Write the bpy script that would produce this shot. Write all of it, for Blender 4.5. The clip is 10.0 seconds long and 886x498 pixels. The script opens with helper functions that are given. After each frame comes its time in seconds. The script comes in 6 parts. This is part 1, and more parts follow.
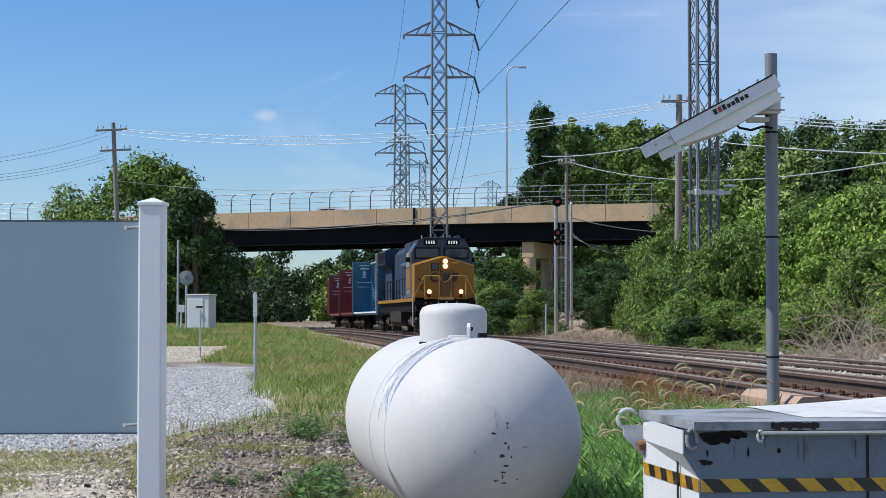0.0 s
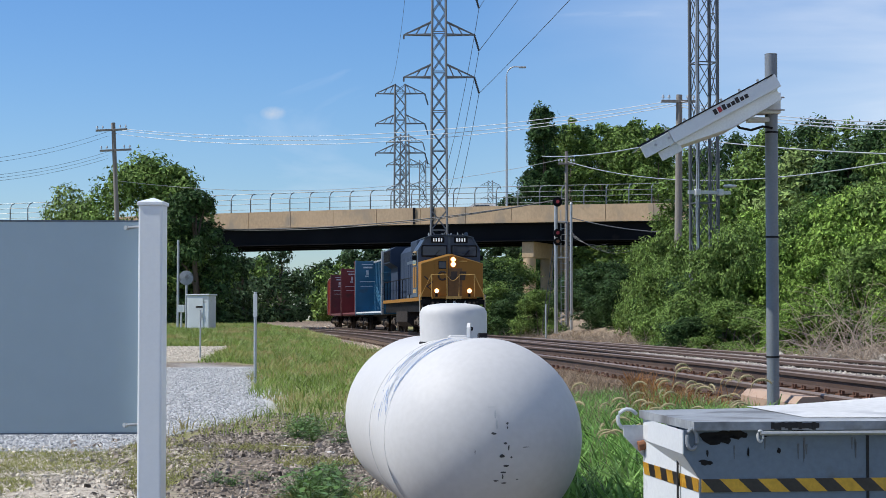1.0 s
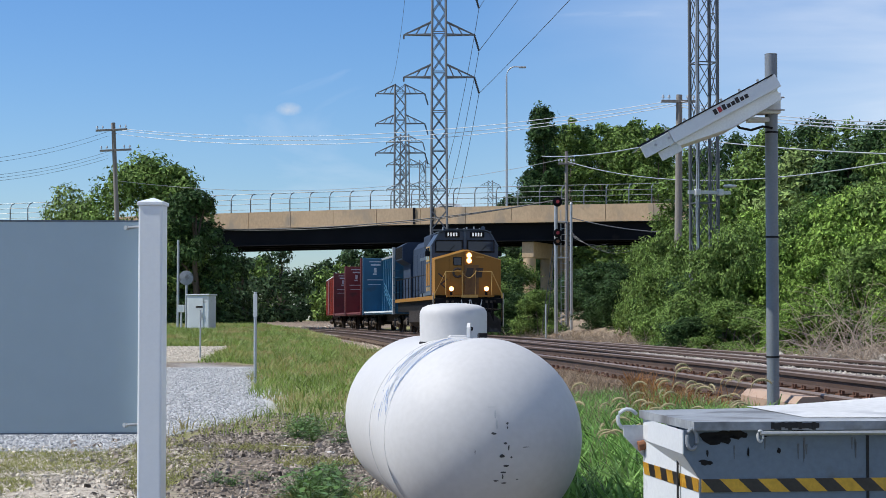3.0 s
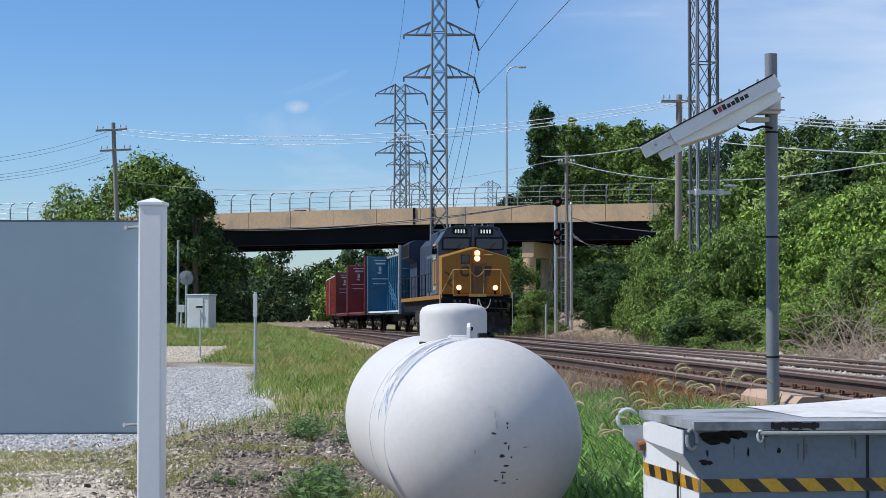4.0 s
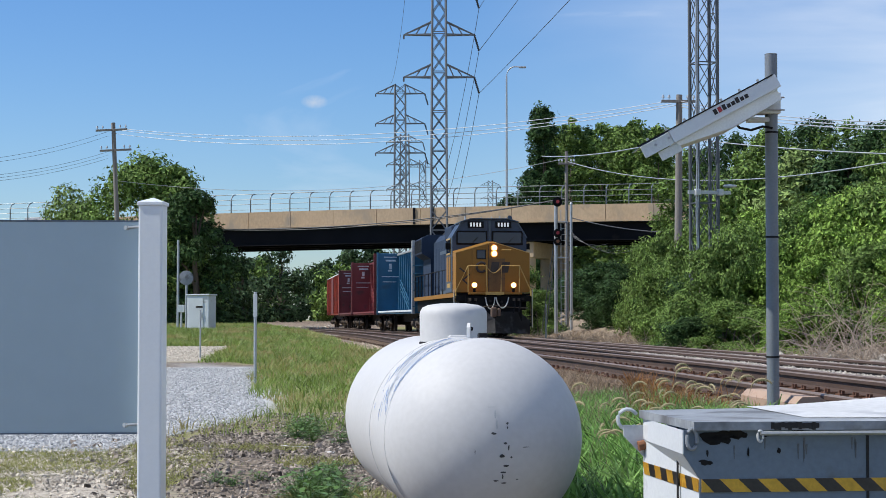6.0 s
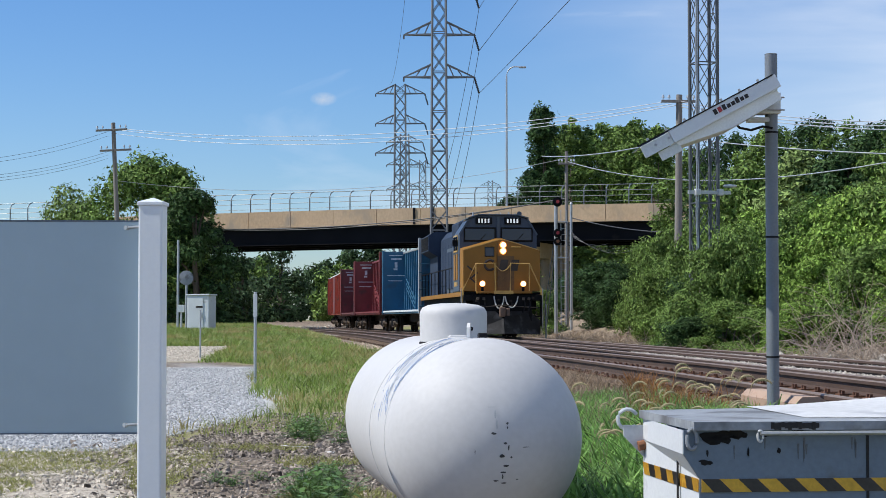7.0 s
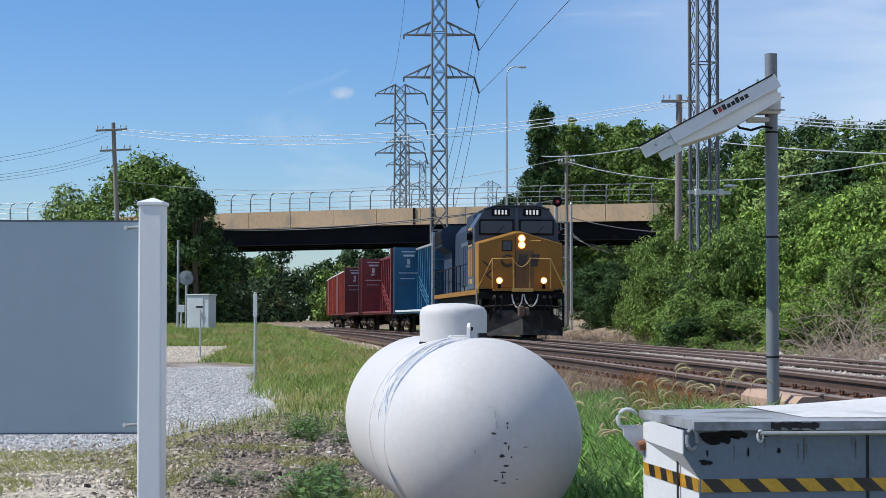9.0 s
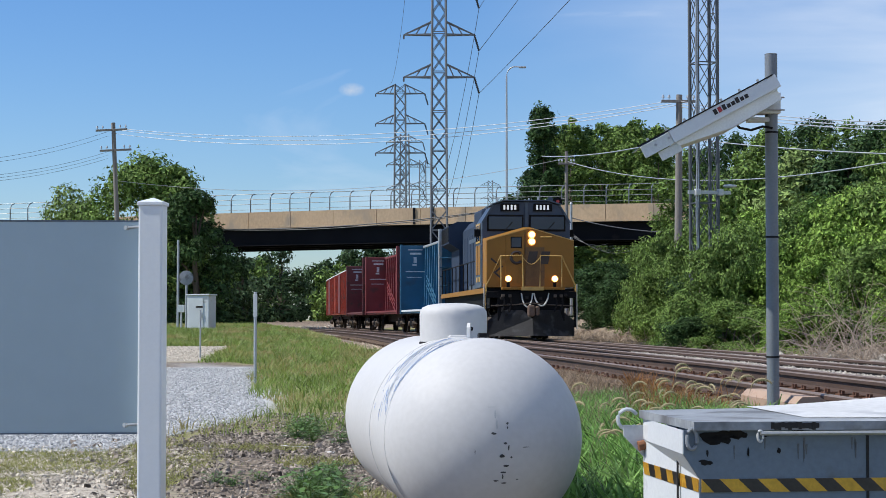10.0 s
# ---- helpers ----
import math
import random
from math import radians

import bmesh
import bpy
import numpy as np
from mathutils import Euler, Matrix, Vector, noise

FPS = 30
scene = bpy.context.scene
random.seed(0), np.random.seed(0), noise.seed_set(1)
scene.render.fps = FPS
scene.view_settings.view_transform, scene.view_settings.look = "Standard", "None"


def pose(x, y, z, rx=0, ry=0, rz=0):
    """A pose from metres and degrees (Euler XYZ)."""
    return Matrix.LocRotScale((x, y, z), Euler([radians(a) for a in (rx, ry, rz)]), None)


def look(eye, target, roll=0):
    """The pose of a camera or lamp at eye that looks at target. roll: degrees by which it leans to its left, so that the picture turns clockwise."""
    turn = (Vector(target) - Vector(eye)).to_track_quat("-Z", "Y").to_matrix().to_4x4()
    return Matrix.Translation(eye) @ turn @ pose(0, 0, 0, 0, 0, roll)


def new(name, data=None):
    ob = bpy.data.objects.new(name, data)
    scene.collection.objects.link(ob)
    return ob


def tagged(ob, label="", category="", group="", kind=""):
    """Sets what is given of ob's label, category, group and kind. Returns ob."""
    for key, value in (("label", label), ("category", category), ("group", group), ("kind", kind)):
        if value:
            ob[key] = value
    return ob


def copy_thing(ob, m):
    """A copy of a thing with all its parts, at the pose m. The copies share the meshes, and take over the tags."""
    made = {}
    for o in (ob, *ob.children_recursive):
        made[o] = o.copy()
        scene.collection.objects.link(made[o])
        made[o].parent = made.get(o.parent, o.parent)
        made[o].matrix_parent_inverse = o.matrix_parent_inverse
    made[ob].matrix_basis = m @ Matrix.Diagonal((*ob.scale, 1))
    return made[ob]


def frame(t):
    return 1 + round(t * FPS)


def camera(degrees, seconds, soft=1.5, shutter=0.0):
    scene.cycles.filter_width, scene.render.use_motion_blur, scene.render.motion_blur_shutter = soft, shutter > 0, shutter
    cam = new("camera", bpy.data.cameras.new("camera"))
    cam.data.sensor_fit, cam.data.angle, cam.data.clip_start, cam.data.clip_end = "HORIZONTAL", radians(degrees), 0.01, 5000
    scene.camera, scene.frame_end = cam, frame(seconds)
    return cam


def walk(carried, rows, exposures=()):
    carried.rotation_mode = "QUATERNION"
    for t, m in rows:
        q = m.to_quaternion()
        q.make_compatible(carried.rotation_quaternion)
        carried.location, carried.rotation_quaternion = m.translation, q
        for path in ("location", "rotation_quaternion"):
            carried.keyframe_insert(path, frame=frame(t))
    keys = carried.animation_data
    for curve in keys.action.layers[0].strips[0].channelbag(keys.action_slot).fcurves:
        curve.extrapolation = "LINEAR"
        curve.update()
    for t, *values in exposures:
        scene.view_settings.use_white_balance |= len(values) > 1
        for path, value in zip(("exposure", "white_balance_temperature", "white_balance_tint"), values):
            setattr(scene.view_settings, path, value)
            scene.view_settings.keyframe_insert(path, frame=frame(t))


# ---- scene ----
cam = camera(26.73, 10.0, soft=0.5)
HOLD = pose(0, 0, 1.3, 92.17, 0, 0)
walk(cam, [(0.0, HOLD), (10.0, HOLD)], [(0.0, 0.0, 6250, 10), (10.0, 0.0, 6250, 10)])

# ---- light ----
SUN_ELEV, SUN_AZ = radians(50), radians(-94)      # azimuth from +Y towards +X
world = bpy.data.worlds.new("sky")
scene.world = world
world.use_nodes = True
wn, wl = world.node_tree.nodes, world.node_tree.links
sky = wn.new("ShaderNodeTexSky")
sky.sky_type, sky.sun_disc = "NISHITA", False
sky.sun_elevation, sky.sun_rotation = SUN_ELEV, SUN_AZ
sky.air_density, sky.dust_density, sky.ozone_density = 1.0, 0.3, 2.2
wtc, wmap = wn.new("ShaderNodeTexCoord"), wn.new("ShaderNodeMapping")
wmap.inputs["Scale"].default_value, wmap.inputs["Location"].default_value = (2.2, 2.2, 9.0), (1.7, 0.4, 0.9)
wnoise, wramp = wn.new("ShaderNodeTexNoise"), wn.new("ShaderNodeValToRGB")
wnoise.inputs["Scale"].default_value, wnoise.inputs["Detail"].default_value = 2.1, 7
wnoise.inputs["Distortion"].default_value = 0.6
wramp.color_ramp.elements[0].position, wramp.color_ramp.elements[1].position = 0.54, 1.40
wmix = wn.new("ShaderNodeMix")
wmix.data_type, wmix.blend_type = "RGBA", "MIX"
wmix.inputs[7].default_value = (9.0, 9.4, 10.0, 1)
wl.new(wtc.outputs["Generated"], wmap.inputs["Vector"])
wl.new(wmap.outputs["Vector"], wnoise.inputs["Vector"])
wl.new(wnoise.outputs["Fac"], wramp.inputs["Fac"])
# thin cirrus veil placed to whiten the right of the camera's view, fading beyond it
wsep, wveil, wsum = wn.new("ShaderNodeSeparateXYZ"), wn.new("ShaderNodeMapRange"), wn.new("ShaderNodeMath")
wl.new(wtc.outputs["Generated"], wsep.inputs[0])
wl.new(wsep.outputs["X"], wveil.inputs["Value"])
wveil.interpolation_type = "SMOOTHSTEP"
wveil.inputs["From Min"].default_value, wveil.inputs["From Max"].default_value = -0.02, 0.36
wveil.inputs["To Min"].default_value, wveil.inputs["To Max"].default_value = 0.0, 0.76
wthin = wn.new("ShaderNodeMapRange")
wthin.interpolation_type = "SMOOTHSTEP"
wthin.inputs["From Min"].default_value, wthin.inputs["From Max"].default_value = 0.30, 0.75
wthin.inputs["To Min"].default_value, wthin.inputs["To Max"].default_value = 1.0, 0.2
wl.new(wsep.outputs["X"], wthin.inputs["Value"])
wbank = wn.new("ShaderNodeMath")
wbank.operation = "MULTIPLY"
wl.new(wveil.outputs["Result"], wbank.inputs[0])
wl.new(wthin.outputs["Result"], wbank.inputs[1])
wpuff = wn.new("ShaderNodeMath")
wpuff.operation = "MULTIPLY"
wl.new(wbank.outputs[0], wpuff.inputs[0])
wstreak = wn.new("ShaderNodeMapRange")
wstreak.inputs["From Min"].default_value, wstreak.inputs["From Max"].default_value = 0.3, 0.7
wstreak.inputs["To Min"].default_value, wstreak.inputs["To Max"].default_value = 0.35, 1.6
wl.new(wnoise.outputs["Fac"], wstreak.inputs["Value"])
wl.new(wstreak.outputs["Result"], wpuff.inputs[1])
wsum.operation, wsum.use_clamp = "ADD", True
wl.new(wramp.outputs["Color"], wsum.inputs[0])
wl.new(wpuff.outputs[0], wsum.inputs[1])
wl.new(wsum.outputs[0], wmix.inputs[0])
wsat = wn.new("ShaderNodeHueSaturation")
wsat.inputs["Saturation"].default_value = 1.22
wl.new(sky.outputs["Color"], wsat.inputs["Color"])
wtint = wn.new("ShaderNodeVectorMath")
wtint.operation = "MULTIPLY"
wtint.inputs[1].default_value = (0.84, 0.99, 1.25)
wl.new(wsat.outputs["Color"], wtint.inputs[0])
wl.new(wtint.outputs[0], wmix.inputs[6])
wl.new(wmix.outputs[2], wn["Background"].inputs["Color"])
wn["Background"].inputs["Strength"].default_value = 0.102
sun = new("sun", bpy.data.lights.new("sun", "SUN"))
sun.data.energy, sun.data.angle, sun.data.color = 5.4, radians(0.5), (1.0, 0.94, 0.84)
SUN_DIR = Vector((math.sin(SUN_AZ) * math.cos(SUN_ELEV), math.cos(SUN_AZ) * math.cos(SUN_ELEV), math.sin(SUN_ELEV)))
sun.matrix_basis = look(SUN_DIR * 50, (0, 0, 0))


# ---- materials ----
def pbr(name, base, rough=0.6, metal=0.0, var=0.25, scale=3.0, fine=60.0, bump=0.15, spot=None, spot_at=0.62, spot_scale=2.5,
        by_object=0.0, by_island=0.0, stretch=(1, 1, 1), through_light=0.0, coat=0.0, spec=0.5):
    """A surface with broad and fine variation, optional stains, and relief."""
    m = bpy.data.materials.new(name)
    m.use_nodes = True
    n, l = m.node_tree.nodes, m.node_tree.links
    b = n["Principled BSDF"]
    tc, mp = n.new("ShaderNodeTexCoord"), n.new("ShaderNodeMapping")
    mp.inputs["Scale"].default_value = stretch
    l.new(tc.outputs["Object"], mp.inputs["Vector"])
    big, small = n.new("ShaderNodeTexNoise"), n.new("ShaderNodeTexNoise")
    big.inputs["Scale"].default_value, big.inputs["Detail"].default_value = scale, 5
    small.inputs["Scale"].default_value, small.inputs["Detail"].default_value = fine, 4
    for t in (big, small):
        l.new(mp.outputs["Vector"], t.inputs["Vector"])
    add = n.new("ShaderNodeMath")
    add.operation = "ADD"
    l.new(big.outputs["Fac"], add.inputs[0])
    l.new(small.outputs["Fac"], add.inputs[1])
    rng = n.new("ShaderNodeMapRange")
    rng.inputs["From Min"].default_value, rng.inputs["From Max"].default_value = 0.65, 1.35
    rng.inputs["To Min"].default_value, rng.inputs["To Max"].default_value = 1 - var, 1 + var
    l.new(add.outputs[0], rng.inputs["Value"])
    val = rng.outputs["Result"]
    for amount, sock in ((by_object, "obj"), (by_island, "isl")):
        if amount:
            src = n.new("ShaderNodeObjectInfo").outputs["Random"] if sock == "obj" else n.new("ShaderNodeNewGeometry").outputs["Random Per Island"]
            r2, mul = n.new("ShaderNodeMapRange"), n.new("ShaderNodeMath")
            r2.inputs["To Min"].default_value, r2.inputs["To Max"].default_value = 1 - amount, 1 + amount
            mul.operation = "MULTIPLY"
            l.new(src, r2.inputs["Value"])
            l.new(r2.outputs["Result"], mul.inputs[0])
            l.new(val, mul.inputs[1])
            val = mul.outputs[0]
    tint = n.new("ShaderNodeVectorMath")
    tint.operation = "SCALE"
    tint.inputs[0].default_value = base
    l.new(val, tint.inputs["Scale"])
    col = tint.outputs["Vector"]
    if spot:
        sp, ramp, mx = n.new("ShaderNodeTexNoise"), n.new("ShaderNodeValToRGB"), n.new("ShaderNodeMix")
        sp.inputs["Scale"].default_value, sp.inputs["Detail"].default_value = spot_scale, 8
        l.new(mp.outputs["Vector"], sp.inputs["Vector"])
        ramp.color_ramp.elements[0].position, ramp.color_ramp.elements[1].position = spot_at - 0.06, spot_at + 0.06
        l.new(sp.outputs["Fac"], ramp.inputs["Fac"])
        mx.data_type = "RGBA"
        mx.inputs[7].default_value = (*spot, 1)
        l.new(ramp.outputs["Color"], mx.inputs[0])
        l.new(col, mx.inputs[6])
        col = mx.outputs[2]
    l.new(col, b.inputs["Base Color"])
    b.inputs["Roughness"].default_value, b.inputs["Metallic"].default_value = rough, metal
    b.inputs["Coat Weight"].default_value, b.inputs["Specular IOR Level"].default_value = coat, spec
    if bump:
        bp = n.new("ShaderNodeBump")
        bp.inputs["Strength"].default_value, bp.inputs["Distance"].default_value = bump, 0.02
        l.new(add.outputs[0], bp.inputs["Height"])
        l.new(bp.outputs["Normal"], b.inputs["Normal"])
    if through_light:
        tr, mixs = n.new("ShaderNodeBsdfTranslucent"), n.new("ShaderNodeMixShader")
        mixs.inputs[0].default_value = through_light
        l.new(col, tr.inputs["Color"])
        l.new(b.outputs[0], mixs.inputs[1])
        l.new(tr.outputs[0], mixs.inputs[2])
        l.new(mixs.outputs[0], n["Material Output"].inputs["Surface"])
    return m


def glow(name, color, strength):
    m = pbr(name, color, 0.3, bump=0)
    b = m.node_tree.nodes["Principled BSDF"]
    b.inputs["Emission Color"].default_value, b.inputs["Emission Strength"].default_value = (*color, 1), strength
    return m


TANK_WHITE = pbr("tank_white_paint", (0.485, 0.487, 0.487), 0.6, spec=0.35, var=0.06, scale=1.5, fine=30, bump=0.03, spot=(0.62, 0.61, 0.58), spot_at=0.72, spot_scale=3)
SCRATCH_BLUE = pbr("blue_scuff", (0.30, 0.38, 0.54), 0.6, var=0.3, bump=0)
SEAM_GREY = pbr("dull_weld_seam_paint", (0.40, 0.41, 0.42), 0.7, var=0.25, scale=6, bump=0.1)
SCRATCH_DARK = pbr("dark_scuff", (0.05, 0.05, 0.055), 0.7, var=0.3, bump=0)
VINYL = pbr("white_vinyl", (0.66, 0.70, 0.725), 0.38, var=0.03, scale=1, bump=0.02)
SIGN_BACK = pbr("grey_aluminium_sheet", (0.36, 0.455, 0.51), 0.42, metal=0.3, var=0.03, scale=0.8, fine=8, bump=0.01)
SIGN_EDGE = pbr("dark_sheet_edge", (0.10, 0.13, 0.17), 0.5, bump=0)
GALV = pbr("galvanised_steel", (0.42, 0.44, 0.45), 0.5, metal=0.6, var=0.2, scale=5, bump=0.05)
POLE_GREY = pbr("weathered_grey_pole", (0.18, 0.20, 0.22), 0.55, metal=0.3, var=0.12, scale=4, bump=0.05)
BLACK = pbr("black_rubber", (0.012, 0.012, 0.013), 0.7, bump=0.05, spec=0.2)
# worn box paint darkened: the front's shade is put into this colour
BOX_SHADED = pbr("worn_box_paint_shaded", (0.165, 0.21, 0.26), 0.5, var=0.12, scale=2, fine=40, bump=0.05, spot=(0.12, 0.13, 0.135), spot_at=0.68, spot_scale=4, spec=0.3)
LID_PAINT = pbr("weathered_lid_paint", (0.25, 0.27, 0.29), 0.5, var=0.3, scale=3, fine=30, bump=0.08, spot=(0.12, 0.125, 0.13), spot_at=0.56, spot_scale=3.5)
LID_WHITE = pbr("white_sheet", (0.56, 0.57, 0.57), 0.5, spot=(0.38, 0.39, 0.40), spot_at=0.62, spot_scale=4, var=0.15, scale=2, fine=30, bump=0.06)
RUSTY = pbr("rust", (0.20, 0.085, 0.04), 0.85, var=0.4, scale=6, bump=0.3)
BURNT = pbr("peeled_black", (0.018, 0.017, 0.017), 0.8, var=0.3, bump=0.2)
DIRT_RUN = pbr("grey_dirt_run", (0.11, 0.12, 0.13), 0.7, var=0.3, bump=0)
TAPE_YELLOW = pbr("yellow_tape", (0.62, 0.36, 0.03), 0.5, var=0.2, scale=8, spot=(0.22, 0.15, 0.06), spot_at=0.66, spot_scale=6, bump=0.02)
TAPE_BLACK = pbr("black_tape", (0.035, 0.03, 0.026), 0.5, var=0.3, scale=8, spot=(0.16, 0.11, 0.05), spot_at=0.64, spot_scale=5, bump=0.02)
LOCO_BLUE = pbr("dark_blue_loco_paint", (0.032, 0.047, 0.078), 0.7, spec=0.12, var=0.2, scale=2, bump=0.03)
LOCO_GREY = pbr("slate_blue_loco_paint", (0.075, 0.10, 0.13), 0.6, spec=0.2, var=0.18, scale=1.5, bump=0.03)
LOCO_GOLD = pbr("gold_loco_paint", (0.275, 0.13, 0.02), 0.5, spec=0.3, var=0.12, scale=2, bump=0.03, spot=(0.36, 0.17, 0.04), spot_at=0.68, spot_scale=1.6)
LOCO_BLACK = pbr("grimy_black_steel", (0.010, 0.010, 0.011), 0.7, spec=0.1, var=0.5, scale=3, bump=0.2)
GRIME = pbr("brown_grime_steel", (0.035, 0.030, 0.027), 0.8, spec=0.15, var=0.5, scale=3, bump=0.3)
# lighter copy of the brown grime, sunlight on the bogies put into it
LIT_GRIME = pbr("brown_grime_lit_copy", (0.10, 0.082, 0.066), 0.85, var=0.5, scale=3, bump=0.3, spec=0.15)
RAIL_YELLOW = pbr("yellow_handrail_paint", (0.50, 0.31, 0.085), 0.45, bump=0.03)
HOSE = pbr("pale_hose", (0.5, 0.5, 0.47), 0.6, bump=0.05)
GLASS_DARK = pbr("dark_window_glass", (0.010, 0.020, 0.045), 0.04, var=0.1, bump=0, spec=0.5)
NUM_WHITE = glow("lit_number_bars", (0.9, 0.9, 0.86), 0.35)
HEADLIGHT = glow("headlight_lens", (1.0, 0.74, 0.42), 7.0)
# glowing rim added to stand in for the orange halo round each lamp
HALO_GLOW = glow("lamp_halo_glow", (1.0, 0.42, 0.10), 1.1)
CAR_BLUE = pbr("blue_freight_paint", (0.027, 0.115, 0.20), 0.5, var=0.22, scale=1.2, bump=0.06, spot=(0.04, 0.09, 0.14), spot_at=0.64, spot_scale=1.3)
CAR_RED = pbr("oxide_red_freight_paint", (0.17, 0.028, 0.03), 0.55, var=0.25, scale=1.2, bump=0.06, spot=(0.09, 0.03, 0.03), spot_at=0.62, spot_scale=1.3)
CAR_MAROON = pbr("dull_maroon_freight_paint", (0.14, 0.035, 0.038), 0.6, var=0.3, scale=1.2, bump=0.06, spot=(0.08, 0.04, 0.035), spot_at=0.6)
BOXCAR_RED = pbr("faded_red_boxcar_paint", (0.36, 0.07, 0.04), 0.6, var=0.25, scale=1, bump=0.05, spot=(0.16, 0.07, 0.05), spot_at=0.6)
STENCIL = pbr("pale_stencil_paint", (0.55, 0.58, 0.6), 0.6, var=0.4, scale=8, bump=0)
LOGO_BLUE = pbr("navy_lettering", (0.035, 0.022, 0.016), 0.45, bump=0)
LOGO_RED = pbr("red_lettering", (0.32, 0.025, 0.03), 0.45, bump=0)
CONCRETE = pbr("tan_concrete", (0.47, 0.345, 0.22), 0.85, var=0.16, scale=0.35, fine=6, bump=0.1, spot=(0.33, 0.27, 0.20), spot_at=0.60, spot_scale=0.5, stretch=(1, 1, 0.6))
# near-black base and low gloss keep the deck's underside dark
GIRDER = pbr("near_black_girder", (0.010, 0.011, 0.014), 0.8, spec=0.06, var=0.3, scale=0.4, bump=0.05, spot=(0.05, 0.04, 0.035), spot_at=0.74, spot_scale=0.25)
ASPHALT = pbr("asphalt", (0.06, 0.06, 0.062), 0.9, bump=0.2)
FENCE = pbr("dark_fence_steel", (0.16, 0.18, 0.19), 0.5, metal=0.5, bump=0)
PYLON = pbr("pylon_steel", (0.17, 0.18, 0.19), 0.55, metal=0.4, var=0.2, bump=0.02)
TOWER_STEEL = pbr("lattice_tower_steel", (0.09, 0.10, 0.11), 0.6, metal=0.3, var=0.3, bump=0.02)
CABLE_DARK = pbr("dark_cable", (0.05, 0.055, 0.06), 0.6, bump=0)
CABLE_BRIGHT = pbr("bright_aluminium_cable", (0.50, 0.52, 0.54), 0.35, metal=0.3, bump=0)
WOOD_POLE = pbr("weathered_pole_wood", (0.20, 0.185, 0.168), 0.85, var=0.3, scale=2, fine=25, bump=0.3, stretch=(4, 4, 0.3))
SLEEPER = pbr("weathered_sleeper_wood", (0.125, 0.083, 0.052), 0.9, var=0.35, scale=3, fine=25, bump=0.4, by_object=0.3, stretch=(1, 6, 1))
RAIL_SIDE = pbr("rusty_rail", (0.062, 0.036, 0.024), 0.75, var=0.25, scale=2, fine=40, bump=0.15)
RAIL_HEAD = pbr("worn_rail_head", (0.19, 0.14, 0.105), 0.5, metal=0.2, var=0.15, bump=0.03)
PLATE = pbr("rusty_plate", (0.14, 0.065, 0.035), 0.8, var=0.4, bump=0.2)
BAR_TAN = pbr("tan_rusted_cover", (0.36, 0.25, 0.18), 0.7, var=0.15, scale=3, bump=0.08)
BALLAST = pbr("ballast_stone", (0.36, 0.285, 0.21), 0.9, var=0.2, scale=3, bump=0.2, by_island=0.55)
PALE_STONE = pbr("pale_ballast", (0.42, 0.385, 0.33), 0.9, var=0.2, scale=3, bump=0.2, by_island=0.45)
# same box paint lightened: sunlight on the end is put into this colour
BOX_LIT = pbr("box_paint_lit", (0.55, 0.58, 0.60), 0.5, var=0.08, scale=2, bump=0.05, spot=(0.32, 0.33, 0.34), spot_at=0.7, spot_scale=5, spec=0.3)
PLOUGH = pbr("scraped_grey_plough_steel", (0.032, 0.032, 0.034), 0.6, metal=0.2, var=0.45, scale=3, bump=0.2, spot=(0.10, 0.10, 0.105), spot_at=0.62, spot_scale=2.5)
LOCO_SLATE = pbr("slate_cab_paint", (0.045, 0.064, 0.10), 0.45, spec=0.35, var=0.2, scale=1.5, bump=0.03)
LOCO_BROWN = pbr("brown_centre_door", (0.15, 0.078, 0.024), 0.6, var=0.3, scale=3, bump=0.05, spot=(0.07, 0.04, 0.02), spot_at=0.62)
COUPLER_RUST = pbr("rusty_coupler_steel", (0.13, 0.085, 0.06), 0.75, var=0.4, scale=5, bump=0.3)
SMEAR_BLUE = pbr("pale_blue_rubbed_paint", (0.40, 0.45, 0.52), 0.6, var=0.25, scale=9, fine=50, bump=0)
TAN_GRAVEL = pbr("tan_limestone_gravel", (0.50, 0.45, 0.37), 0.9, var=0.2, scale=3, bump=0.2, by_island=0.35, spec=0.2)
GRAVEL = pbr("pale_limestone_gravel", (0.41, 0.415, 0.41), 0.9, var=0.15, scale=3, bump=0.2, by_island=0.28, spec=0.2)
ROCK = pbr("dark_broken_rock", (0.265, 0.225, 0.185), 0.9, spec=0.2, var=0.3, scale=5, bump=0.3, by_island=0.75)
LITTER = pbr("white_litter", (0.75, 0.75, 0.73), 0.6, bump=0.05)
GRASS_OLIVE = pbr("trodden_olive_grass", (0.26, 0.265, 0.095), 0.7, var=0.3, scale=1.5, fine=5, bump=0, by_island=0.45, through_light=0.25, spec=0.1)
BARK = pbr("bark", (0.12, 0.095, 0.07), 0.9, var=0.35, scale=3, fine=20, bump=0.4, stretch=(3, 3, 0.6))
RUST_WEED = pbr("russet_dry_weed", (0.27, 0.13, 0.05), 0.8, var=0.3, by_island=0.4, bump=0.1, through_light=0.2, spec=0.1)
DRY_TWIG = pbr("grey_dry_twig", (0.33, 0.27, 0.21), 0.9, var=0.3, by_island=0.3, bump=0.1)
CABINET = pbr("white_cabinet_paint", (0.62, 0.66, 0.67), 0.5, var=0.12, scale=1.5, bump=0.04, spot=(0.4, 0.38, 0.34), spot_at=0.68)
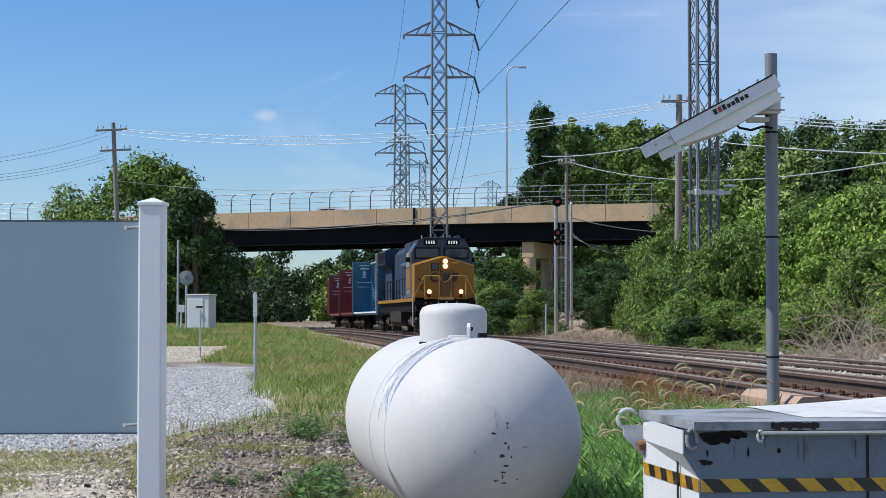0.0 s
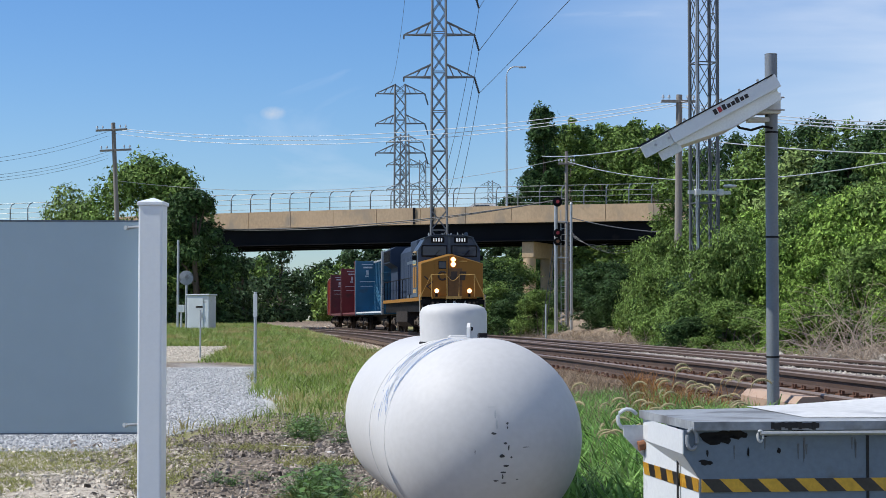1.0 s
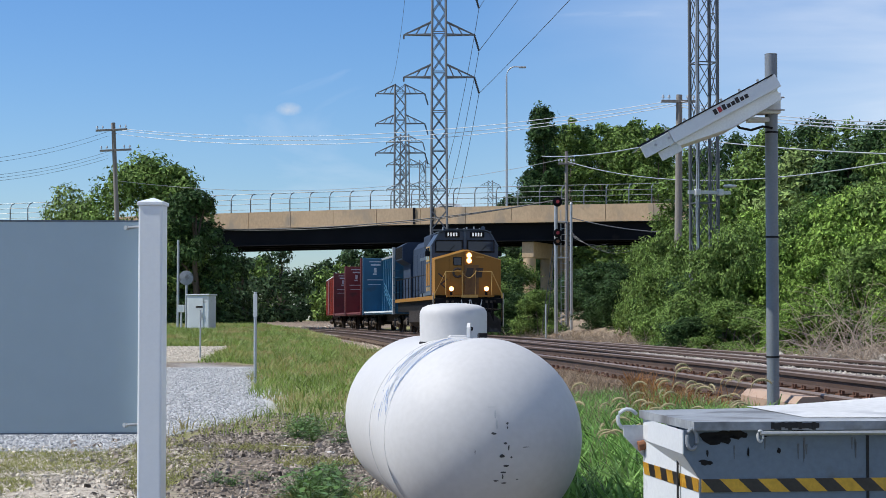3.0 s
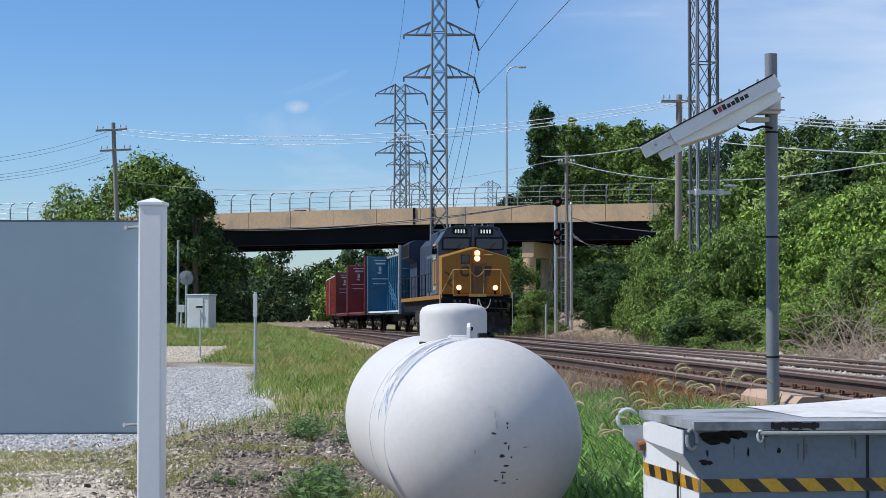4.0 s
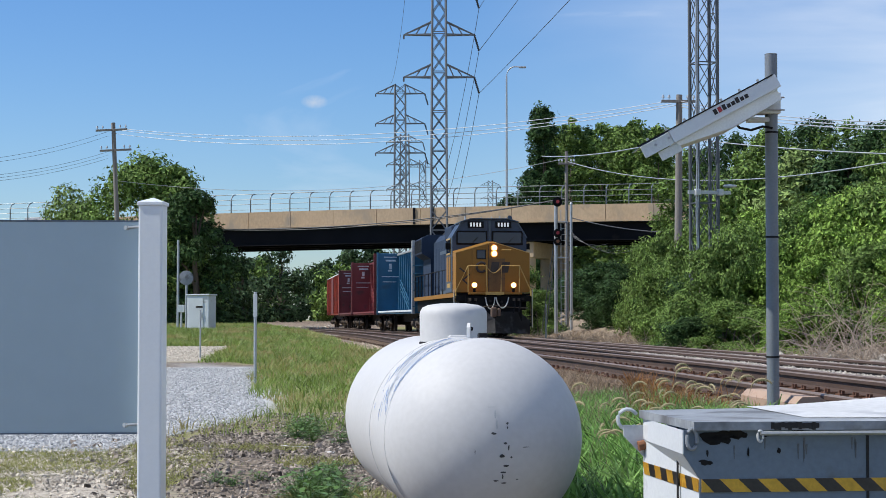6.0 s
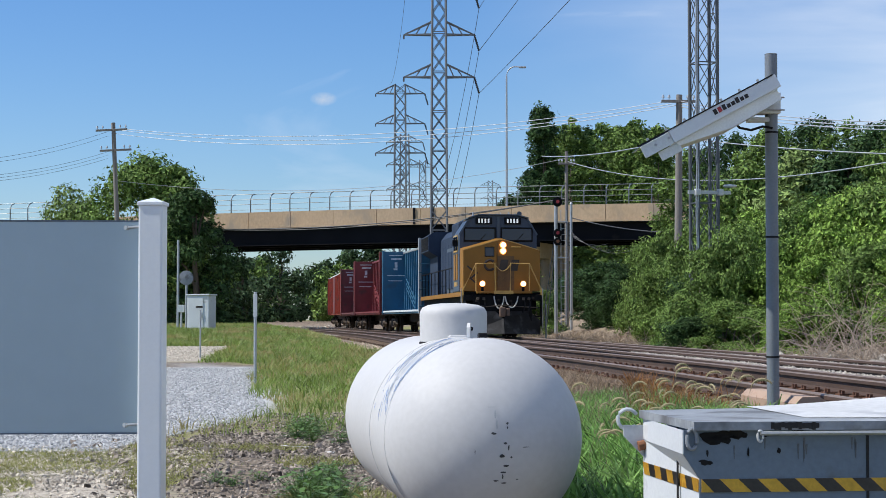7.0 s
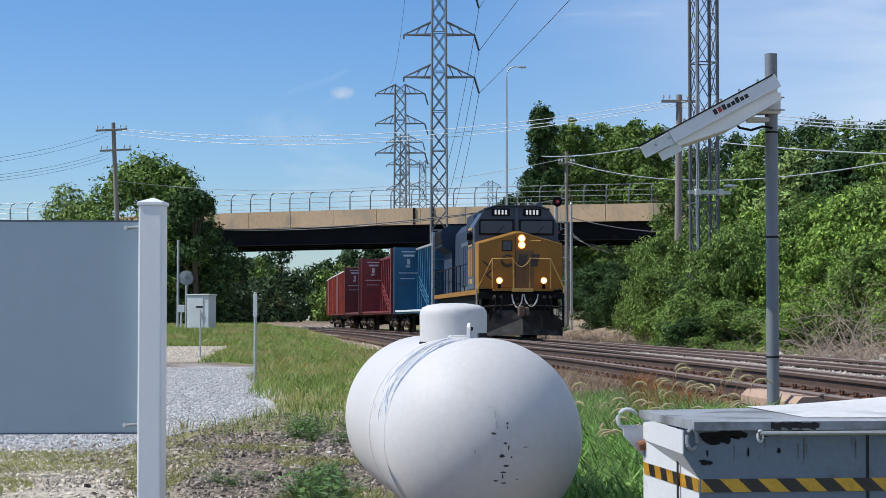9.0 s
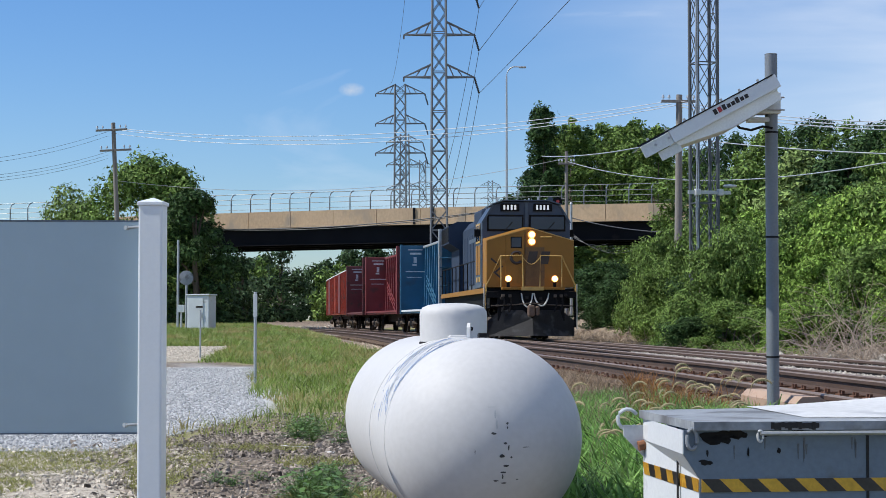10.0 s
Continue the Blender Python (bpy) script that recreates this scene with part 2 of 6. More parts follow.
# dark and far: base colours lowered to deepen the shade in foliage
LEAF = [pbr("leaf_" + k, c, 0.5, var=0.25, scale=0.5, fine=3, bump=0, by_island=0.7, through_light=0.06, spec=0.06) for k, c in
        (("bush", (0.14, 0.215, 0.055)), ("yellowgreen", (0.19, 0.295, 0.06)), ("dark", (0.046, 0.086, 0.03)), ("pale", (0.18, 0.25, 0.08)), ("far", (0.05, 0.085, 0.038)))]
GRASS = pbr("field_grass", (0.19, 0.27, 0.055), 0.6, var=0.3, scale=0.35, fine=2, bump=0, by_island=0.4, through_light=0.3, spot=(0.35, 0.29, 0.12), spot_at=0.56, spot_scale=0.5)
GRASS_TALL = pbr("tall_grass", (0.185, 0.325, 0.085), 0.5, var=0.2, scale=0.8, fine=4, bump=0, by_island=0.7, through_light=0.35, spec=0.25)
GRASS_DRY = pbr("dry_grass", (0.27, 0.20, 0.13), 0.7, var=0.25, scale=0.6, fine=4, bump=0, by_island=0.35, through_light=0.2)
FOXTAIL = pbr("foxtail_seed_head", (0.50, 0.42, 0.24), 0.7, var=0.2, scale=9, bump=0.2, through_light=0.25)
WEED = pbr("broad_weed_leaf", (0.10, 0.185, 0.04), 0.5, var=0.2, scale=3, bump=0.05, by_island=0.35, through_light=0.3)


# ---- mesh tools ----
def box(bm, x0, x1, y0, y1, z0, z1, bev=0.0, m=None):
    made = bmesh.ops.create_cube(bm, size=1, matrix=Matrix.LocRotScale(((x0 + x1) / 2, (y0 + y1) / 2, (z0 + z1) / 2), None, (x1 - x0, y1 - y0, z1 - z0)))
    vs = made["verts"]
    if bev:
        es = list({e for v in vs for e in v.link_edges})
        made = bmesh.ops.bevel(bm, geom=es, offset=bev, segments=2, affect="EDGES", profile=0.5)
        vs = list({v for f in made["faces"] for v in f.verts} | {v for v in vs if v.is_valid})
    if m:
        bmesh.ops.transform(bm, matrix=m, verts=vs)
    return bm


def rod(bm, a, b, r, r2=None, n=8, caps=True):
    a, b = Vector(a), Vector(b)
    d = b - a
    m = Matrix.Translation((a + b) / 2) @ d.to_track_quat("Z", "Y").to_matrix().to_4x4()
    bmesh.ops.create_cone(bm, cap_ends=caps, segments=n, radius1=r, radius2=r if r2 is None else r2, depth=d.length, matrix=m)
    return bm


def bar(bm, a, b, w, h=None):
    """A square bar from a to b."""
    a, b = Vector(a), Vector(b)
    d = b - a
    m = Matrix.Translation((a + b) / 2) @ d.to_track_quat("Z", "Y").to_matrix().to_4x4() @ Matrix.Diagonal((w, h or w, d.length, 1))
    bmesh.ops.create_cube(bm, size=1, matrix=m)
    return bm


def tube(bm, pts, r, n=6):
    """A bent tube through pts."""
    pts = [Vector(q) for q in pts]
    rings = []
    for i, q in enumerate(pts):
        d = (pts[min(i + 1, len(pts) - 1)] - pts[max(i - 1, 0)]).normalized()
        u = d.cross(Vector((0, 0, 1)) if abs(d.z) < 0.95 else Vector((1, 0, 0))).normalized()
        w = d.cross(u)
        rr = r[i] if isinstance(r, (list, tuple)) else r
        rings.append([bm.verts.new(q + (u * math.cos(2 * math.pi * k / n) + w * math.sin(2 * math.pi * k / n)) * rr) for k in range(n)])
    for p0, p1 in zip(rings, rings[1:]):
        for k in range(n):
            bm.faces.new((p0[k], p0[(k + 1) % n], p1[(k + 1) % n], p1[k]))
    bm.faces.new(rings[0][::-1])
    bm.faces.new(rings[-1])
    return bm


def prism(bm, outline, y0, y1, axis="y"):
    """An outline of (x, z) drawn out from y0 to y1 (axis y), or of (y, z) drawn out along x."""
    def at(p, d):
        return (p[0], d, p[1]) if axis == "y" else (d, p[0], p[1])
    f = [bm.verts.new(at(p, y0)) for p in outline]
    g = [bm.verts.new(at(p, y1)) for p in outline]
    bm.faces.new(f)
    bm.faces.new(g[::-1])
    for i in range(len(f)):
        bm.faces.new((f[i], g[i], g[(i + 1) % len(g)], f[(i + 1) % len(f)]))
    return bm


def lathe(bm, profile, n=48, m=None):
    """A profile of (radius, height) turned round z."""
    rings = []
    for r, z in profile:
        if r < 1e-6:
            rings.append([bm.verts.new((0, 0, z))])
        else:
            rings.append([bm.verts.new((r * math.cos(2 * math.pi * k / n), r * math.sin(2 * math.pi * k / n), z)) for k in range(n)])
    for a, b in zip(rings, rings[1:]):
        for k in range(n):
            q = (a[k % len(a)], a[(k + 1) % len(a)], b[(k + 1) % len(b)], b[k % len(b)])
            q = list(dict.fromkeys(q))
            if len(q) > 2:
                bm.faces.new(q)
    if m:
        bmesh.ops.transform(bm, matrix=m, verts=[v for ring in rings for v in ring])
    return bm


def part(name, bm, material, parent=None, label="", smooth=False):
    bmesh.ops.recalc_face_normals(bm, faces=bm.faces)
    me = bpy.data.meshes.new(name)
    bm.to_mesh(me)
    bm.free()
    me.materials.append(material)
    if smooth:
        me.shade_smooth()
        me.set_sharp_from_angle(angle=radians(40))
    ob = new(name, me)
    ob.parent = parent
    return tagged(ob, label) if label else ob


def thing(name, label, category, group="", m=None, kind=""):
    ob = tagged(new(name), label, category, group, kind)
    if m is not None:
        ob.matrix_basis = m
    return ob


def again(name, mesh, parent, m):
    ob = new(name, mesh)
    ob.parent, ob.matrix_basis = parent, m
    return ob


def cloud_mesh(name, verts, faces, material, parent=None, label=""):
    me = bpy.data.meshes.new(name)
    me.from_pydata(verts.tolist() if hasattr(verts, "tolist") else verts, [], faces.tolist() if hasattr(faces, "tolist") else faces)
    me.materials.append(material)
    ob = new(name, me)
    ob.parent = parent
    return tagged(ob, label) if label else ob


B = bmesh.new
rng = np.random.default_rng(7)


# ---- the lie of the land ----
def smooth(a, b, x):
    t = np.clip((x - a) / (b - a), 0, 1)
    return t * t * (3 - 2 * t)


_d = np.arange(-60.0, 330.0, 0.5)
_bend = 0.07 + 0.0686 * np.clip((_d - 62.3) / 35, 0, 1)
_x = np.cumsum(-_bend + 0.034 * np.clip((_d - 115) / 10, 0, 1) + 0.25 * np.clip((_d - 165) / 40, 0, 1)) * 0.5
_x2 = np.cumsum(-_bend - 0.4 * np.clip((_d - 120) / 100, 0, 1)) * 0.5
_x = _x - np.interp(62.3, _d, _x) + 2.87
_x2 = _x2 - np.interp(62.3, _d, _x2) + 2.87


def track_x(d, k=1):
    """Centre line of the main track (1), the near track (2) or the turnout (3), d metres ahead."""
    if k == 1:
        return np.interp(d, _d, _x)
    if k == 3:
        return np.interp(d, _d, _x) + 0.95 * (1 - smooth(30, 78, d))
    return np.interp(d, _d, _x2) - 1.92 - 1.75 * smooth(24, 72, d)


def rail_z(d):
    return 0.64 + 0.0085 * np.clip(d - 172, 0, 90)


def ground_z(x, d):
    x, d = np.asarray(x, float), np.asarray(d, float)
    z = 0.0095 * (np.clip(d, 14, 130) - 14)
    t1, t2 = track_x(d, 1), track_x(d, 2)
    bed = rail_z(d) - 0.30
    near = np.clip(np.minimum(x - (t2 - 1.5), (t1 + 1.6) - x), -9, 9)
    z = z + (bed - z) * smooth(-2.6, 0.0, near)
    side = x - (t1 + 1.6)
    z = np.where(side > 0, bed - 0.12 * smooth(0.2, 1.6, side), z)
    bank = smooth(5.0, 20.0, side) * 4.2 * smooth(15, 40, d)
    return z + np.where(side > 0, bank, 0)


# ---- ground ----
def gravel_edge(d):
    """How far right the gravel yard reaches, d metres ahead."""
    return np.interp(d, [0, 15, 18, 21, 24, 27, 31, 36, 42, 50], [-3.5, -3.4, -3.2, -2.7, -2.2, -2.6, -3.2, -3.7, -4.2, -7.5])


def make_ground():
    ds = np.concatenate([np.arange(-40, 6, 2.0), np.arange(6, 60, 0.3), np.arange(60, 140, 1.0), np.arange(140, 300, 4), np.geomspace(300, 4500, 26)])
    us = np.concatenate([[-1, -0.6, -0.42], np.linspace(-0.32, 0.32, 200), [0.42, 0.6, 1]])
    spread = np.maximum(np.abs(ds), 30)
    dd = np.repeat(ds, len(us))
    xx = (spread[:, None] * us[None, :]).ravel()
    zz = ground_z(xx, dd)
    wob = np.array([noise.noise((x * 0.9, d * 0.9, 0)) + 0.5 * noise.noise((x * 3.1, d * 3.1, 4)) for x, d in zip(xx, dd)])
    zz = zz + 0.012 * wob * (np.abs(dd) < 140)
    n = len(us)
    i = (np.arange(len(ds) - 1)[:, None] * n + np.arange(n - 1)[None, :]).ravel()
    faces = np.stack([i, i + 1, i + n + 1, i + n], 1)
    ob = cloud_mesh("ground", np.stack([xx, dd, zz], 1), faces, ground_material())
    ob.data.shade_smooth()
    t1, t2 = track_x(dd, 1), track_x(dd, 2)
    w2 = np.array([noise.noise((x * 0.6, d * 0.35, 9)) for x, d in zip(xx, dd)])
    inside = np.minimum(xx - (t2 - 2.3), (t1 + 3.2) - xx) + 0.5 * w2
    masks = {"bed": smooth(-0.4, 0.4, inside) * (dd < 260),
             "gravel": smooth(-0.35, 0.35, gravel_edge(dd) - xx + 0.5 * w2) * smooth(17.2, 18.6, dd + 1.5 * w2) * (1 - smooth(39, 43, dd + 3 * w2)),
             "soil": (1 - smooth(19.0, 21.5, dd + 1.4 * w2)) * smooth(-0.2, 0.3, 0.75 - xx) * smooth(-0.4, 0.4, xx + 2.3 + 0.6 * w2) + smooth(38.5, 40.5, dd + 2 * w2) * (1 - smooth(42.5, 45, dd + 2 * w2)) * smooth(-0.6, 0.6, -3.4 - xx + w2),
             "stony": (1 - smooth(17.6, 18.6, dd + w2)) * smooth(-0.4, 0.4, -2.3 - xx - 0.6 * w2) + smooth(42.5, 45, dd + 2 * w2) * (1 - smooth(58, 66, dd)) * smooth(-0.6, 0.6, -5.6 - 0.05 * (dd - 40) - xx + w2),
             "brush_soil": smooth(-0.3, 0.8, xx - (t1 + 3.0) + 0.8 * w2) * (dd < 150),
             "lush": smooth(-0.3, 0.6, xx - 0.6) * (dd < 40)}
    for key, v in masks.items():
        a = ob.data.attributes.new(key, "FLOAT", "POINT")
        a.data.foreach_set("value", np.clip(v, 0, 1).astype(np.float32))
    return tagged(ob, "uneven ground of pale gravel, dark soil and rough grass", "ground", kind="structure")


def ground_material():
    m = pbr("ground_mix", (0.20, 0.19, 0.07), 0.95, var=0.4, scale=0.8, fine=14, bump=0.6)
    n, l = m.node_tree.nodes, m.node_tree.links
    b = n["Principled BSDF"]
    col = b.inputs["Base Color"].links[0].from_socket
    tc = n.new("ShaderNodeTexCoord")
    for key, c0, c1, s in (("lush", (0.05, 0.06, 0.02), (0.10, 0.10, 0.04), 9), ("soil", (0.042, 0.032, 0.023), (0.23, 0.18, 0.125), 7), ("stony", (0.25, 0.215, 0.17), (0.47, 0.42, 0.34), 16),
                           ("gravel", (0.34, 0.35, 0.36), (0.58, 0.59, 0.60), 22), ("bed", (0.085, 0.06, 0.04), (0.33, 0.255, 0.18), 14), ("brush_soil", (0.11, 0.083, 0.058), (0.36, 0.285, 0.20), 5)):
        at, nz, rp, mx = n.new("ShaderNodeAttribute"), n.new("ShaderNodeTexNoise"), n.new("ShaderNodeValToRGB"), n.new("ShaderNodeMix")
        at.attribute_name = key
        nz.inputs["Scale"].default_value, nz.inputs["Detail"].default_value = s, 8
        l.new(tc.outputs["Object"], nz.inputs["Vector"])
        rp.color_ramp.elements[0].color, rp.color_ramp.elements[1].color = (*c0, 1), (*c1, 1)
        rp.color_ramp.elements[0].position, rp.color_ramp.elements[1].position = 0.36, 0.64
        l.new(nz.outputs["Fac"], rp.inputs["Fac"])
        mx.data_type = "RGBA"
        l.new(at.outputs["Fac"], mx.inputs[0])
        l.new(col, mx.inputs[6])
        l.new(rp.outputs["Color"], mx.inputs[7])
        col = mx.outputs[2]
    l.new(col, b.inputs["Base Color"])
    return m


make_ground()


# ---- railway ----
def rail_strip(bm, k, side, d0, d1):
    """One rail: foot, web and head, swept along the track."""
    prof = [(-0.07, 0), (0.07, 0), (0.07, 0.015), (0.012, 0.04), (0.012, 0.122), (0.045, 0.128), (0.045, 0.162), (0.034, 0.172), (-0.034, 0.172), (-0.045, 0.162),
            (-0.045, 0.128), (-0.012, 0.122), (-0.012, 0.04), (-0.07, 0.015)]
    ds = np.concatenate([np.arange(d0, min(60, d1), 2.0), np.arange(60, d1, 4.0), [d1]])
    rings = []
    for d in ds:
        s = (float(track_x(d + 0.5, k)) - float(track_x(d - 0.5, k)))
        nx, ny = 1 / math.hypot(1, s), -s / math.hypot(1, s)
        cx, cz = float(track_x(d, k)), float(rail_z(d)) - 0.172
        rings.append([bm.verts.new((cx + nx * (side + u), d + ny * (side + u), cz + v)) for u, v in prof])
    n = len(prof)
    for a, b in zip(rings, rings[1:]):
        for j in range(n):
            f = bm.faces.new((a[j], a[(j + 1) % n], b[(j + 1) % n], b[j]))
            f.material_index = 1 if j in (6, 7, 8) else 0
    bm.faces.new(rings[0])
    bm.faces.new(rings[-1][::-1])


def make_track(k, d0, d1, label):
    t = thing("railway_track", label, "railway track", "railway tracks", kind="structure")
    for side in (-0.755, 0.755):
        bm = B()
        rail_strip(bm, k, side, d0, d1)
        r = part("rail", bm, RAIL_SIDE, t)
        r.data.materials.append(RAIL_HEAD)
    tie = box(B(), -1.3, 1.3, -0.11, 0.11, -0.18, 0, 0.015)
    first = part("sleeper", tie, SLEEPER, t)
    plate = B()
    box(plate, -0.16, 0.16, -0.09, 0.09, 0, 0.018)
    for sx in (-0.11, 0.11):
        for sy in (-0.05, 0.05):
            box(plate, sx - 0.016, sx + 0.016, sy - 0.016, sy + 0.016, 0.018, 0.055)
    pl = part("tie_plate", plate, PLATE, t)
    ms, mp = first.data, pl.data
    place = []
    d = d0 + (0.3 if k != 3 else 0.57)
    while d < min(d1, 100):
        place.append(d)
        d += 0.53 if d < 60 else 0.62
    for i, d in enumerate(place):
        s = math.atan(float(track_x(d + 0.5, k)) - float(track_x(d - 0.5, k)))
        q = pose(float(track_x(d, k)) + random.uniform(-0.03, 0.03), d, float(rail_z(d)) - 0.19, 0, 0, -math.degrees(s) + random.uniform(-1, 1))
        if i == 0:
            first.matrix_basis, pl.matrix_basis = q, q @ pose(-0.755, 0, 0)
        else:
            again("sleeper", ms, t, q)
            if d < 45:
                again("tie_plate", mp, t, q @ pose(-0.755, 0, 0))
        if d < 45:
            again("tie_plate", mp, t, q @ pose(0.755, 0, 0))
    return t


make_track(1, 14, 300, "rusty main railway track on wooden sleepers, train running on it")
make_track(3, 14, 78, "rusty diverging turnout track on the far side of the main line")
make_track(2, 9, 300, "rusty siding track on wooden sleepers nearest the yard")


# ---- overpass ----
def over(s):
    """A place on the bridge's near edge: s from 0 (far end) to 1, and the deck's height there."""
    return Vector((-62 + 92 * s, 189.0 - 34.5 * s, 0))


def over_z(s):
    return 10.32 - 0.95 * (1 - math.sin(math.pi * min(1, s * 0.62 + 0.07)))


def make_bridge():
    t = thing("overpass_bridge", "tan concrete road overpass with dark steel girders and a curved fence", "bridge", kind="structure")
    n = 46
    along = Vector((92, -34.5, 0)).normalized()
    back = Vector((34.5, 92, 0)).normalized()
    def panel(bm, s0, s1, o0, o1, z0, z1):
        q = []
        for s in (s0, s1):
            for o in (o0, o1):
                for z in (z0, z1):
                    q.append(bm.verts.new(over(s) + back * o + Vector((0, 0, over_z(s) + z))))
        a, b, c, d, e, f, g, h = q
        for face in ((a, b, d, c), (e, g, h, f), (a, e, f, b), (c, d, h, g), (b, f, h, d), (a, c, g, e)):
            bm.faces.new(face)
    for o0, o1 in ((0.0, 0.35), (12.6, 12.95)):
        first = o0 == 0.0
        for i in range(n // 2):
            s0, s1 = 2 * i / n + 0.0002, (2 * i + 2) / n - 0.0002
            bm = B()
            panel(bm, s0, s1, o0, o1, -0.28, 0.98)
            part("parapet_panel", bm, CONCRETE, t)
            if first:
                bm = B()
                panel(bm, s0, s1, o0 - 0.07, o1, -0.52, -0.28)
                part("coping", bm, CONCRETE, t)
    for i in range(0, n, 2):
        bm = B()
        panel(bm, i / n, (i + 2) / n, 0.35, 12.6, -0.30, -0.02)
        part("deck", bm, ASPHALT, t)
    for o in (0.55, 4.2, 8.2, 12.0):
        for i in range(0, n, 2):
            bm = B()
            panel(bm, i / n, (i + 2) / n, o, o + 0.05, -2.05, -0.52)
            panel(bm, i / n, (i + 2) / n, o - 0.2, o + 0.25, -2.12, -2.05)
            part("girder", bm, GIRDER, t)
    # soffit slab under the coping, in the girders' near-black
    bm = B()
    for i in range(0, n, 2):
        panel(bm, i / n, (i + 2) / n, 0.1, 12.5, -0.6, -0.525)
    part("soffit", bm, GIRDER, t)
    # curved fence
    post = B()
    pts = [(0, 0, 0)] + [(0, 0, 1.15)] + [(along.x * 0 + 0.0, 1.1 * (1 - math.cos(a)), 1.15 + 0.62 * math.sin(a)) for a in np.linspace(0.25, 1.45, 6)]
    tube(post, pts, 0.055, 6)
    turn = -math.degrees(math.atan2(34.5, 92))
    fp = None
    count = 49
    for j in range(count):
        s = (j + 0.5) / count
        q = Matrix.Translation(over(s) + back * 0.12 + Vector((0, 0, over_z(s) + 0.98))) @ pose(0, 0, 0, 0, 0, turn)
        if fp is None:
            fp = part("fence_post", post, FENCE, t)
            fp.matrix_basis = q
        else:
            again("fence_post", fp.data, t, q)
    for h, o, r in ((0.25, 0.12, 0.02), (0.75, 0.12, 0.028), (1.2, 0.13, 0.03), (1.75, 0.95, 0.035)):
        bm = B()
        tube(bm, [over(s) + back * o + Vector((0, 0, over_z(s) + 0.98 + h)) for s in np.linspace(0, 1, 40)], r, 5)
        part("fence_rail", bm, FENCE, t)
    # far-side railing posts
    rp = None
    for j in range(36):
        s = (j + 0.5) / 36
        q = Matrix.Translation(over(s) + back * 12.8 + Vector((0, 0, over_z(s) + 0.98)))
        if rp is None:
            rp = part("far_post", rod(B(), (0, 0, 0), (0, 0, 0.6), 0.04), FENCE, t)
            rp.matrix_basis = q
        else:
            again("far_post", rp.data, t, q)
    # pier: a row of columns under a cap
    base = Vector((7.554, 164, 0))
    u = back
    bm = B()
    q = Matrix.Translation(base) @ pose(0, 0, 0, 0, 0, turn)
    box(bm, -0.55, 0.55, -0.3, 11.0, 6.75, 8.15, 0.05, q)
    part("pier_cap", bm, CONCRETE, t)
    for o in (0.2, 5.2, 10.2):
        bm = rod(B(), base + u * o + Vector((0, 0, 0.2)), base + u * o + Vector((0, 0, 6.75)), 0.55, n=20)
        part("pier_column", bm, CONCRETE, t, smooth=True)
    # small bracket box and post on the parapet
    bm = B()
    s = 0.646
    q = Matrix.Translation(over(s)) @ pose(0, 0, over_z(s), 0, 0, turn)
    box(bm, -0.10, 0.10, -0.12, -0.002, -0.5, 1.0, 0, q)
    box(bm, 1.55, 1.85, -0.12, -0.002, -0.5, 1.0, 0, q)
    part("dark_joint_strip", bm, GIRDER, t)
    return t


make_bridge()


def lattice(bm, cx, cy, z0, z1, w0, w1, step, leg=0.09, brace=0.05, faces=4):
    """A square lattice mast, tapering from w0 to w1."""
    def corner(k, z):
        w = (w0 + (w1 - w0) * (z - z0) / (z1 - z0)) / 2
        a = math.pi / 4 + k * math.pi / 2
        return Vector((cx + w * math.sqrt(2) * math.cos(a), cy + w * math.sqrt(2) * math.sin(a), z))
    for k in range(4):
        bar(bm, corner(k, z0), corner(k, z1), leg)
    z, flip = z0, False
    while z < z1 - 0.1:
        zn = min(z + step, z1)
        for k in range(4):
            a, b = corner(k, z), corner((k + 1) % 4, zn)
            c, d = corner((k + 1) % 4, z), corner(k, zn)
            bar(bm, a, b, brace)
            bar(bm, c, d, brace)
            if flip:
                bar(bm, corner(k, z), corner((k + 1) % 4, z), brace)
        flip = not flip
        z = zn


def make_pylon(d, px_x, z_base, z_top, arms, half, w0, w1, label, step=1.6, swing=0.9):
    t = thing("transmission_pylon", label, "pylon", "power line pylons", pose(px_x, d, 0, 0, 0, 0))
    bm = B()
    lattice(bm, 0, 0, z_base, z_top, w0, w1, step, 0.13, 0.065)
    part("lattice_body", bm, PYLON, t)
    for za in arms:
        arm = B()
        for sgn in (-1, 1):
            tip = Vector((sgn * half, 0, za))
            for sy in (-0.4, 0.4):
                bar(arm, (sgn * 0.5, sy, za), tip, 0.12)
                bar(arm, (sgn * 0.5, sy, za + half * 0.38), tip, 0.09)
                for f in (0.3, 0.6):
                    lo = Vector((sgn * 0.5, sy, za)).lerp(tip, f)
                    hi = Vector((sgn * 0.5, sy, za + half * 0.38)).lerp(tip, f - 0.18)
                    bar(arm, lo, hi, 0.05)
            if sgn < 0:
                bar(arm, tip, tip - Vector((0, 0, 0.35)), 0.14)
        part("cross_arm", arm, PYLON, t)
        ins = B()
        a, b = Vector((half, 0, za)), Vector((half + swing * 0.42, 0, za - swing * 1.45))
        tube(ins, [a.lerp(b, i / 18) for i in range(19)], [0.11 if i % 2 else 0.05 for i in range(19)], 8)
        part("insulator_string", ins, CABLE_DARK, t)
    return t


make_pylon(150, -0.318, 0.5, 34.5, (20.868, 24.309, 27.756), 2.85, 1.38, 1.0, "tall narrow dark steel lattice pylon beside the tracks")
make_pylon(216, -4.975, 0.5, 28.62, (20.647, 24.071, 27.565), 2.85, 1.5, 1.2, "steel lattice pylon standing behind the overpass")
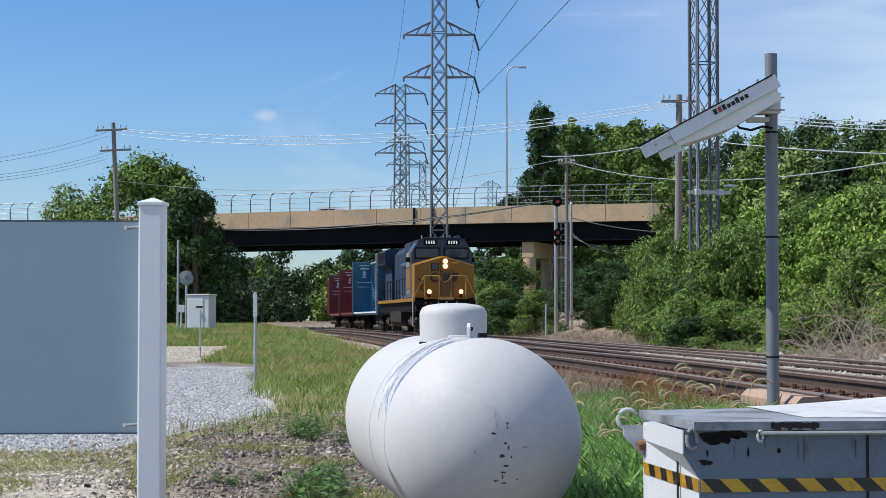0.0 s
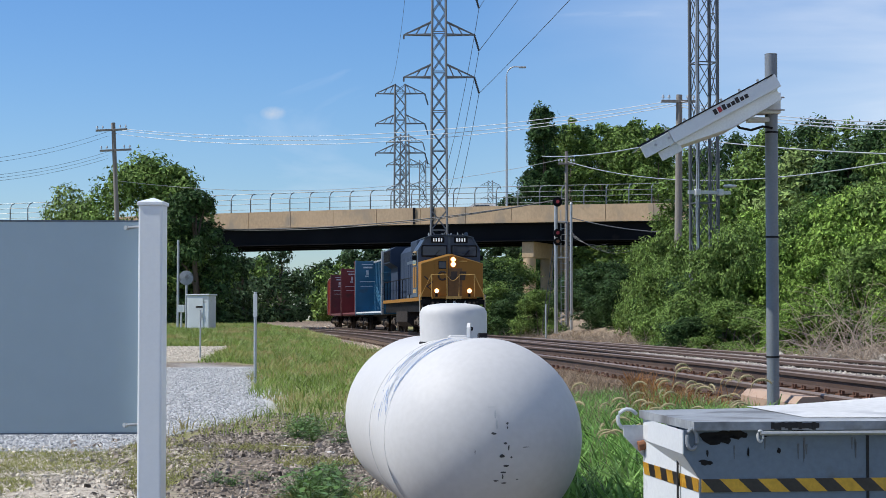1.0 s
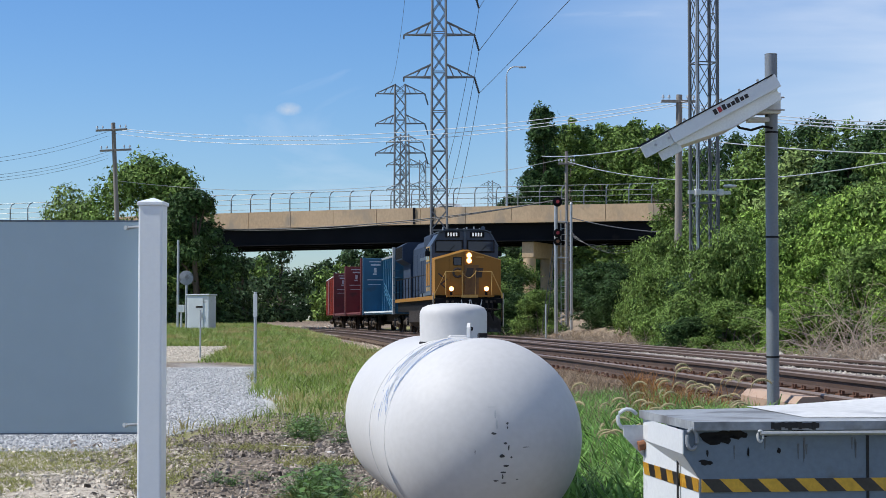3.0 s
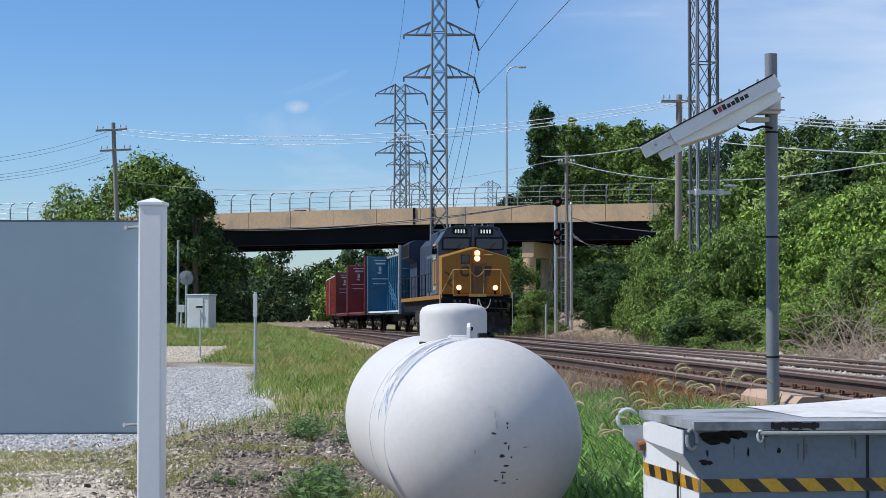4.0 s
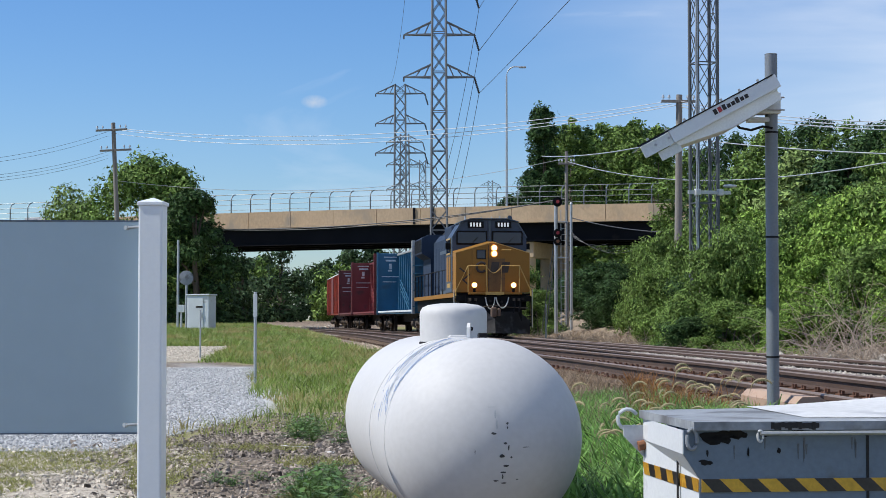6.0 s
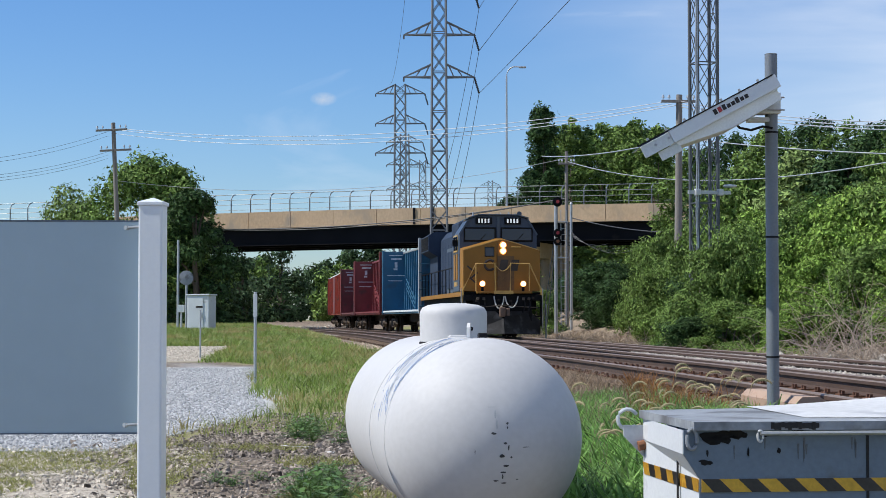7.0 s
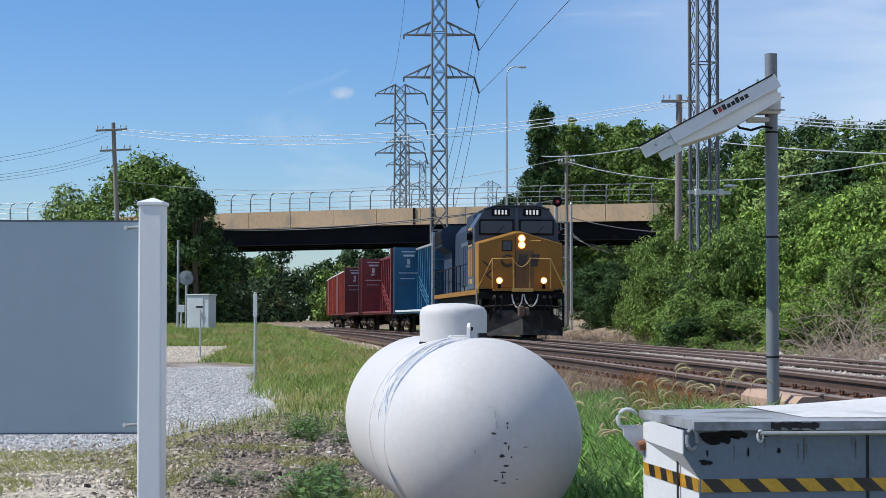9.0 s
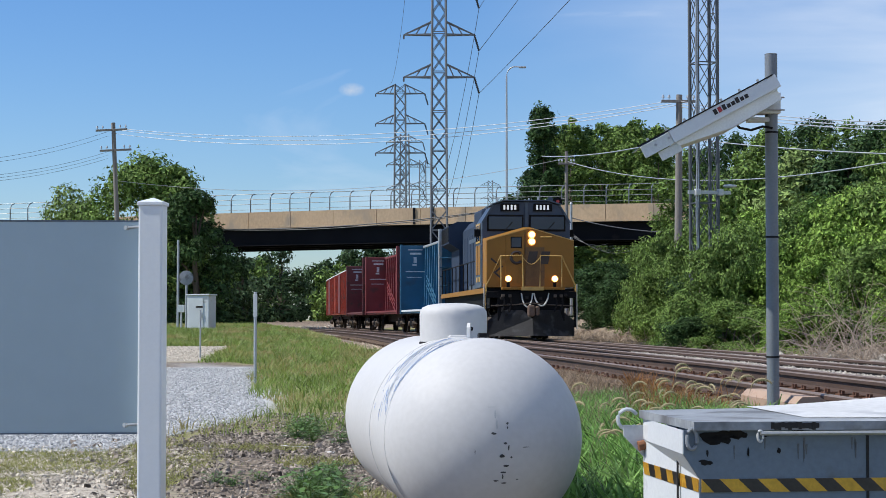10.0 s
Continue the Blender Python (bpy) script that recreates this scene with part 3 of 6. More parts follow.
make_pylon(295, -6.079, 0.5, 30.69, (21.975, 25.836, 29.431), 2.85, 1.9, 1.3, "distant steel lattice pylon behind the overpass")
make_pylon(400, -4.364, 0.5, 35.544, (26.05, 29.943, 34.082), 2.85, 2.0, 1.3, "small distant lattice pylon")
make_pylon(560, 14.255, 0.5, 43.104, (37.652, 41.74), 2.85, 2.2, 1.4, "tiny far-off lattice pylon")


def wire(a, b, sag, r, mat, label="thin dark overhead service cable", n=28):
    a, b = Vector(a), Vector(b)
    pts = [a.lerp(b, i / n) - Vector((0, 0, sag * 4 * (i / n) * (1 - i / n))) for i in range(n + 1)]
    ob = part("overhead_cable", tube(B(), pts, r, 5), mat)
    return tagged(ob, label, "cable", "overhead cables")


# high conductors: from the near pylon towards and away from the camera
for za, ex, ez in ((20.868, 14.0, 33), (24.309, 14.0, 40), (27.756, 14.0, 47)):
    wire((-0.32 + 3.23, 150, za - 1.3), (ex + 8, 20, ez - 4), 1.0, 0.022, CABLE_DARK, "dark high-voltage overhead conductor")
    wire((-0.32 + 3.23, 150, za - 1.3), (-4.975 + 3.23, 216, za - 13.6 + (0.8 if za > 30 else 0)), 3.2, 0.022, CABLE_DARK, "dark high-voltage overhead conductor")
wire((-3.091, 150, 27.158), (-6.153, 216, 28.62), 1.5, 0.015, CABLE_DARK)


def make_utility_pole(x, d, z0, z1, r, arms, label, lean=0.0):
    t = thing("utility_pole", label, "utility pole", "wooden utility poles", pose(x, d, 0, 0, lean, 0))
    part("pole", rod(B(), (0, 0, z0), (0, 0, z1), r * 1.15, r * 0.8, 14), WOOD_POLE, t, smooth=True)
    for zc, half, off in arms:
        part("cross_arm", box(B(), off - half, off + half, -0.16, -0.04, zc - 0.06, zc + 0.06, 0.01), WOOD_POLE, t)
        for k in (-0.9, -0.55, 0.55, 0.9):
            bm = B()
            rod(bm, (off + k * half, -0.1, zc + 0.06), (off + k * half, -0.1, zc + 0.16), 0.02)
            rod(bm, (off + k * half, -0.1, zc + 0.15), (off + k * half, -0.1, zc + 0.28), 0.07, 0.04)
            part("insulator", bm, GALV, t)
    return t


make_utility_pole(-19.278, 112, 0.8, 13.175, 0.15, ((12.731, 0.95, -0.1), (11.502, 0.95, 0.1)), "tall weathered wooden utility pole with two cross-arms beside a tree", -2.6)
make_utility_pole(10.312, 82, 1.0, 11.221, 0.17, ((10.92, 0.75, -0.05),), "weathered wooden utility pole among the bushes", 0.6)
make_utility_pole(7.433, 112, 0.3, 11.434, 0.12, ((10.684, 0.5, 0.0),), "grey wooden service pole beside the signal", 0.0)
P1, P2, P3 = (-19.142, 112), (9.716, 82), (7.433, 112)
for k, (y0, y1, sag, r) in enumerate(((228, 180, 0.9, 0.015), (230, 183, 1.05, 0.015), (236, 184, 1.15, 0.015))):
    wire((P1[0] - 0.3 * k, 112, 1.3 + 112 * (566 - y0) / 3300), (P2[0] + 0.4 * k, 82, 1.3 + 82 * (566 - y1) / 3300), sag, r, CABLE_BRIGHT, "bright sunlit aluminium power line")
for y0, y1, k in ((232, 290, 0), (240, 296, 1), (268, 312, 2), (274, 316, 3), (280, 320, 4)):
    wire((-20.16, 112, 1.3 + 112 * (566 - y0) / 3300), (-26.279, 80, 1.3 + 80 * (566 - y1) / 3300), 0.7, 0.009, CABLE_DARK)
wire((-19.651, 112, 9.661), (7.433, 112, 11.025), 1.2, 0.014, CABLE_BRIGHT, "pale slack overhead telephone cable")
wire((5.973, 112, 11.127), (10.312, 82, 9.269), 0.25, 0.026, CABLE_BRIGHT, "pale thick telephone cable")
wire((7.501, 112, 10.82), (16.655, 60, 6.839), 1.1, 0.022, CABLE_BRIGHT, "pale thick telephone cable")
wire((10.312, 82, 9.344), (16.655, 60, 6.583), 0.15, 0.022, CABLE_BRIGHT, "pale thick telephone cable")
for k in (0, 5, 10):
    wire((10.461, 82, 1.3 + 82 * (566 - 178 - k) / 3300), (16.655, 60, 1.3 + 60 * (566 - 215 - 1.5 * k) / 3300), 0.3, 0.018, CABLE_BRIGHT, "bright aluminium power line")
wire((-29.018, 140, 9.026), (7.331, 112, 8.57), 1.35, 0.035, CABLE_DARK, "thick dark cable across the overpass")
wire((-29.018, 140, 9.30), (7.331, 112, 8.60), 1.60, 0.03, CABLE_DARK, "dark cable across the overpass")
wire((7.67, 112, 7.447), (12.606, 100, 5.968), 0.2, 0.03, CABLE_DARK, "thick dark slack overhead cable")


def make_street_lamp():
    d, s = 167.0, 0.6
    x = 5.718
    t = thing("street_lamp", "tall slim grey steel street lamp on the overpass", "street lamp", m=pose(x, d, 0))
    part("mast", rod(B(), (0, 0, 9.6), (0, 0, 23.188), 0.12, 0.08, 10), GALV, t)
    top = 23.188
    pts = [(0, 0, top)] + [(0.75 * (1 - math.cos(a)), 0, top + 0.85 * math.sin(a)) for a in np.linspace(0.2, 1.5, 7)] + [(1.3, 0, top + 0.83)]
    part("curved_arm", tube(B(), pts, 0.06), GALV, t)
    part("lamp_head", box(B(), 1.1, 1.75, -0.15, 0.15, top + 0.72, top + 0.88, 0.05), GALV, t)


make_street_lamp()
for k in range(5):
    wire((7.429, 107.9, 6.145 + 0.06 * k), (9.171 + 0.35 * k, 104, 5.523 - 0.09 * k), 0.25 + 0.08 * k, 0.009, CABLE_DARK, "slack tangled service cable by the signal")


def make_lattice_tower():
    d = 62.0
    t = thing("lattice_tower", "galvanised steel lattice tower rising out of the bushes", "lattice tower", m=pose(8.699, d, 0, 0, 0, 14))
    w = 0.70
    for k, (x, y) in enumerate(((-w / 2, -w / 2), (w / 2, -w / 2), (w / 2, w / 2), (-w / 2, w / 2))):
        part("leg", rod(B(), (x, y, 0.3), (x, y, 14.5), 0.058, 0.058, 10), TOWER_STEEL, t, smooth=True)
    for k in range(12):
        z = 0.5 + k * 1.17
        for (ax, ay), (bx, by) in (((-w / 2, -w / 2), (w / 2, -w / 2)), ((w / 2, -w / 2), (w / 2, w / 2)), ((w / 2, w / 2), (-w / 2, w / 2)), ((-w / 2, w / 2), (-w / 2, -w / 2))):
            bm = B()
            bar(bm, (ax, ay, z), (bx, by, z + 1.17), 0.024)
            bar(bm, (bx, by, z), (ax, ay, z + 1.17), 0.024)
            if k % 2 == 0:
                bar(bm, (ax, ay, z), (bx, by, z), 0.035)
            part("bracing", bm, TOWER_STEEL, t)
    for k in range(2):
        pts = [(-w / 2 - 0.09 + 0.06 * k + 0.02 * math.sin(i * 1.7 + k), -w / 2 - 0.07, 0.5 + i * 0.7) for i in range(21)]
        part("feeder_cable", tube(B(), pts, 0.017, 6), GALV, t, "pale feeder cable clipped to a leg")
    z = 5.494
    part("bracket", box(B(), -0.75, 0.75, -0.5, -0.42, z - 0.05, z + 0.07), GALV, t)
    for x in (-0.42, 0.38):
        part("clamp", box(B(), x - 0.09, x + 0.09, -0.56, -0.38, z - 0.09, z + 0.12, 0.02), LID_WHITE, t)
    bm = B()
    lathe(bm, [(0, -0.07), (0.09, -0.06), (0.12, 0), (0.09, 0.05), (0, 0.07)], 16)
    bmesh.ops.transform(bm, matrix=Matrix.Translation((0.75, -0.42, z + 0.24)) @ Matrix.Diagonal((2.2, 1, 0.8, 1)), verts=bm.verts)
    part("floodlight", bm, LID_WHITE, t, smooth=True)
    for k in range(16):
        part("step_bolt", rod(B(), (w / 2 + 0.05, w / 2, 5 + k * 0.55), (w / 2 + 0.24, w / 2, 5 + k * 0.55), 0.014, n=5), TOWER_STEEL, t)


make_lattice_tower()


def make_signal():
    d = 106.0
    x = 6.424
    t = thing("railway_signal", "grey railway signal mast with dark round lamp heads", "railway signal", m=pose(x, d, 0))
    z0, z1 = 0.35, 7.859
    part("mast", rod(B(), (0, 0, z0), (0, 0, z1), 0.10, 0.10, 12), GALV, t, smooth=True)
    part("base", box(B(), -0.22, 0.22, -0.22, 0.22, z0 - 0.2, z0 + 0.15, 0.02), CONCRETE, t)
    for zc, r in ((7.988, 0.27), (6.216, 0.24), (5.733, 0.22)):
        bm = B()
        rod(bm, (0.08, -0.12, zc), (0.08, -0.28, zc), r, n=24)
        rod(bm, (0.08, -0.28, zc), (0.08, -0.5, zc), 0.12, 0.13, 16)
        head = part("signal_head", bm, LOCO_BLACK, t)
        part("lens", rod(B(), (0.08, -0.50, zc), (0.08, -0.515, zc), 0.095, n=16), RUSTY if zc < 6 else LOGO_RED, head, "red lens")
    lad = B()
    for sx in (0.3, 0.62):
        bar(lad, (sx, 0.2, 1.0), (sx, 0.2, z1 - 0.3), 0.04)
    for k in range(18):
        bar(lad, (0.3, 0.2, 1.2 + 0.33 * k), (0.62, 0.2, 1.2 + 0.33 * k), 0.025)
    part("ladder", lad, GALV, t)
    for zc in (6.86, 4.833):
        part("platform", box(B(), 0.1, 0.7, -0.1, 0.5, zc - 0.03, zc + 0.03), GALV, t)
    part("guy_rod", rod(B(), (-0.05, 0, 6.152), (-0.8, 0.3, 0.6), 0.025, n=6), CABLE_DARK, t)
    part("guy_rod", rod(B(), (-0.05, 0, 5.347), (-0.55, 0.3, 0.6), 0.025, n=6), CABLE_DARK, t)
    # steel pole next to it
    q = thing("steel_pole", "slim galvanised steel pole beside the signal mast", "pole", m=pose(7.429, 108, 0))
    part("shaft", rod(B(), (0, 0, 0.3), (0, 0, 8.015), 0.09, 0.08, 10), GALV, q, smooth=True)
    part("cap", rod(B(), (0, 0, 8.015), (0, 0, 8.114), 0.1, 0.05, 10), GALV, q)


make_signal()


# ---- the yard: tank, sign, steel box, pole ----
def make_tank():
    t = thing("propane_tank", "white horizontal propane tank with scuffed paint on the ground", "propane tank", m=pose(0.197, 9.03, 0.732, 0, 0, 8.4))
    R, L, E = 0.475, 2.05, 0.43
    prof = [(0, -E)] + [(R * math.sin(a), -E * math.cos(a)) for a in np.linspace(0.08, math.pi / 2, 14)]
    prof += [(R, 0.02), (R + 0.003, 0.03), (R + 0.003, 0.05), (R, 0.06), (R, 0.68), (R + 0.003, 0.69), (R + 0.003, 0.71), (R, 0.72), (R, L - 0.05)]
    prof += [(R * math.cos(a), L + E * math.sin(a)) for a in np.linspace(0, math.pi / 2, 14)]
    prof[-1] = (0, L + E)
    m = pose(0, 0, 0, -90, 0, 0)
    part("shell", lathe(B(), prof, 96, m), TANK_WHITE, t, smooth=True)
    for ys in (0.045, 0.70):
        part("weld_seam", lathe(B(), [(R + 0.001, ys - 0.004), (R + 0.0055, ys), (R + 0.001, ys + 0.004)], 96, m), SEAM_GREY, t, "dull grey weld seam", smooth=True)
    cy = 0.97
    dome = [(0.178, 0.40), (0.181, 0.59), (0.178, 0.612), (0.166, 0.632), (0.135, 0.646), (0.07, 0.655), (0, 0.657)]
    part("dome", lathe(B(), dome, 64, Matrix.Translation((0, cy, 0))), TANK_WHITE, t, smooth=True)
    # solid black band stands in for the shaded gap under the dome
    part("dome_gap_shade", lathe(B(), [(0.175, 0.40), (0.183, 0.440), (0.183, 0.447), (0.175, 0.455)], 64, Matrix.Translation((0, cy, 0))), BLACK, t)
    hinge = B()
    box(hinge, -0.055, 0.045, 0.745, 0.80, 0.45, 0.487, 0.01)
    part("dome_hinge", hinge, TANK_WHITE, t, "white hinge bracket")
    lug = B()
    prism(lug, [(-0.045, 0), (0.045, 0), (0.04, 0.09), (0.022, 0.12), (-0.022, 0.12), (-0.04, 0.09)], -0.008, 0.008)
    bmesh.ops.transform(lug, matrix=Matrix.Translation((0.0, 0.42, 0.462)) @ pose(0, 0, 0, 0, 0, 66) @ Matrix.Diagonal((0.8, 1, 0.75, 1)), verts=lug.verts)
    part("lifting_lug", lug, LID_WHITE, t)
    # black plug stands in for the dark of the lug's hole
    part("lug_hole_dark", rod(B(), (-0.012, 0.415, 0.522), (0.012, 0.425, 0.522), 0.011, n=12), BLACK, t)
    part("relief_valve", box(B(), 0.06, 0.105, 0.50, 0.55, 0.43, 0.50, 0.006), BLACK, t, "black relief valve cap")
    for y in (0.25, L - 0.25):
        for x in (-0.14, 0.14):
            part("foot", box(B(), x - 0.05, x + 0.05, y - 0.12, y + 0.12, -0.64, -0.38, 0.01), TANK_WHITE, t)
    # scuffs laid on the shell
    def on_shell(a, y):
        r = R + 0.002
        return Vector((r * math.sin(a), y, r * math.cos(a)))
    rnd = random.Random(5)
    for k in range(30):
        bm = B()
        a0 = rnd.uniform(-1.25, -0.15)
        a1, y0 = a0 + rnd.uniform(0.15, 0.5), 0.10 + rnd.uniform(0, 0.5)
        w = rnd.uniform(0.006, 0.02)
        edge = []
        for i, f in enumerate(np.linspace(0, 1, 12)):
            h = w * math.sin(math.pi * (0.04 + 0.92 * f)) * rnd.uniform(0.35, 1.2)
            mid = y0 + 0.09 * f
            edge.append([bm.verts.new(on_shell(a0 + (a1 - a0) * f, mid + q * h)) for q in (-1, 0, 1)])
        for p, q in zip(edge, edge[1:]):
            for j in (0, 1):
                bm.faces.new((p[j], p[j + 1], q[j + 1], q[j]))
        part("rubbed_streak", bm, SMEAR_BLUE, t, "pale blue rubbed streak")
    for k in range(26):
        bm = B()
        a0 = rnd.uniform(-1.45, -0.25)
        a1 = a0 + rnd.uniform(0.05, 0.32)
        y0 = 0.08 + rnd.uniform(0, 0.56)
        if k < 3:
            a0, a1, y0 = -1.3 + 0.1 * k, -0.35 + 0.1 * k, 0.05 + 0.03 * k
        pts = [on_shell(a0 + (a1 - a0) * f, y0 + 0.07 * f + 0.015 * math.sin(5 * f + k)) for f in np.linspace(0, 1, 8)]
        w = rnd.uniform(0.0009, 0.0024)
        tube(bm, pts, [w * (0.4 + 0.6 * math.sin(math.pi * i / 7)) for i in range(8)], 5)
        part("scuff_mark", bm, SCRATCH_BLUE, t, "blue scuff mark")
    def on_head(x, z):
        q = 1 - (x * x + z * z) / (R * R)
        return Vector((x, -E * math.sqrt(max(q, 0)) - 0.001, z))
    marks = [(0.03, 0.165, 0.05, 0.006), (0.045, 0.13, 0.012, 0.05), (0.05, 0.085, 0.012, 0.06), (0.035, 0.045, 0.03, 0.014), (0.1, 0.09, 0.015, 0.015), (0.1, 0.07, 0.01, 0.014),
             (0.09, 0.0, 0.02, 0.014), (0.105, -0.02, 0.012, 0.03), (0.075, -0.06, 0.03, 0.022), (0.118, -0.065, 0.014, 0.014), (0.095, -0.105, 0.034, 0.012),
             (0.08, -0.135, 0.04, 0.01), (0.08, -0.155, 0.01, 0.03), (0.05, -0.175, 0.032, 0.008), (0.085, -0.185, 0.036, 0.008), (-0.05, -0.04, 0.005, 0.03), (0.19, -0.02, 0.05, 0.005), (0.15, -0.17, 0.016, 0.006)]
    for i, (x, z, w, h) in enumerate((x - 0.062, z, w, h) for x, z, w, h in marks):
        bm = B()
        n = 9
        vs = []
        for k in range(n):
            a = 2 * math.pi * k / n
            q = rnd.uniform(0.55, 1.0) / 2
            vs.append(bm.verts.new(on_head(x + w * q * math.cos(a), z + h * q * math.sin(a)) + Vector((0, -0.002, 0))))
        bm.faces.new(vs)
        bmesh.ops.solidify(bm, geom=bm.faces[:], thickness=0.003)
        part("paint_chip", bm, SCRATCH_DARK if i > 2 else GALV, t, "dark paint chip")
    return t


make_tank()


def make_sign():
    d = 8.9
    x = -1.386
    t = thing("yard_sign", "blank grey sign panel on white vinyl posts", "sign", m=pose(x, d, 0, 0, 0, 4))
    w = 0.058
    twist = pose(0, 0, 0, 0, 0, -8)
    part("post", box(B(), -w, w, -w, w, -0.1, 1.848, 0.009, twist), VINYL, t)
    cap = B()
    z = 1.848
    box(cap, -w - 0.006, w + 0.006, -w - 0.006, w + 0.006, z - 0.005, z + 0.012, 0.003)
    vs = [cap.verts.new((sx * (w + 0.004), sy * (w + 0.004), z + 0.012)) for sx, sy in ((-1, -1), (1, -1), (1, 1), (-1, 1))]
    top = cap.verts.new((0, 0, z + 0.035))
    for i in range(4):
        cap.faces.new((vs[i], vs[(i + 1) % 4], top))
    cap.faces.new(vs[::-1])
    bmesh.ops.transform(cap, matrix=twist, verts=cap.verts)
    part("post_cap", cap, VINYL, t, "pyramid post cap")
    z0, z1 = 0.763, 1.767
    part("sign_panel", box(B(), -2.42, -w - 0.002, 0.026, 0.034, z0, z1), SIGN_BACK, t, "blank grey aluminium panel")
    bm = B()
    box(bm, -2.42, -w - 0.004, 0.022, 0.038, z1 + 0.0005, z1 + 0.008)
    box(bm, -2.42, -w - 0.004, 0.022, 0.038, z0 - 0.008, z0 - 0.0005)
    part("panel_edging", bm, SIGN_EDGE, t)
    for zc in (z1 - 0.028, z0 + 0.035):
        bm = B()
        rod(bm, (-w - 0.07, 0.014, zc), (-w + 0.004, 0.014, zc + 0.006), 0.006, n=8)
        rod(bm, (-w - 0.074, 0.008, zc), (-w - 0.062, 0.025, zc), 0.011, n=10)
        part("panel_bolt", bm, GALV, t)
    part("post", box(B(), -2.55, -2.55 + 2 * w, -w, w, -0.1, 1.848, 0.006), VINYL, t)


make_sign()


def make_steel_box():
    """A worn steel storage box with a sheet lid and a hazard band."""
    t = thing("steel_storage_box", "worn pale steel storage box with weathered lid and hazard tape", "storage box", m=pose(1.016, 7.4, 0, 0, 0, 6))
    ztop = 0.893
    W, Dp = 2.3, 1.25
    x0, y0 = 0.0, 0.0
    body = B()
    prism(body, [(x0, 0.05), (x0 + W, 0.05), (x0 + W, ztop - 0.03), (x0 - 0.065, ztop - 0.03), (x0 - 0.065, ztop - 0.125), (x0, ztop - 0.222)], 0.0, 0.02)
    part("front_panel", body, BOX_SHADED, t)
    # left end: slopes away from the front corner
    end = B()
    A, Bq = (x0 - 0.002, 0.01), (x0 - 0.03, 0.92)
    levels = (0.05, ztop - 0.222, ztop - 0.125, ztop - 0.03)
    near = [end.verts.new((A[0] - (0.065 if k > 1 else 0), A[1], z)) for k, z in enumerate(levels)]
    far = [end.verts.new((Bq[0], Bq[1], z)) for z in levels]
    for k in range(3):
        end.faces.new((near[k], near[k + 1], far[k + 1], far[k]))
    part("end_panel", end, BOX_LIT, t, "white end panel, sunlight put into its colour")
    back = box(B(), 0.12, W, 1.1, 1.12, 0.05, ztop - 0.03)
    part("back_panel", back, BOX_SHADED, t)
    part("end_panel", box(B(), W - 0.02, W, 0.02, 1.2, 0.05, ztop - 0.03), BOX_SHADED, t)
    lid = B()
    outline = [(-0.03, -0.03), (0.30, -0.03), (W + 0.03, -0.03), (W + 0.03, 1.3), (0.66, 1.13), (-0.045, 0.935)]
    lo = [lid.verts.new((x, y, ztop - 0.03)) for x, y in outline]
    hi = [lid.verts.new((x, y, ztop + 0.004)) for x, y in outline]
    lid.faces.new(lo[::-1])
    lid.faces.new(hi)
    for i in range(len(lo)):
        lid.faces.new((lo[i], lo[(i + 1) % 6], hi[(i + 1) % 6], hi[i]))
    part("lid", lid, LID_PAINT, t)
    sheet = B()
    g = [[sheet.verts.new((0.50 + 1.75 * u, 0.22 + 0.92 * v - 0.15 * u, ztop + 0.006 + 0.105 * float(smooth(-0.1, 0.9, u)) * v ** 1.3)) for v in np.linspace(0, 1, 9)] for u in np.linspace(0, 1, 17)]
    for a, b in zip(g, g[1:]):
        for j in range(8):
            sheet.faces.new((a[j], b[j], b[j + 1], a[j + 1]))
    part("raised_lid_sheet", sheet, LID_WHITE, t, "white raised sheet of the lid", smooth=True)
    # slide bar along the lid's edge
    part("slide_bar", rod(B(), (0.235, -0.045, ztop - 0.042), (W, -0.045, ztop - 0.042), 0.009, n=8), GALV, t)
    knob = tube(B(), [(0.232 + 0.011 * math.cos(a), -0.047, ztop - 0.052 + 0.022 * math.sin(a)) for a in np.linspace(0, 2 * math.pi, 15)], 0.005, 6)
    part("bar_handle", knob, LID_WHITE, t)
    ring = B()
    pts = [(-0.035 + 0.02 * math.cos(a), -0.012, ztop - 0.065 + 0.04 * math.sin(a)) for a in np.linspace(0, 2 * math.pi, 17)]
    tube(ring, pts, 0.008)
    part("lashing_ring", ring, LID_PAINT, t)
    # hook plate at the far left corner
    hook = B()
    pts = [(-0.10 + 0.045 * math.cos(a), 0.92, ztop - 0.035 + 0.045 * math.sin(a)) for a in np.linspace(0.5, 5.6, 14)]
    tube(hook, pts, 0.009)
    part("hook", hook, BOX_LIT, t)
    plate = B()
    prism(plate, [(-0.032, ztop - 0.06), (-0.125, ztop - 0.06), (-0.12, ztop - 0.11), (-0.032, ztop - 0.2)], 0.90, 0.915)
    part("hook_plate", plate, BOX_LIT, t)
    part("maker_plate", box(B(), -0.0345, -0.0285, 0.80, 0.90, ztop - 0.12, ztop - 0.055), LID_WHITE, t, "small white plate")
    part("hook_bolt", rod(B(), (-0.06, 0.885, ztop - 0.152), (-0.03, 0.885, ztop - 0.145), 0.022, n=10), RUSTY, t)
    # peeled patches under the lid
    rnd = random.Random(3)
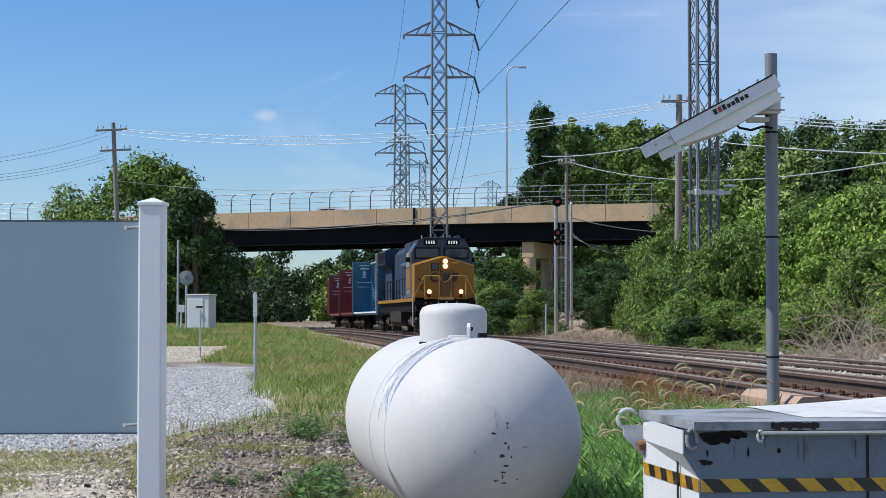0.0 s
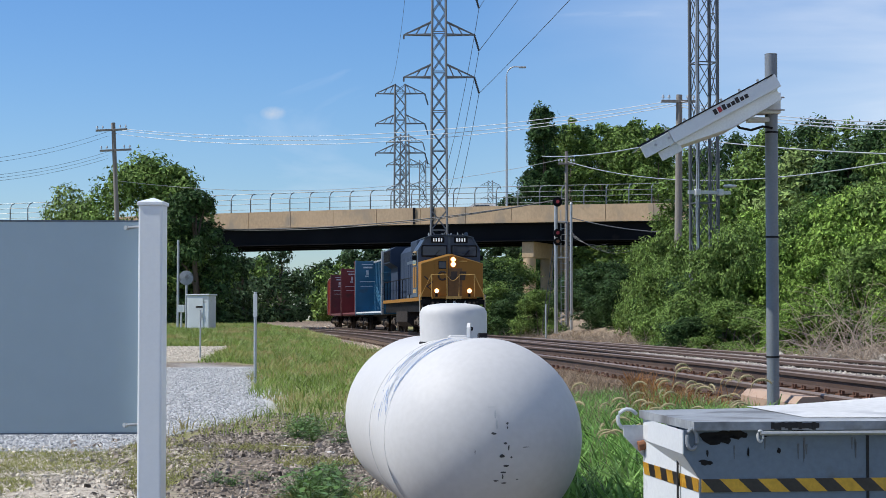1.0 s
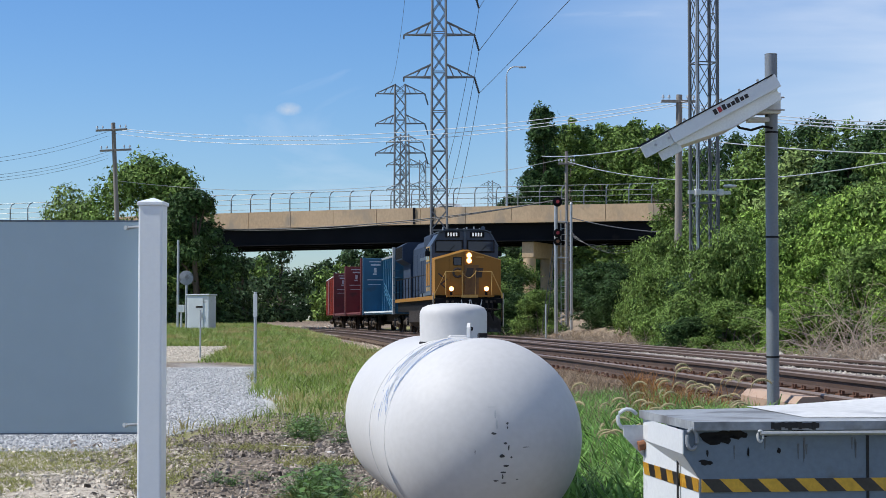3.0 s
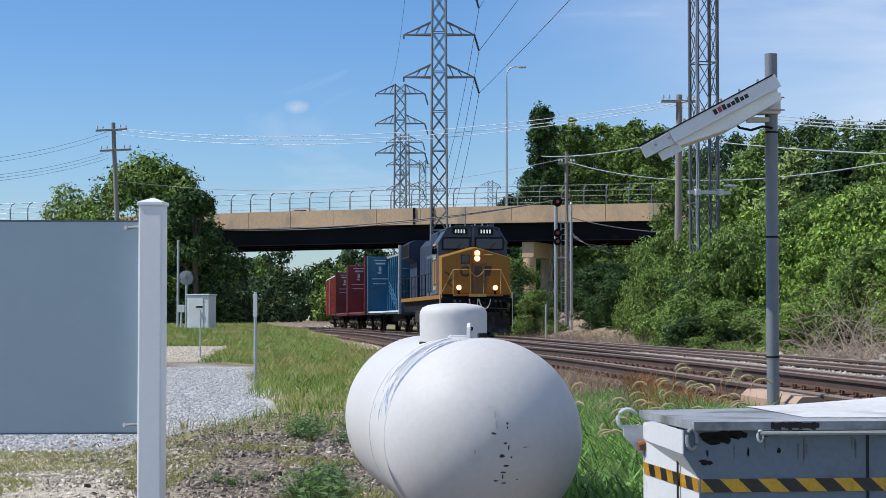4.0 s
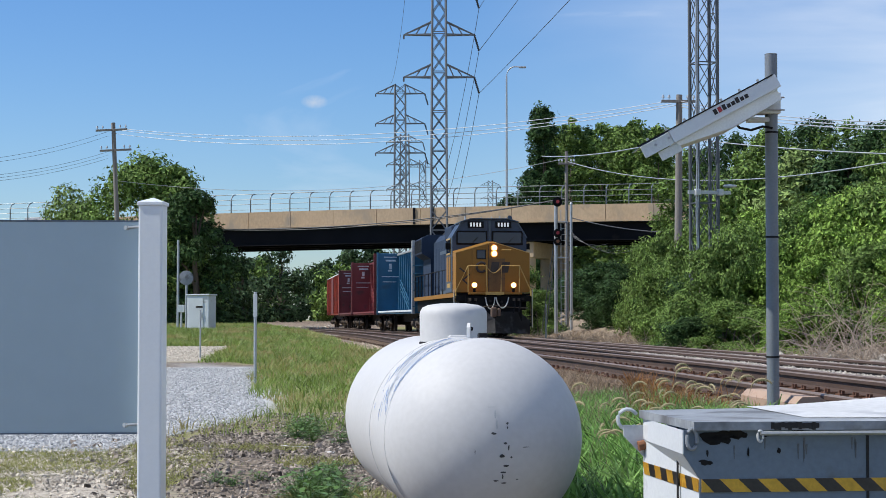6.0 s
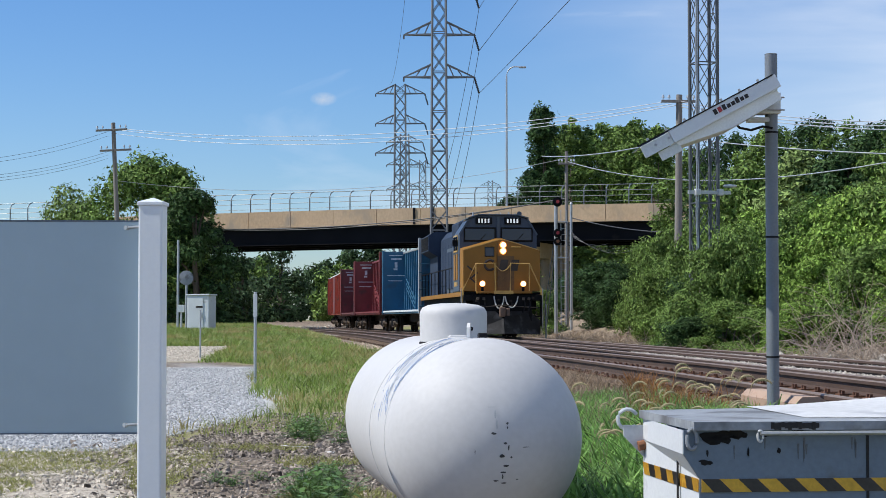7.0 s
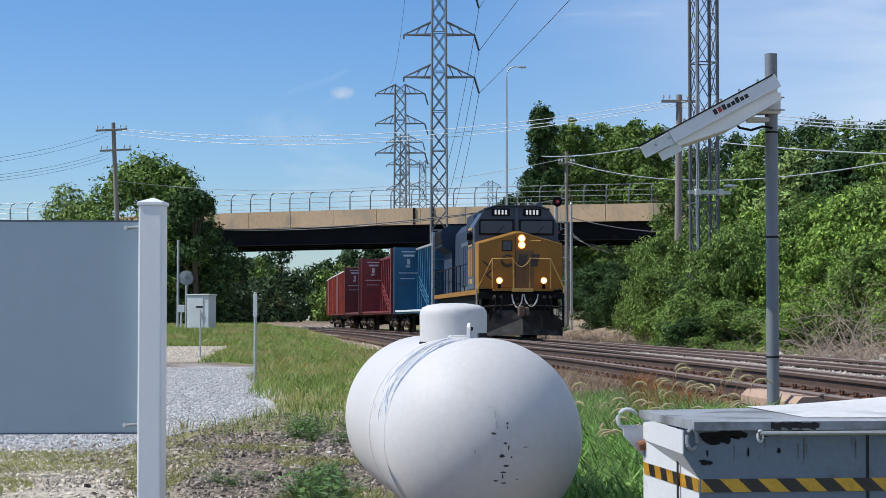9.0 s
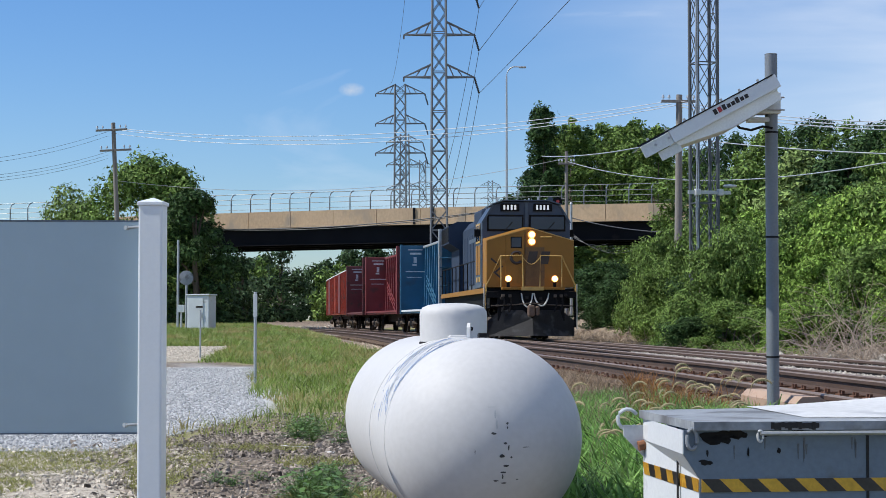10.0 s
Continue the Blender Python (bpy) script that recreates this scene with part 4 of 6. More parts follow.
    for (x, z, w, h) in ((0.085, -0.052, 0.19, 0.04), (0.05, -0.068, 0.09, 0.035), (0.10, -0.072, 0.05, 0.03), (0.15, -0.045, 0.07, 0.045), (0.18, -0.05, 0.03, 0.03), (0.40, -0.04, 0.10, 0.025), (0.34, -0.042, 0.10, 0.02), (0.025, -0.157, 0.07, 0.022),
                         (0.195, -0.12, 0.011, 0.045), (0.32, -0.112, 0.02, 0.026), (0.27, -0.05, 0.05, 0.02), (0.60, -0.045, 0.05, 0.016), (0.03, -0.12, 0.012, 0.03)):
        bm = B()
        vs = [bm.verts.new((x + w / 2 * math.cos(a) * rnd.uniform(0.6, 1.1), -0.003, ztop + z + h / 2 * math.sin(a) * rnd.uniform(0.5, 1.3))) for a in np.linspace(0, 2 * math.pi, 15)[:-1]]
        bm.faces.new(vs)
        bmesh.ops.solidify(bm, geom=bm.faces[:], thickness=0.002)
        part("peeled_patch", bm, BURNT, t, "black peeled paint patch")
    for k in range(14):
        x, z, h = rnd.uniform(0.02, 1.3), ztop - rnd.uniform(0.05, 0.10), rnd.uniform(0.03, 0.11)
        w = rnd.uniform(0.0015, 0.005)
        bm = prism(B(), [(x - w, z), (x + w, z), (x + w * 0.4, z - h), (x - w * 0.4, z - h * 0.9)], -0.0022, -0.0004)
        part("dirt_run", bm, DIRT_RUN, t, "brown dirt run")
    seam = B()
    box(seam, 0.677, 0.688, -0.004, 0.0, 0.1, ztop - 0.035)
    part("panel_seam", seam, BURNT, t)
    part("panel_seam", box(B(), -0.0245, -0.0185, 0.285, 0.30, 0.1, ztop - 0.035), BURNT, t)
    edge = B()
    rr2 = random.Random(9)
    for k in range(14):
        x = 0.28 + 0.014 * k
        box(edge, x, x + 0.0135, -0.0335, -0.0305, ztop - 0.03 + rr2.uniform(0, 0.012), ztop + 0.003 - rr2.uniform(0, 0.006))
    part("peeled_edge", edge, BURNT, t, "black peeled lid edge")
    # hazard tape: sloping pieces, front and end
    zt, th = ztop - 0.275, 0.052
    step = 0.077
    for i in range(-1, 30):
        bm = B()
        xa, xb = i * step, (i + 1) * step
        pts = [(max(xa, 0.006), zt + th), (max(xb, 0.006), zt + th), (max(xb + 0.055, 0.006), zt), (max(xa + 0.055, 0.006), zt)]
        if pts[1][0] <= 0.006 and pts[2][0] <= 0.006:
            continue
        if pts[0] == pts[1]:
            pts = pts[1:]
        prism(bm, pts, -0.006, -0.001)
        part("tape_stripe", bm, TAPE_BLACK if i % 2 == 0 else TAPE_YELLOW, t)
    u = Vector((Bq[0] - A[0], Bq[1] - A[1], 0))
    ln = u.length
    u.normalize()
    out = Vector((u.y, -u.x, 0)) * -1
    for i in range(9):
        bm = B()
        a0, a1 = ln * i / 9, ln * (i + 1) / 9
        sl = 0.03
        vs = []
        for s, z in ((a0, zt + th), (a1, zt + th), (min(a1 - sl, ln), zt), (max(a0 - sl, 0.0), zt)):
            vs.append(bm.verts.new(Vector((A[0], A[1], z)) + u * s + out * 0.003))
        bm.faces.new(vs)
        bmesh.ops.solidify(bm, geom=bm.faces[:], thickness=0.003)
        part("tape_stripe", bm, TAPE_YELLOW if i % 2 == 0 else TAPE_BLACK, t)
    part("base_skid", box(B(), 0, W, 0.05, 0.2, 0, 0.05), RUSTY, t)
    return t


make_steel_box()


def make_solar_pole():
    d = 16.5
    x = 2.915
    t = thing("solar_panel_pole", "grey steel pole carrying a tilted white solar panel box", "solar panel pole", m=pose(x, d, 0))
    z0, z1 = 0.12, 3.659
    part("pole", rod(B(), (0, 0, z0), (0, 0, z1), 0.056, 0.056, 20), POLE_GREY, t, smooth=True)
    part("pole_cap", rod(B(), (0, 0, z1 - 0.002), (0, 0, z1 + 0.004), 0.058, 0.05, 20), POLE_GREY, t)
    for py in (0.971, 2.03, 2.959):
        part("strap", rod(B(), (0, 0, py - 0.008), (0, 0, py + 0.008), 0.06, n=20), BLACK, t, "black strap")
    # tilted tray
    ax, az = -0.03, 3.311
    bx, bz = -1.165, 2.705
    ang = math.degrees(math.atan2(az - bz, ax - bx))
    L = math.hypot(ax - bx, az - bz)
    m = Matrix.Translation((bx, -0.10, bz)) @ pose(0, 0, 0, 0, -ang, 0)
    bm = B()
    prism(bm, [(0.30, -0.05), (L * 0.62, -0.13), (L, -0.115), (L, 0.02), (0.30, -0.005)], -0.30, 0.30)
    bmesh.ops.transform(bm, matrix=m, verts=bm.verts)
    part("battery_tray", bm, CABINET, t, "pale sheet-metal tray")
    part("panel_side", box(B(), 0.28, L + 0.04, -0.34, -0.31, -0.012, 0.105, 0.004, m), VINYL, t)
    part("panel_end", box(B(), 0.0, 0.28, -0.325, -0.30, -0.012, 0.098, 0.004, m), CABINET, t)
    part("tray_end", box(B(), 0.12, 0.32, -0.29, -0.27, -0.10, -0.016, 0.004, m), CABINET, t)
    part("solar_panel", box(B(), 0.0, L + 0.02, -0.305, 0.30, 0.095, 0.107, 0.003, m), GLASS_DARK, t, "dark solar panel")
    part("panel_rim", box(B(), -0.02, L + 0.02, -0.345, -0.325, 0.105, 0.116, 0, m), BLACK, t)
    for f in (0.06, 0.2, 0.34, 0.48, 0.62, 0.76, 0.9):
        part("rim_clip", box(B(), f * L, f * L + 0.02, -0.35, -0.33, 0.115, 0.138, 0, m), GALV, t)
    for f in (0.10, 0.20):
        part("bolt", rod(B(), tuple(m @ Vector((f * L, -0.335, 0.05))), tuple(m @ Vector((f * L, -0.322, 0.05))), 0.012, n=8), GALV, t)
    # maker's lettering as plain bars
    for k in range(8):
        x0 = 0.70 + 0.043 * k
        h = 0.048 if k in (0, 1, 2, 5) else 0.034
        part("lettering_bar", box(B(), x0, x0 + 0.033, -0.3435, -0.3405, 0.036, 0.036 + h, 0, m), LOGO_RED if k == 1 else BURNT, t, "dark lettering bar")
    zb = 3.211
    part("bracket", box(B(), -0.16, 0.07, -0.09, 0.09, zb - 0.09, zb + 0.1, 0.01), CABINET, t)
    part("u_bolt", rod(B(), (-0.05, -0.1, zb + 0.05), (0.1, -0.1, zb + 0.05), 0.008), GALV, t)
    part("u_bolt", rod(B(), (-0.05, -0.1, zb - 0.06), (0.1, -0.1, zb - 0.06), 0.008), GALV, t)
    arm = B()
    box(arm, -0.22, -0.02, -0.05, 0.05, zb - 0.16, zb - 0.12, 0.005, Matrix.Identity(4))
    part("support_arm", arm, LID_WHITE, t)
    cable = B()
    tube(cable, [(-0.33, 0.0, zb - 0.16), (-0.28, 0, zb - 0.21), (-0.18, 0, zb - 0.23), (-0.08, -0.03, zb - 0.2), (0.0, -0.065, zb - 0.22)], 0.012)
    part("cable", cable, BLACK, t)


make_solar_pole()


def make_lube_bar():
    t = thing("rail_lubricator", "tan rusted steel cover box lying beside the near rail", "rail equipment", m=pose(float(track_x(17.2, 2)) - 0.97, 17.2, 0.41, 0, 0, 4.5))
    bm = B()
    prism(bm, [(-0.16, 0), (0.16, 0), (0.16, 0.16), (0.05, 0.22), (-0.10, 0.22), (-0.16, 0.16)], -1.0, 1.0)
    part("cover", bm, BAR_TAN, t)
    for y in (-0.8, 0.8):
        part("foot", box(B(), -0.13, 0.13, y - 0.06, y + 0.06, -0.14, 0), RUSTY, t)


make_lube_bar()


def make_cabinet():
    d = 93.0
    t = thing("equipment_cabinet", "white metal trackside equipment cabinet", "cabinet", m=pose(-12.034, d, 0, 0, 0, -14))
    z0, z1 = float(ground_z(-12.034, 93)) - 0.05, 2.50
    part("body", box(B(), -0.57, 0.57, -0.5, 0.5, z0, z1, 0.02), CABINET, t)
    part("roof", box(B(), -0.63, 0.63, -0.56, 0.56, z1, z1 + 0.07, 0.02), CABINET, t)
    part("door", box(B(), -0.50, 0.28, -0.525, -0.502, z0 + 0.15, z1 - 0.1, 0.005), CABINET, t)
    part("door_handle", box(B(), 0.18, 0.24, -0.56, -0.527, z0 + 0.7, z0 + 0.95), GALV, t)
    part("notice", box(B(), -0.10, 0.26, -0.532, -0.527, z1 - 0.62, z1 - 0.52), BURNT, t, "dark lettering bar")
    q = thing("warning_disc", "round pale sign disc on a thin post", "sign", m=pose(-13.07, 95, 0))
    g0 = float(ground_z(-13.07, 95)) - 0.05
    part("post", rod(B(), (0, 0, g0), (0, 0, 3.429), 0.06), GALV, q)
    zc = 3.429
    part("disc", lathe(B(), [(0, -0.05), (0.34, -0.03), (0.37, 0.02), (0.3, 0.03), (0, 0.05)], 28, Matrix.Translation((0, -0.1, zc)) @ pose(0, 0, 0, 90, 0, 0)), LID_PAINT, q)
    p = thing("marker_post", "tall thin grey marker post", "post", m=pose(-13.644, 96, 0))
    part("shaft", rod(B(), (0, 0, g0), (0, 0, 5.403), 0.07, 0.06), GALV, p)
    j = thing("junction_box", "small grey junction box on short legs", "junction box", m=pose(-13.188, 94, 0))
    part("case", box(B(), -0.16, 0.16, -0.12, 0.12, 1.67, 2.04, 0.02), CABINET, j)
    part("leg", rod(B(), (0, 0, g0 - 0.05), (0, 0, 1.67), 0.05), GALV, j)


make_cabinet()


def make_fence_posts():
    for px, d, py, r, lab in ((-3.32, 33, 1.77, 0.028, "slim galvanised fence post at the grass edge"), (-6.24, 48, 1.532, 0.022, "short slim galvanised post in the grass"), (4.136, 75, 1.89, 0.035, "short pale post by the bushes")):
        t = thing("metal_post", lab, "post", "loose posts", pose(px, d, 0))
        g0 = float(ground_z(px, d)) - 0.06
        part("shaft", rod(B(), (0, 0, g0), (0, 0, py), r, n=10), GALV, t, smooth=True)
        part("cap", rod(B(), (0, 0, py), (0, 0, py + 0.02), r * 1.15, r * 0.9, 10), GALV, t)
        if d == 33:
            part("clip", box(B(), -r - 0.004, r + 0.004, -r - 0.006, r, py - 0.42, py - 0.02, 0.005), LID_WHITE, t, "white marker sleeve")


make_fence_posts()


# ---- train ----
def wheelset(parent, y, r=0.46):
    w = part("wheelset", rod(B(), (-0.7, 0, 0), (0.7, 0, 0), 0.09, n=12), GRIME, parent)
    for s in (-1, 1):
        wheel = lathe(B(), [(0, 0), (0.13, 0), (0.14, -0.05), (r * 0.8, -0.05), (r * 0.82, 0), (r, 0), (r, -0.10), (r + 0.03, -0.11), (r + 0.03, -0.14), (0, -0.14)], 28,
                      pose(0, 0, 0, 0, 90 * s, 0) @ Matrix.Translation((0, 0, 0.83)))
        part("wheel", wheel, GRIME, w)
    w.matrix_basis = pose(0, y, r)
    return w


def fit_length_to_view(t, k):
    """Shortens a vehicle's body along its length to fit the camera's view; the wheels keep their shape."""
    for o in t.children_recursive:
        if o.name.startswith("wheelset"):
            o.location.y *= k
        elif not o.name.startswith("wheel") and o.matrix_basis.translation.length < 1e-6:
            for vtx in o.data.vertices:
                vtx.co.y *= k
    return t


def bogie(parent, y, axles, r=0.46):
    half = 1.85 if axles == 3 else 0.88
    for k in range(axles):
        wheelset(parent, y - half + k * (2 * half / (axles - 1)), r)
    for s in (-1, 1):
        bm = B()
        prism(bm, [(y - half - 0.25, r - 0.02), (y - half + 0.1, r + 0.30), (y - 0.4, r + 0.22), (y + 0.4, r + 0.22), (y + half - 0.1, r + 0.30), (y + half + 0.25, r - 0.02), (y + half - 0.2, r - 0.12),
                   (y + 0.45, r - 0.22), (y - 0.45, r - 0.22), (y - half + 0.2, r - 0.12)], s * 0.96, s * 1.10, axis="x")
        sf = part("side_frame", bm, LIT_GRIME, parent)
        for k in range(axles):
            yy = y - half + k * (2 * half / (axles - 1))
            part("axle_box", rod(B(), (s * 1.08, yy, r), (s * 1.20, yy, r), 0.14, 0.11, 12), LIT_GRIME, sf)
        sp = B()
        for q in (-0.22, 0, 0.22):
            rod(sp, (s * 1.12, y + q, r - 0.15), (s * 1.12, y + q, r + 0.2), 0.075, n=10)
        part("spring", sp, LOCO_BLACK, sf)
    part("bolster", box(B(), -1.0, 1.0, y - 0.25, y + 0.25, r, r + 0.4), LOCO_BLACK, parent)


def make_loco():
    t = thing("locomotive", "dark blue and gold diesel freight locomotive with lit headlights", "locomotive")
    W = 1.49
    # underframe and walkway
    part("underframe", box(B(), -1.35, 1.35, 0.2, 21.3, 1.05, 1.62), LOCO_BLACK, t)
    for s in (-1, 1):
        part("sill_stripe", box(B(), s * 1.50 - 0.03, s * 1.50 + 0.03, 0.15, 21.2, 1.55, 1.72), LOCO_GOLD, t, "gold sill stripe")
    part("walkway", box(B(), -1.5, 1.5, 0.1, 21.3, 1.62, 1.70), LOCO_BLACK, t)
    # nose: a wide house-shaped front with sloping top
    nose = B()
    front = [(-W, 1.74), (W, 1.74), (W, 3.30), (0.12, 3.70), (-0.12, 3.70), (-W, 3.30)]
    f = [nose.verts.new((x * 0.985, 0.0, z)) for x, z in front]
    g = [nose.verts.new((x, 0.12, z)) for x, z in front]
    h = [nose.verts.new((x, 1.45, z + (0.12 if z > 3 else 0))) for x, z in front]
    nose.faces.new(f)
    for a, b in ((f, g), (g, h)):
        for i in range(6):
            nose.faces.new((a[i], b[i], b[(i + 1) % 6], a[(i + 1) % 6]))
    nose.faces.new(h[::-1])
    nose_ob = part("nose", nose, LOCO_GOLD, t)
    line = B()
    for s in (-1, 1):
        bar(line, (s * 0.1, -0.012, 3.70), (s * W * 0.985, -0.012, 3.305), 0.05, 0.03)
    part("nose_trim", line, RAIL_YELLOW, nose_ob)
    door = B()
    box(door, -0.83, -0.20, -0.028, -0.002, 1.78, 3.48, 0.01)
    part("nose_door", door, LOCO_GOLD, nose_ob)
    part("door_window", box(B(), -0.63, -0.31, -0.04, -0.03, 3.08, 3.40, 0.008), GLASS_DARK, part("window_gasket", box(B(), -0.66, -0.28, -0.034, -0.029, 3.05, 3.43, 0.002), LOCO_BLACK, t, "black window gasket"))
    # centre door a darker brown than the gold nose around it
    part("centre_door", box(B(), -0.15, 0.48, -0.014, -0.002, 1.78, 3.08, 0.004), LOCO_BROWN, nose_ob, "darker brown centre door")
    part("door_edge", box(B(), -0.185, -0.165, -0.02, -0.002, 1.76, 3.6), LOGO_BLUE, nose_ob)
    part("grab_iron", rod(B(), (0.35, -0.06, 3.42), (0.72, -0.06, 3.42), 0.02, n=6), RAIL_YELLOW, nose_ob)
    # operator lettering as plain shapes
    for x0 in (-0.12, 0.30):
        slab = prism(B(), [(x0, 2.52), (x0 + 0.30, 2.52), (x0 + 0.38, 2.94), (x0 + 0.08, 2.94)], -0.037, -0.031)
        part("logo_shape", slab, LOGO_BLUE, nose_ob, "dark slanted logo block")
    ring = B()
    tube(ring, [(-0.46 + 0.19 * math.cos(a), -0.03, 2.73 + 0.19 * math.sin(a)) for a in np.linspace(0.7, 5.6, 16)], 0.055, 6)
    part("logo_shape", ring, LOGO_BLUE, nose_ob, "navy logo shape")
    for x0, z0, a in ((-1.2, 2.6, 40), (-1.05, 2.35, -40), (-1.1, 2.15, 40)):
        part("step_mark", box(B(), -0.16, 0.16, -0.012, -0.004, -0.03, 0.03, 0, Matrix.Translation((x0, 0, z0)) @ pose(0, 0, 0, 0, a, 0)), LOGO_BLUE, nose_ob)
    for z in (3.27, 3.50):
        lamp = part("headlight", rod(B(), (0.05, -0.07, z), (0.05, 0.0, z), 0.125, 0.135, 20), HALO_GLOW, t)
        part("lens", rod(B(), (0.05, -0.085, z), (0.05, -0.072, z), 0.092, n=20), HEADLIGHT, lamp, "glowing headlight lens")
    for x in (-0.78, 0.78):
        lamp = part("ditch_light", rod(B(), (x, -0.42, 2.02), (x, -0.30, 2.02), 0.115, 0.10, 20), HALO_GLOW, t)
        part("lens", rod(B(), (x, -0.435, 2.02), (x, -0.422, 2.02), 0.085, n=20), HEADLIGHT, lamp, "glowing ditch light lens")
        part("lamp_bracket", box(B(), x - 0.05, x + 0.05, -0.40, -0.30, 1.70, 1.90), LOCO_BLACK, lamp)
    # cab
    cab = B()
    C = 1.50
    face = [(-C, 3.28), (C, 3.28), (C, 3.95), (1.12, 4.55), (0.75, 4.66), (-0.75, 4.66), (-1.12, 4.55), (-C, 3.95)]
    prism(cab, [(x, z if z > 3.5 else 1.74) for x, z in face], 1.25, 3.9)
    cab_ob = part("cab", cab, LOCO_SLATE, t)
    brow = B()
    for s in (-1, 1):
        bar(brow, (s * 1.51, 1.2, 3.94), (s * 1.13, 1.2, 4.56), 0.05, 0.06)
    bar(brow, (0, 1.21, 3.66), (0, 1.21, 4.66), 0.10, 0.06)
    part("cab_front_rim", brow, LOCO_GREY, cab_ob)
    roof = B()
    prism(roof, [(-1.18, 4.56), (-0.77, 4.68), (0.77, 4.68), (1.18, 4.56), (1.18, 4.60), (0.78, 4.725), (-0.78, 4.725), (-1.18, 4.60)], 1.1, 4.0)
    part("cab_roof", roof, LOCO_GREY, cab_ob)
    for s in (-1, 1):
        part("cab_side", box(B(), s * 1.512 - 0.01, s * 1.512 + 0.01, 1.35, 3.85, 1.76, 3.2), LOCO_GREY, cab_ob)
        part("side_window", box(B(), s * 1.52 - 0.015, s * 1.52 + 0.015, 2.0, 2.75, 3.35, 3.9, 0.01), GLASS_DARK, cab_ob)
        part("side_window", box(B(), s * 1.52 - 0.015, s * 1.52 + 0.015, 2.85, 3.55, 3.35, 3.9, 0.01), GLASS_DARK, cab_ob)
        # windshield with frame
        x0, x1 = (0.10, 1.34) if s > 0 else (-1.34, -0.10)
        fr = part("windshield_frame", prism(B(), [(x0, 3.66), (x1, 3.66), (x1, 4.02), (x1 - s * 0.0, 4.22), (x0, 4.22)], 1.20, 1.25), LOCO_BLACK, cab_ob)
        part("windshield", box(B(), x0 + 0.05, x1 - 0.05, 1.18, 1.197, 3.72, 4.16, 0.01), GLASS_DARK, fr)
        wp = B()
        rod(wp, ((x0 + x1) / 2, 1.17, 3.70), ((x0 + x1) / 2 + 0.25, 1.16, 3.98), 0.012, n=5)
        part("wiper", wp, LOCO_BLACK, fr)
        nx = 0.24 if s > 0 else -0.88
        nb = part("number_board", box(B(), nx, nx + 0.64, 1.16, 1.25, 4.34, 4.60, 0.01), LOCO_BLACK, cab_ob, "black number board")
        for k in range(4):
            part("number_bar", box(B(), nx + 0.09 + 0.125 * k, nx + 0.155 + 0.125 * k, 1.15, 1.158, 4.39, 4.55), NUM_WHITE, nb, "white number bar")
        part("mirror", box(B(), s * 1.62 - 0.1, s * 1.62 + 0.1, 1.9, 1.94, 3.5, 3.75, 0.01), LOCO_BLACK, cab_ob)
    for x, hh in ((-0.95, 0.10), (-0.3, 0.06), (0.0, 0.05), (0.13, 0.09), (0.45, 0.12), (0.7, 0.06)):
        part("roof_antenna", rod(B(), (x, 1.6, 4.66), (x, 1.6, 4.72 + hh), 0.04, 0.025, 8), GALV, cab_ob)
    part("horn", rod(B(), (0.9, 2.4, 4.75), (0.9, 1.9, 4.78), 0.04, 0.1, 10), LOCO_GREY, cab_ob)
    # hoods
    hood = B()
    prism(hood, [(-0.95, 1.7), (0.95, 1.7), (0.95, 4.2), (0.7, 4.52), (-0.7, 4.52), (-0.95, 4.2)], 3.9, 16.6)
    hb = part("long_hood", hood, LOCO_BLUE, t)
    for s in (-1.21, 1.21):
        part("equipment_locker", box(B(), s - 0.25, s + 0.25, 3.92, 7.4, 1.72, 3.55, 0.02), LOCO_GREY, t)
    for k in range(3):
        part("locker_door", box(B(), -1.49, -1.465, 4.1 + 1.1 * k, 5.0 + 1.1 * k, 1.9, 3.4, 0.01), LOCO_BLUE, t)
    for y in (2.0, 2.85):
        part("window_frame", box(B(), -1.528, -1.512, y - 0.06, y + 0.78, 3.29, 3.96), RAIL_YELLOW, cab_ob, "yellow window frame")
    for k in range(11):
        part("hood_door", box(B(), -0.985, -0.955, 7.55 + 0.8 * k, 8.25 + 0.8 * k, 1.85, 3.9, 0.01), LOCO_BLUE, hb)
    # gold panels stand in for tan sunlit reflections on the side doors
    for y0 in (1.75, 2.75):
        part("side_reflection", box(B(), -1.54, -1.525, y0, y0 + 0.7, 2.2, 3.2, 0.004), LOCO_GOLD, cab_ob, "gold panel standing in for a sunlit reflection on the cab side")
    for k in range(3):
        part("letter_shape", box(B(), -1.535, -1.525, 1.9 + 0.55 * k, 2.2 + 0.55 * k, 1.95, 2.12), RAIL_YELLOW, cab_ob, "yellow letter shape")
    rad = B()
    prism(rad, [(-1.1, 1.7), (1.1, 1.7), (1.1, 3.5), (1.52, 3.75), (1.52, 4.45), (1.2, 4.62), (-1.2, 4.62), (-1.52, 4.45), (-1.52, 3.75), (-1.1, 3.5)], 16.6, 20.9)
    rb = part("radiator_hood", rad, LOCO_BLUE, t)
    for k in range(6):
        part("radiator_grille", box(B(), -1.545, -1.515, 16.8 + 0.66 * k, 17.35 + 0.66 * k, 3.82, 4.4), LOCO_BLACK, rb)
    part("exhaust_stack", box(B(), -0.35, 0.35, 11.0, 12.2, 4.5, 4.75, 0.03), LOCO_BLACK, t)
    part("dynamic_brake_housing", box(B(), -1.2, 1.2, 5.0, 8.2, 4.0, 4.62, 0.1), LOCO_BLUE, t)
    # fuel tank
    tank = B()
    prism(tank, [(-1.4, 0.55), (-1.1, 0.3), (1.1, 0.3), (1.4, 0.55), (1.4, 1.1), (-1.4, 1.1)], 7.8, 14.2)
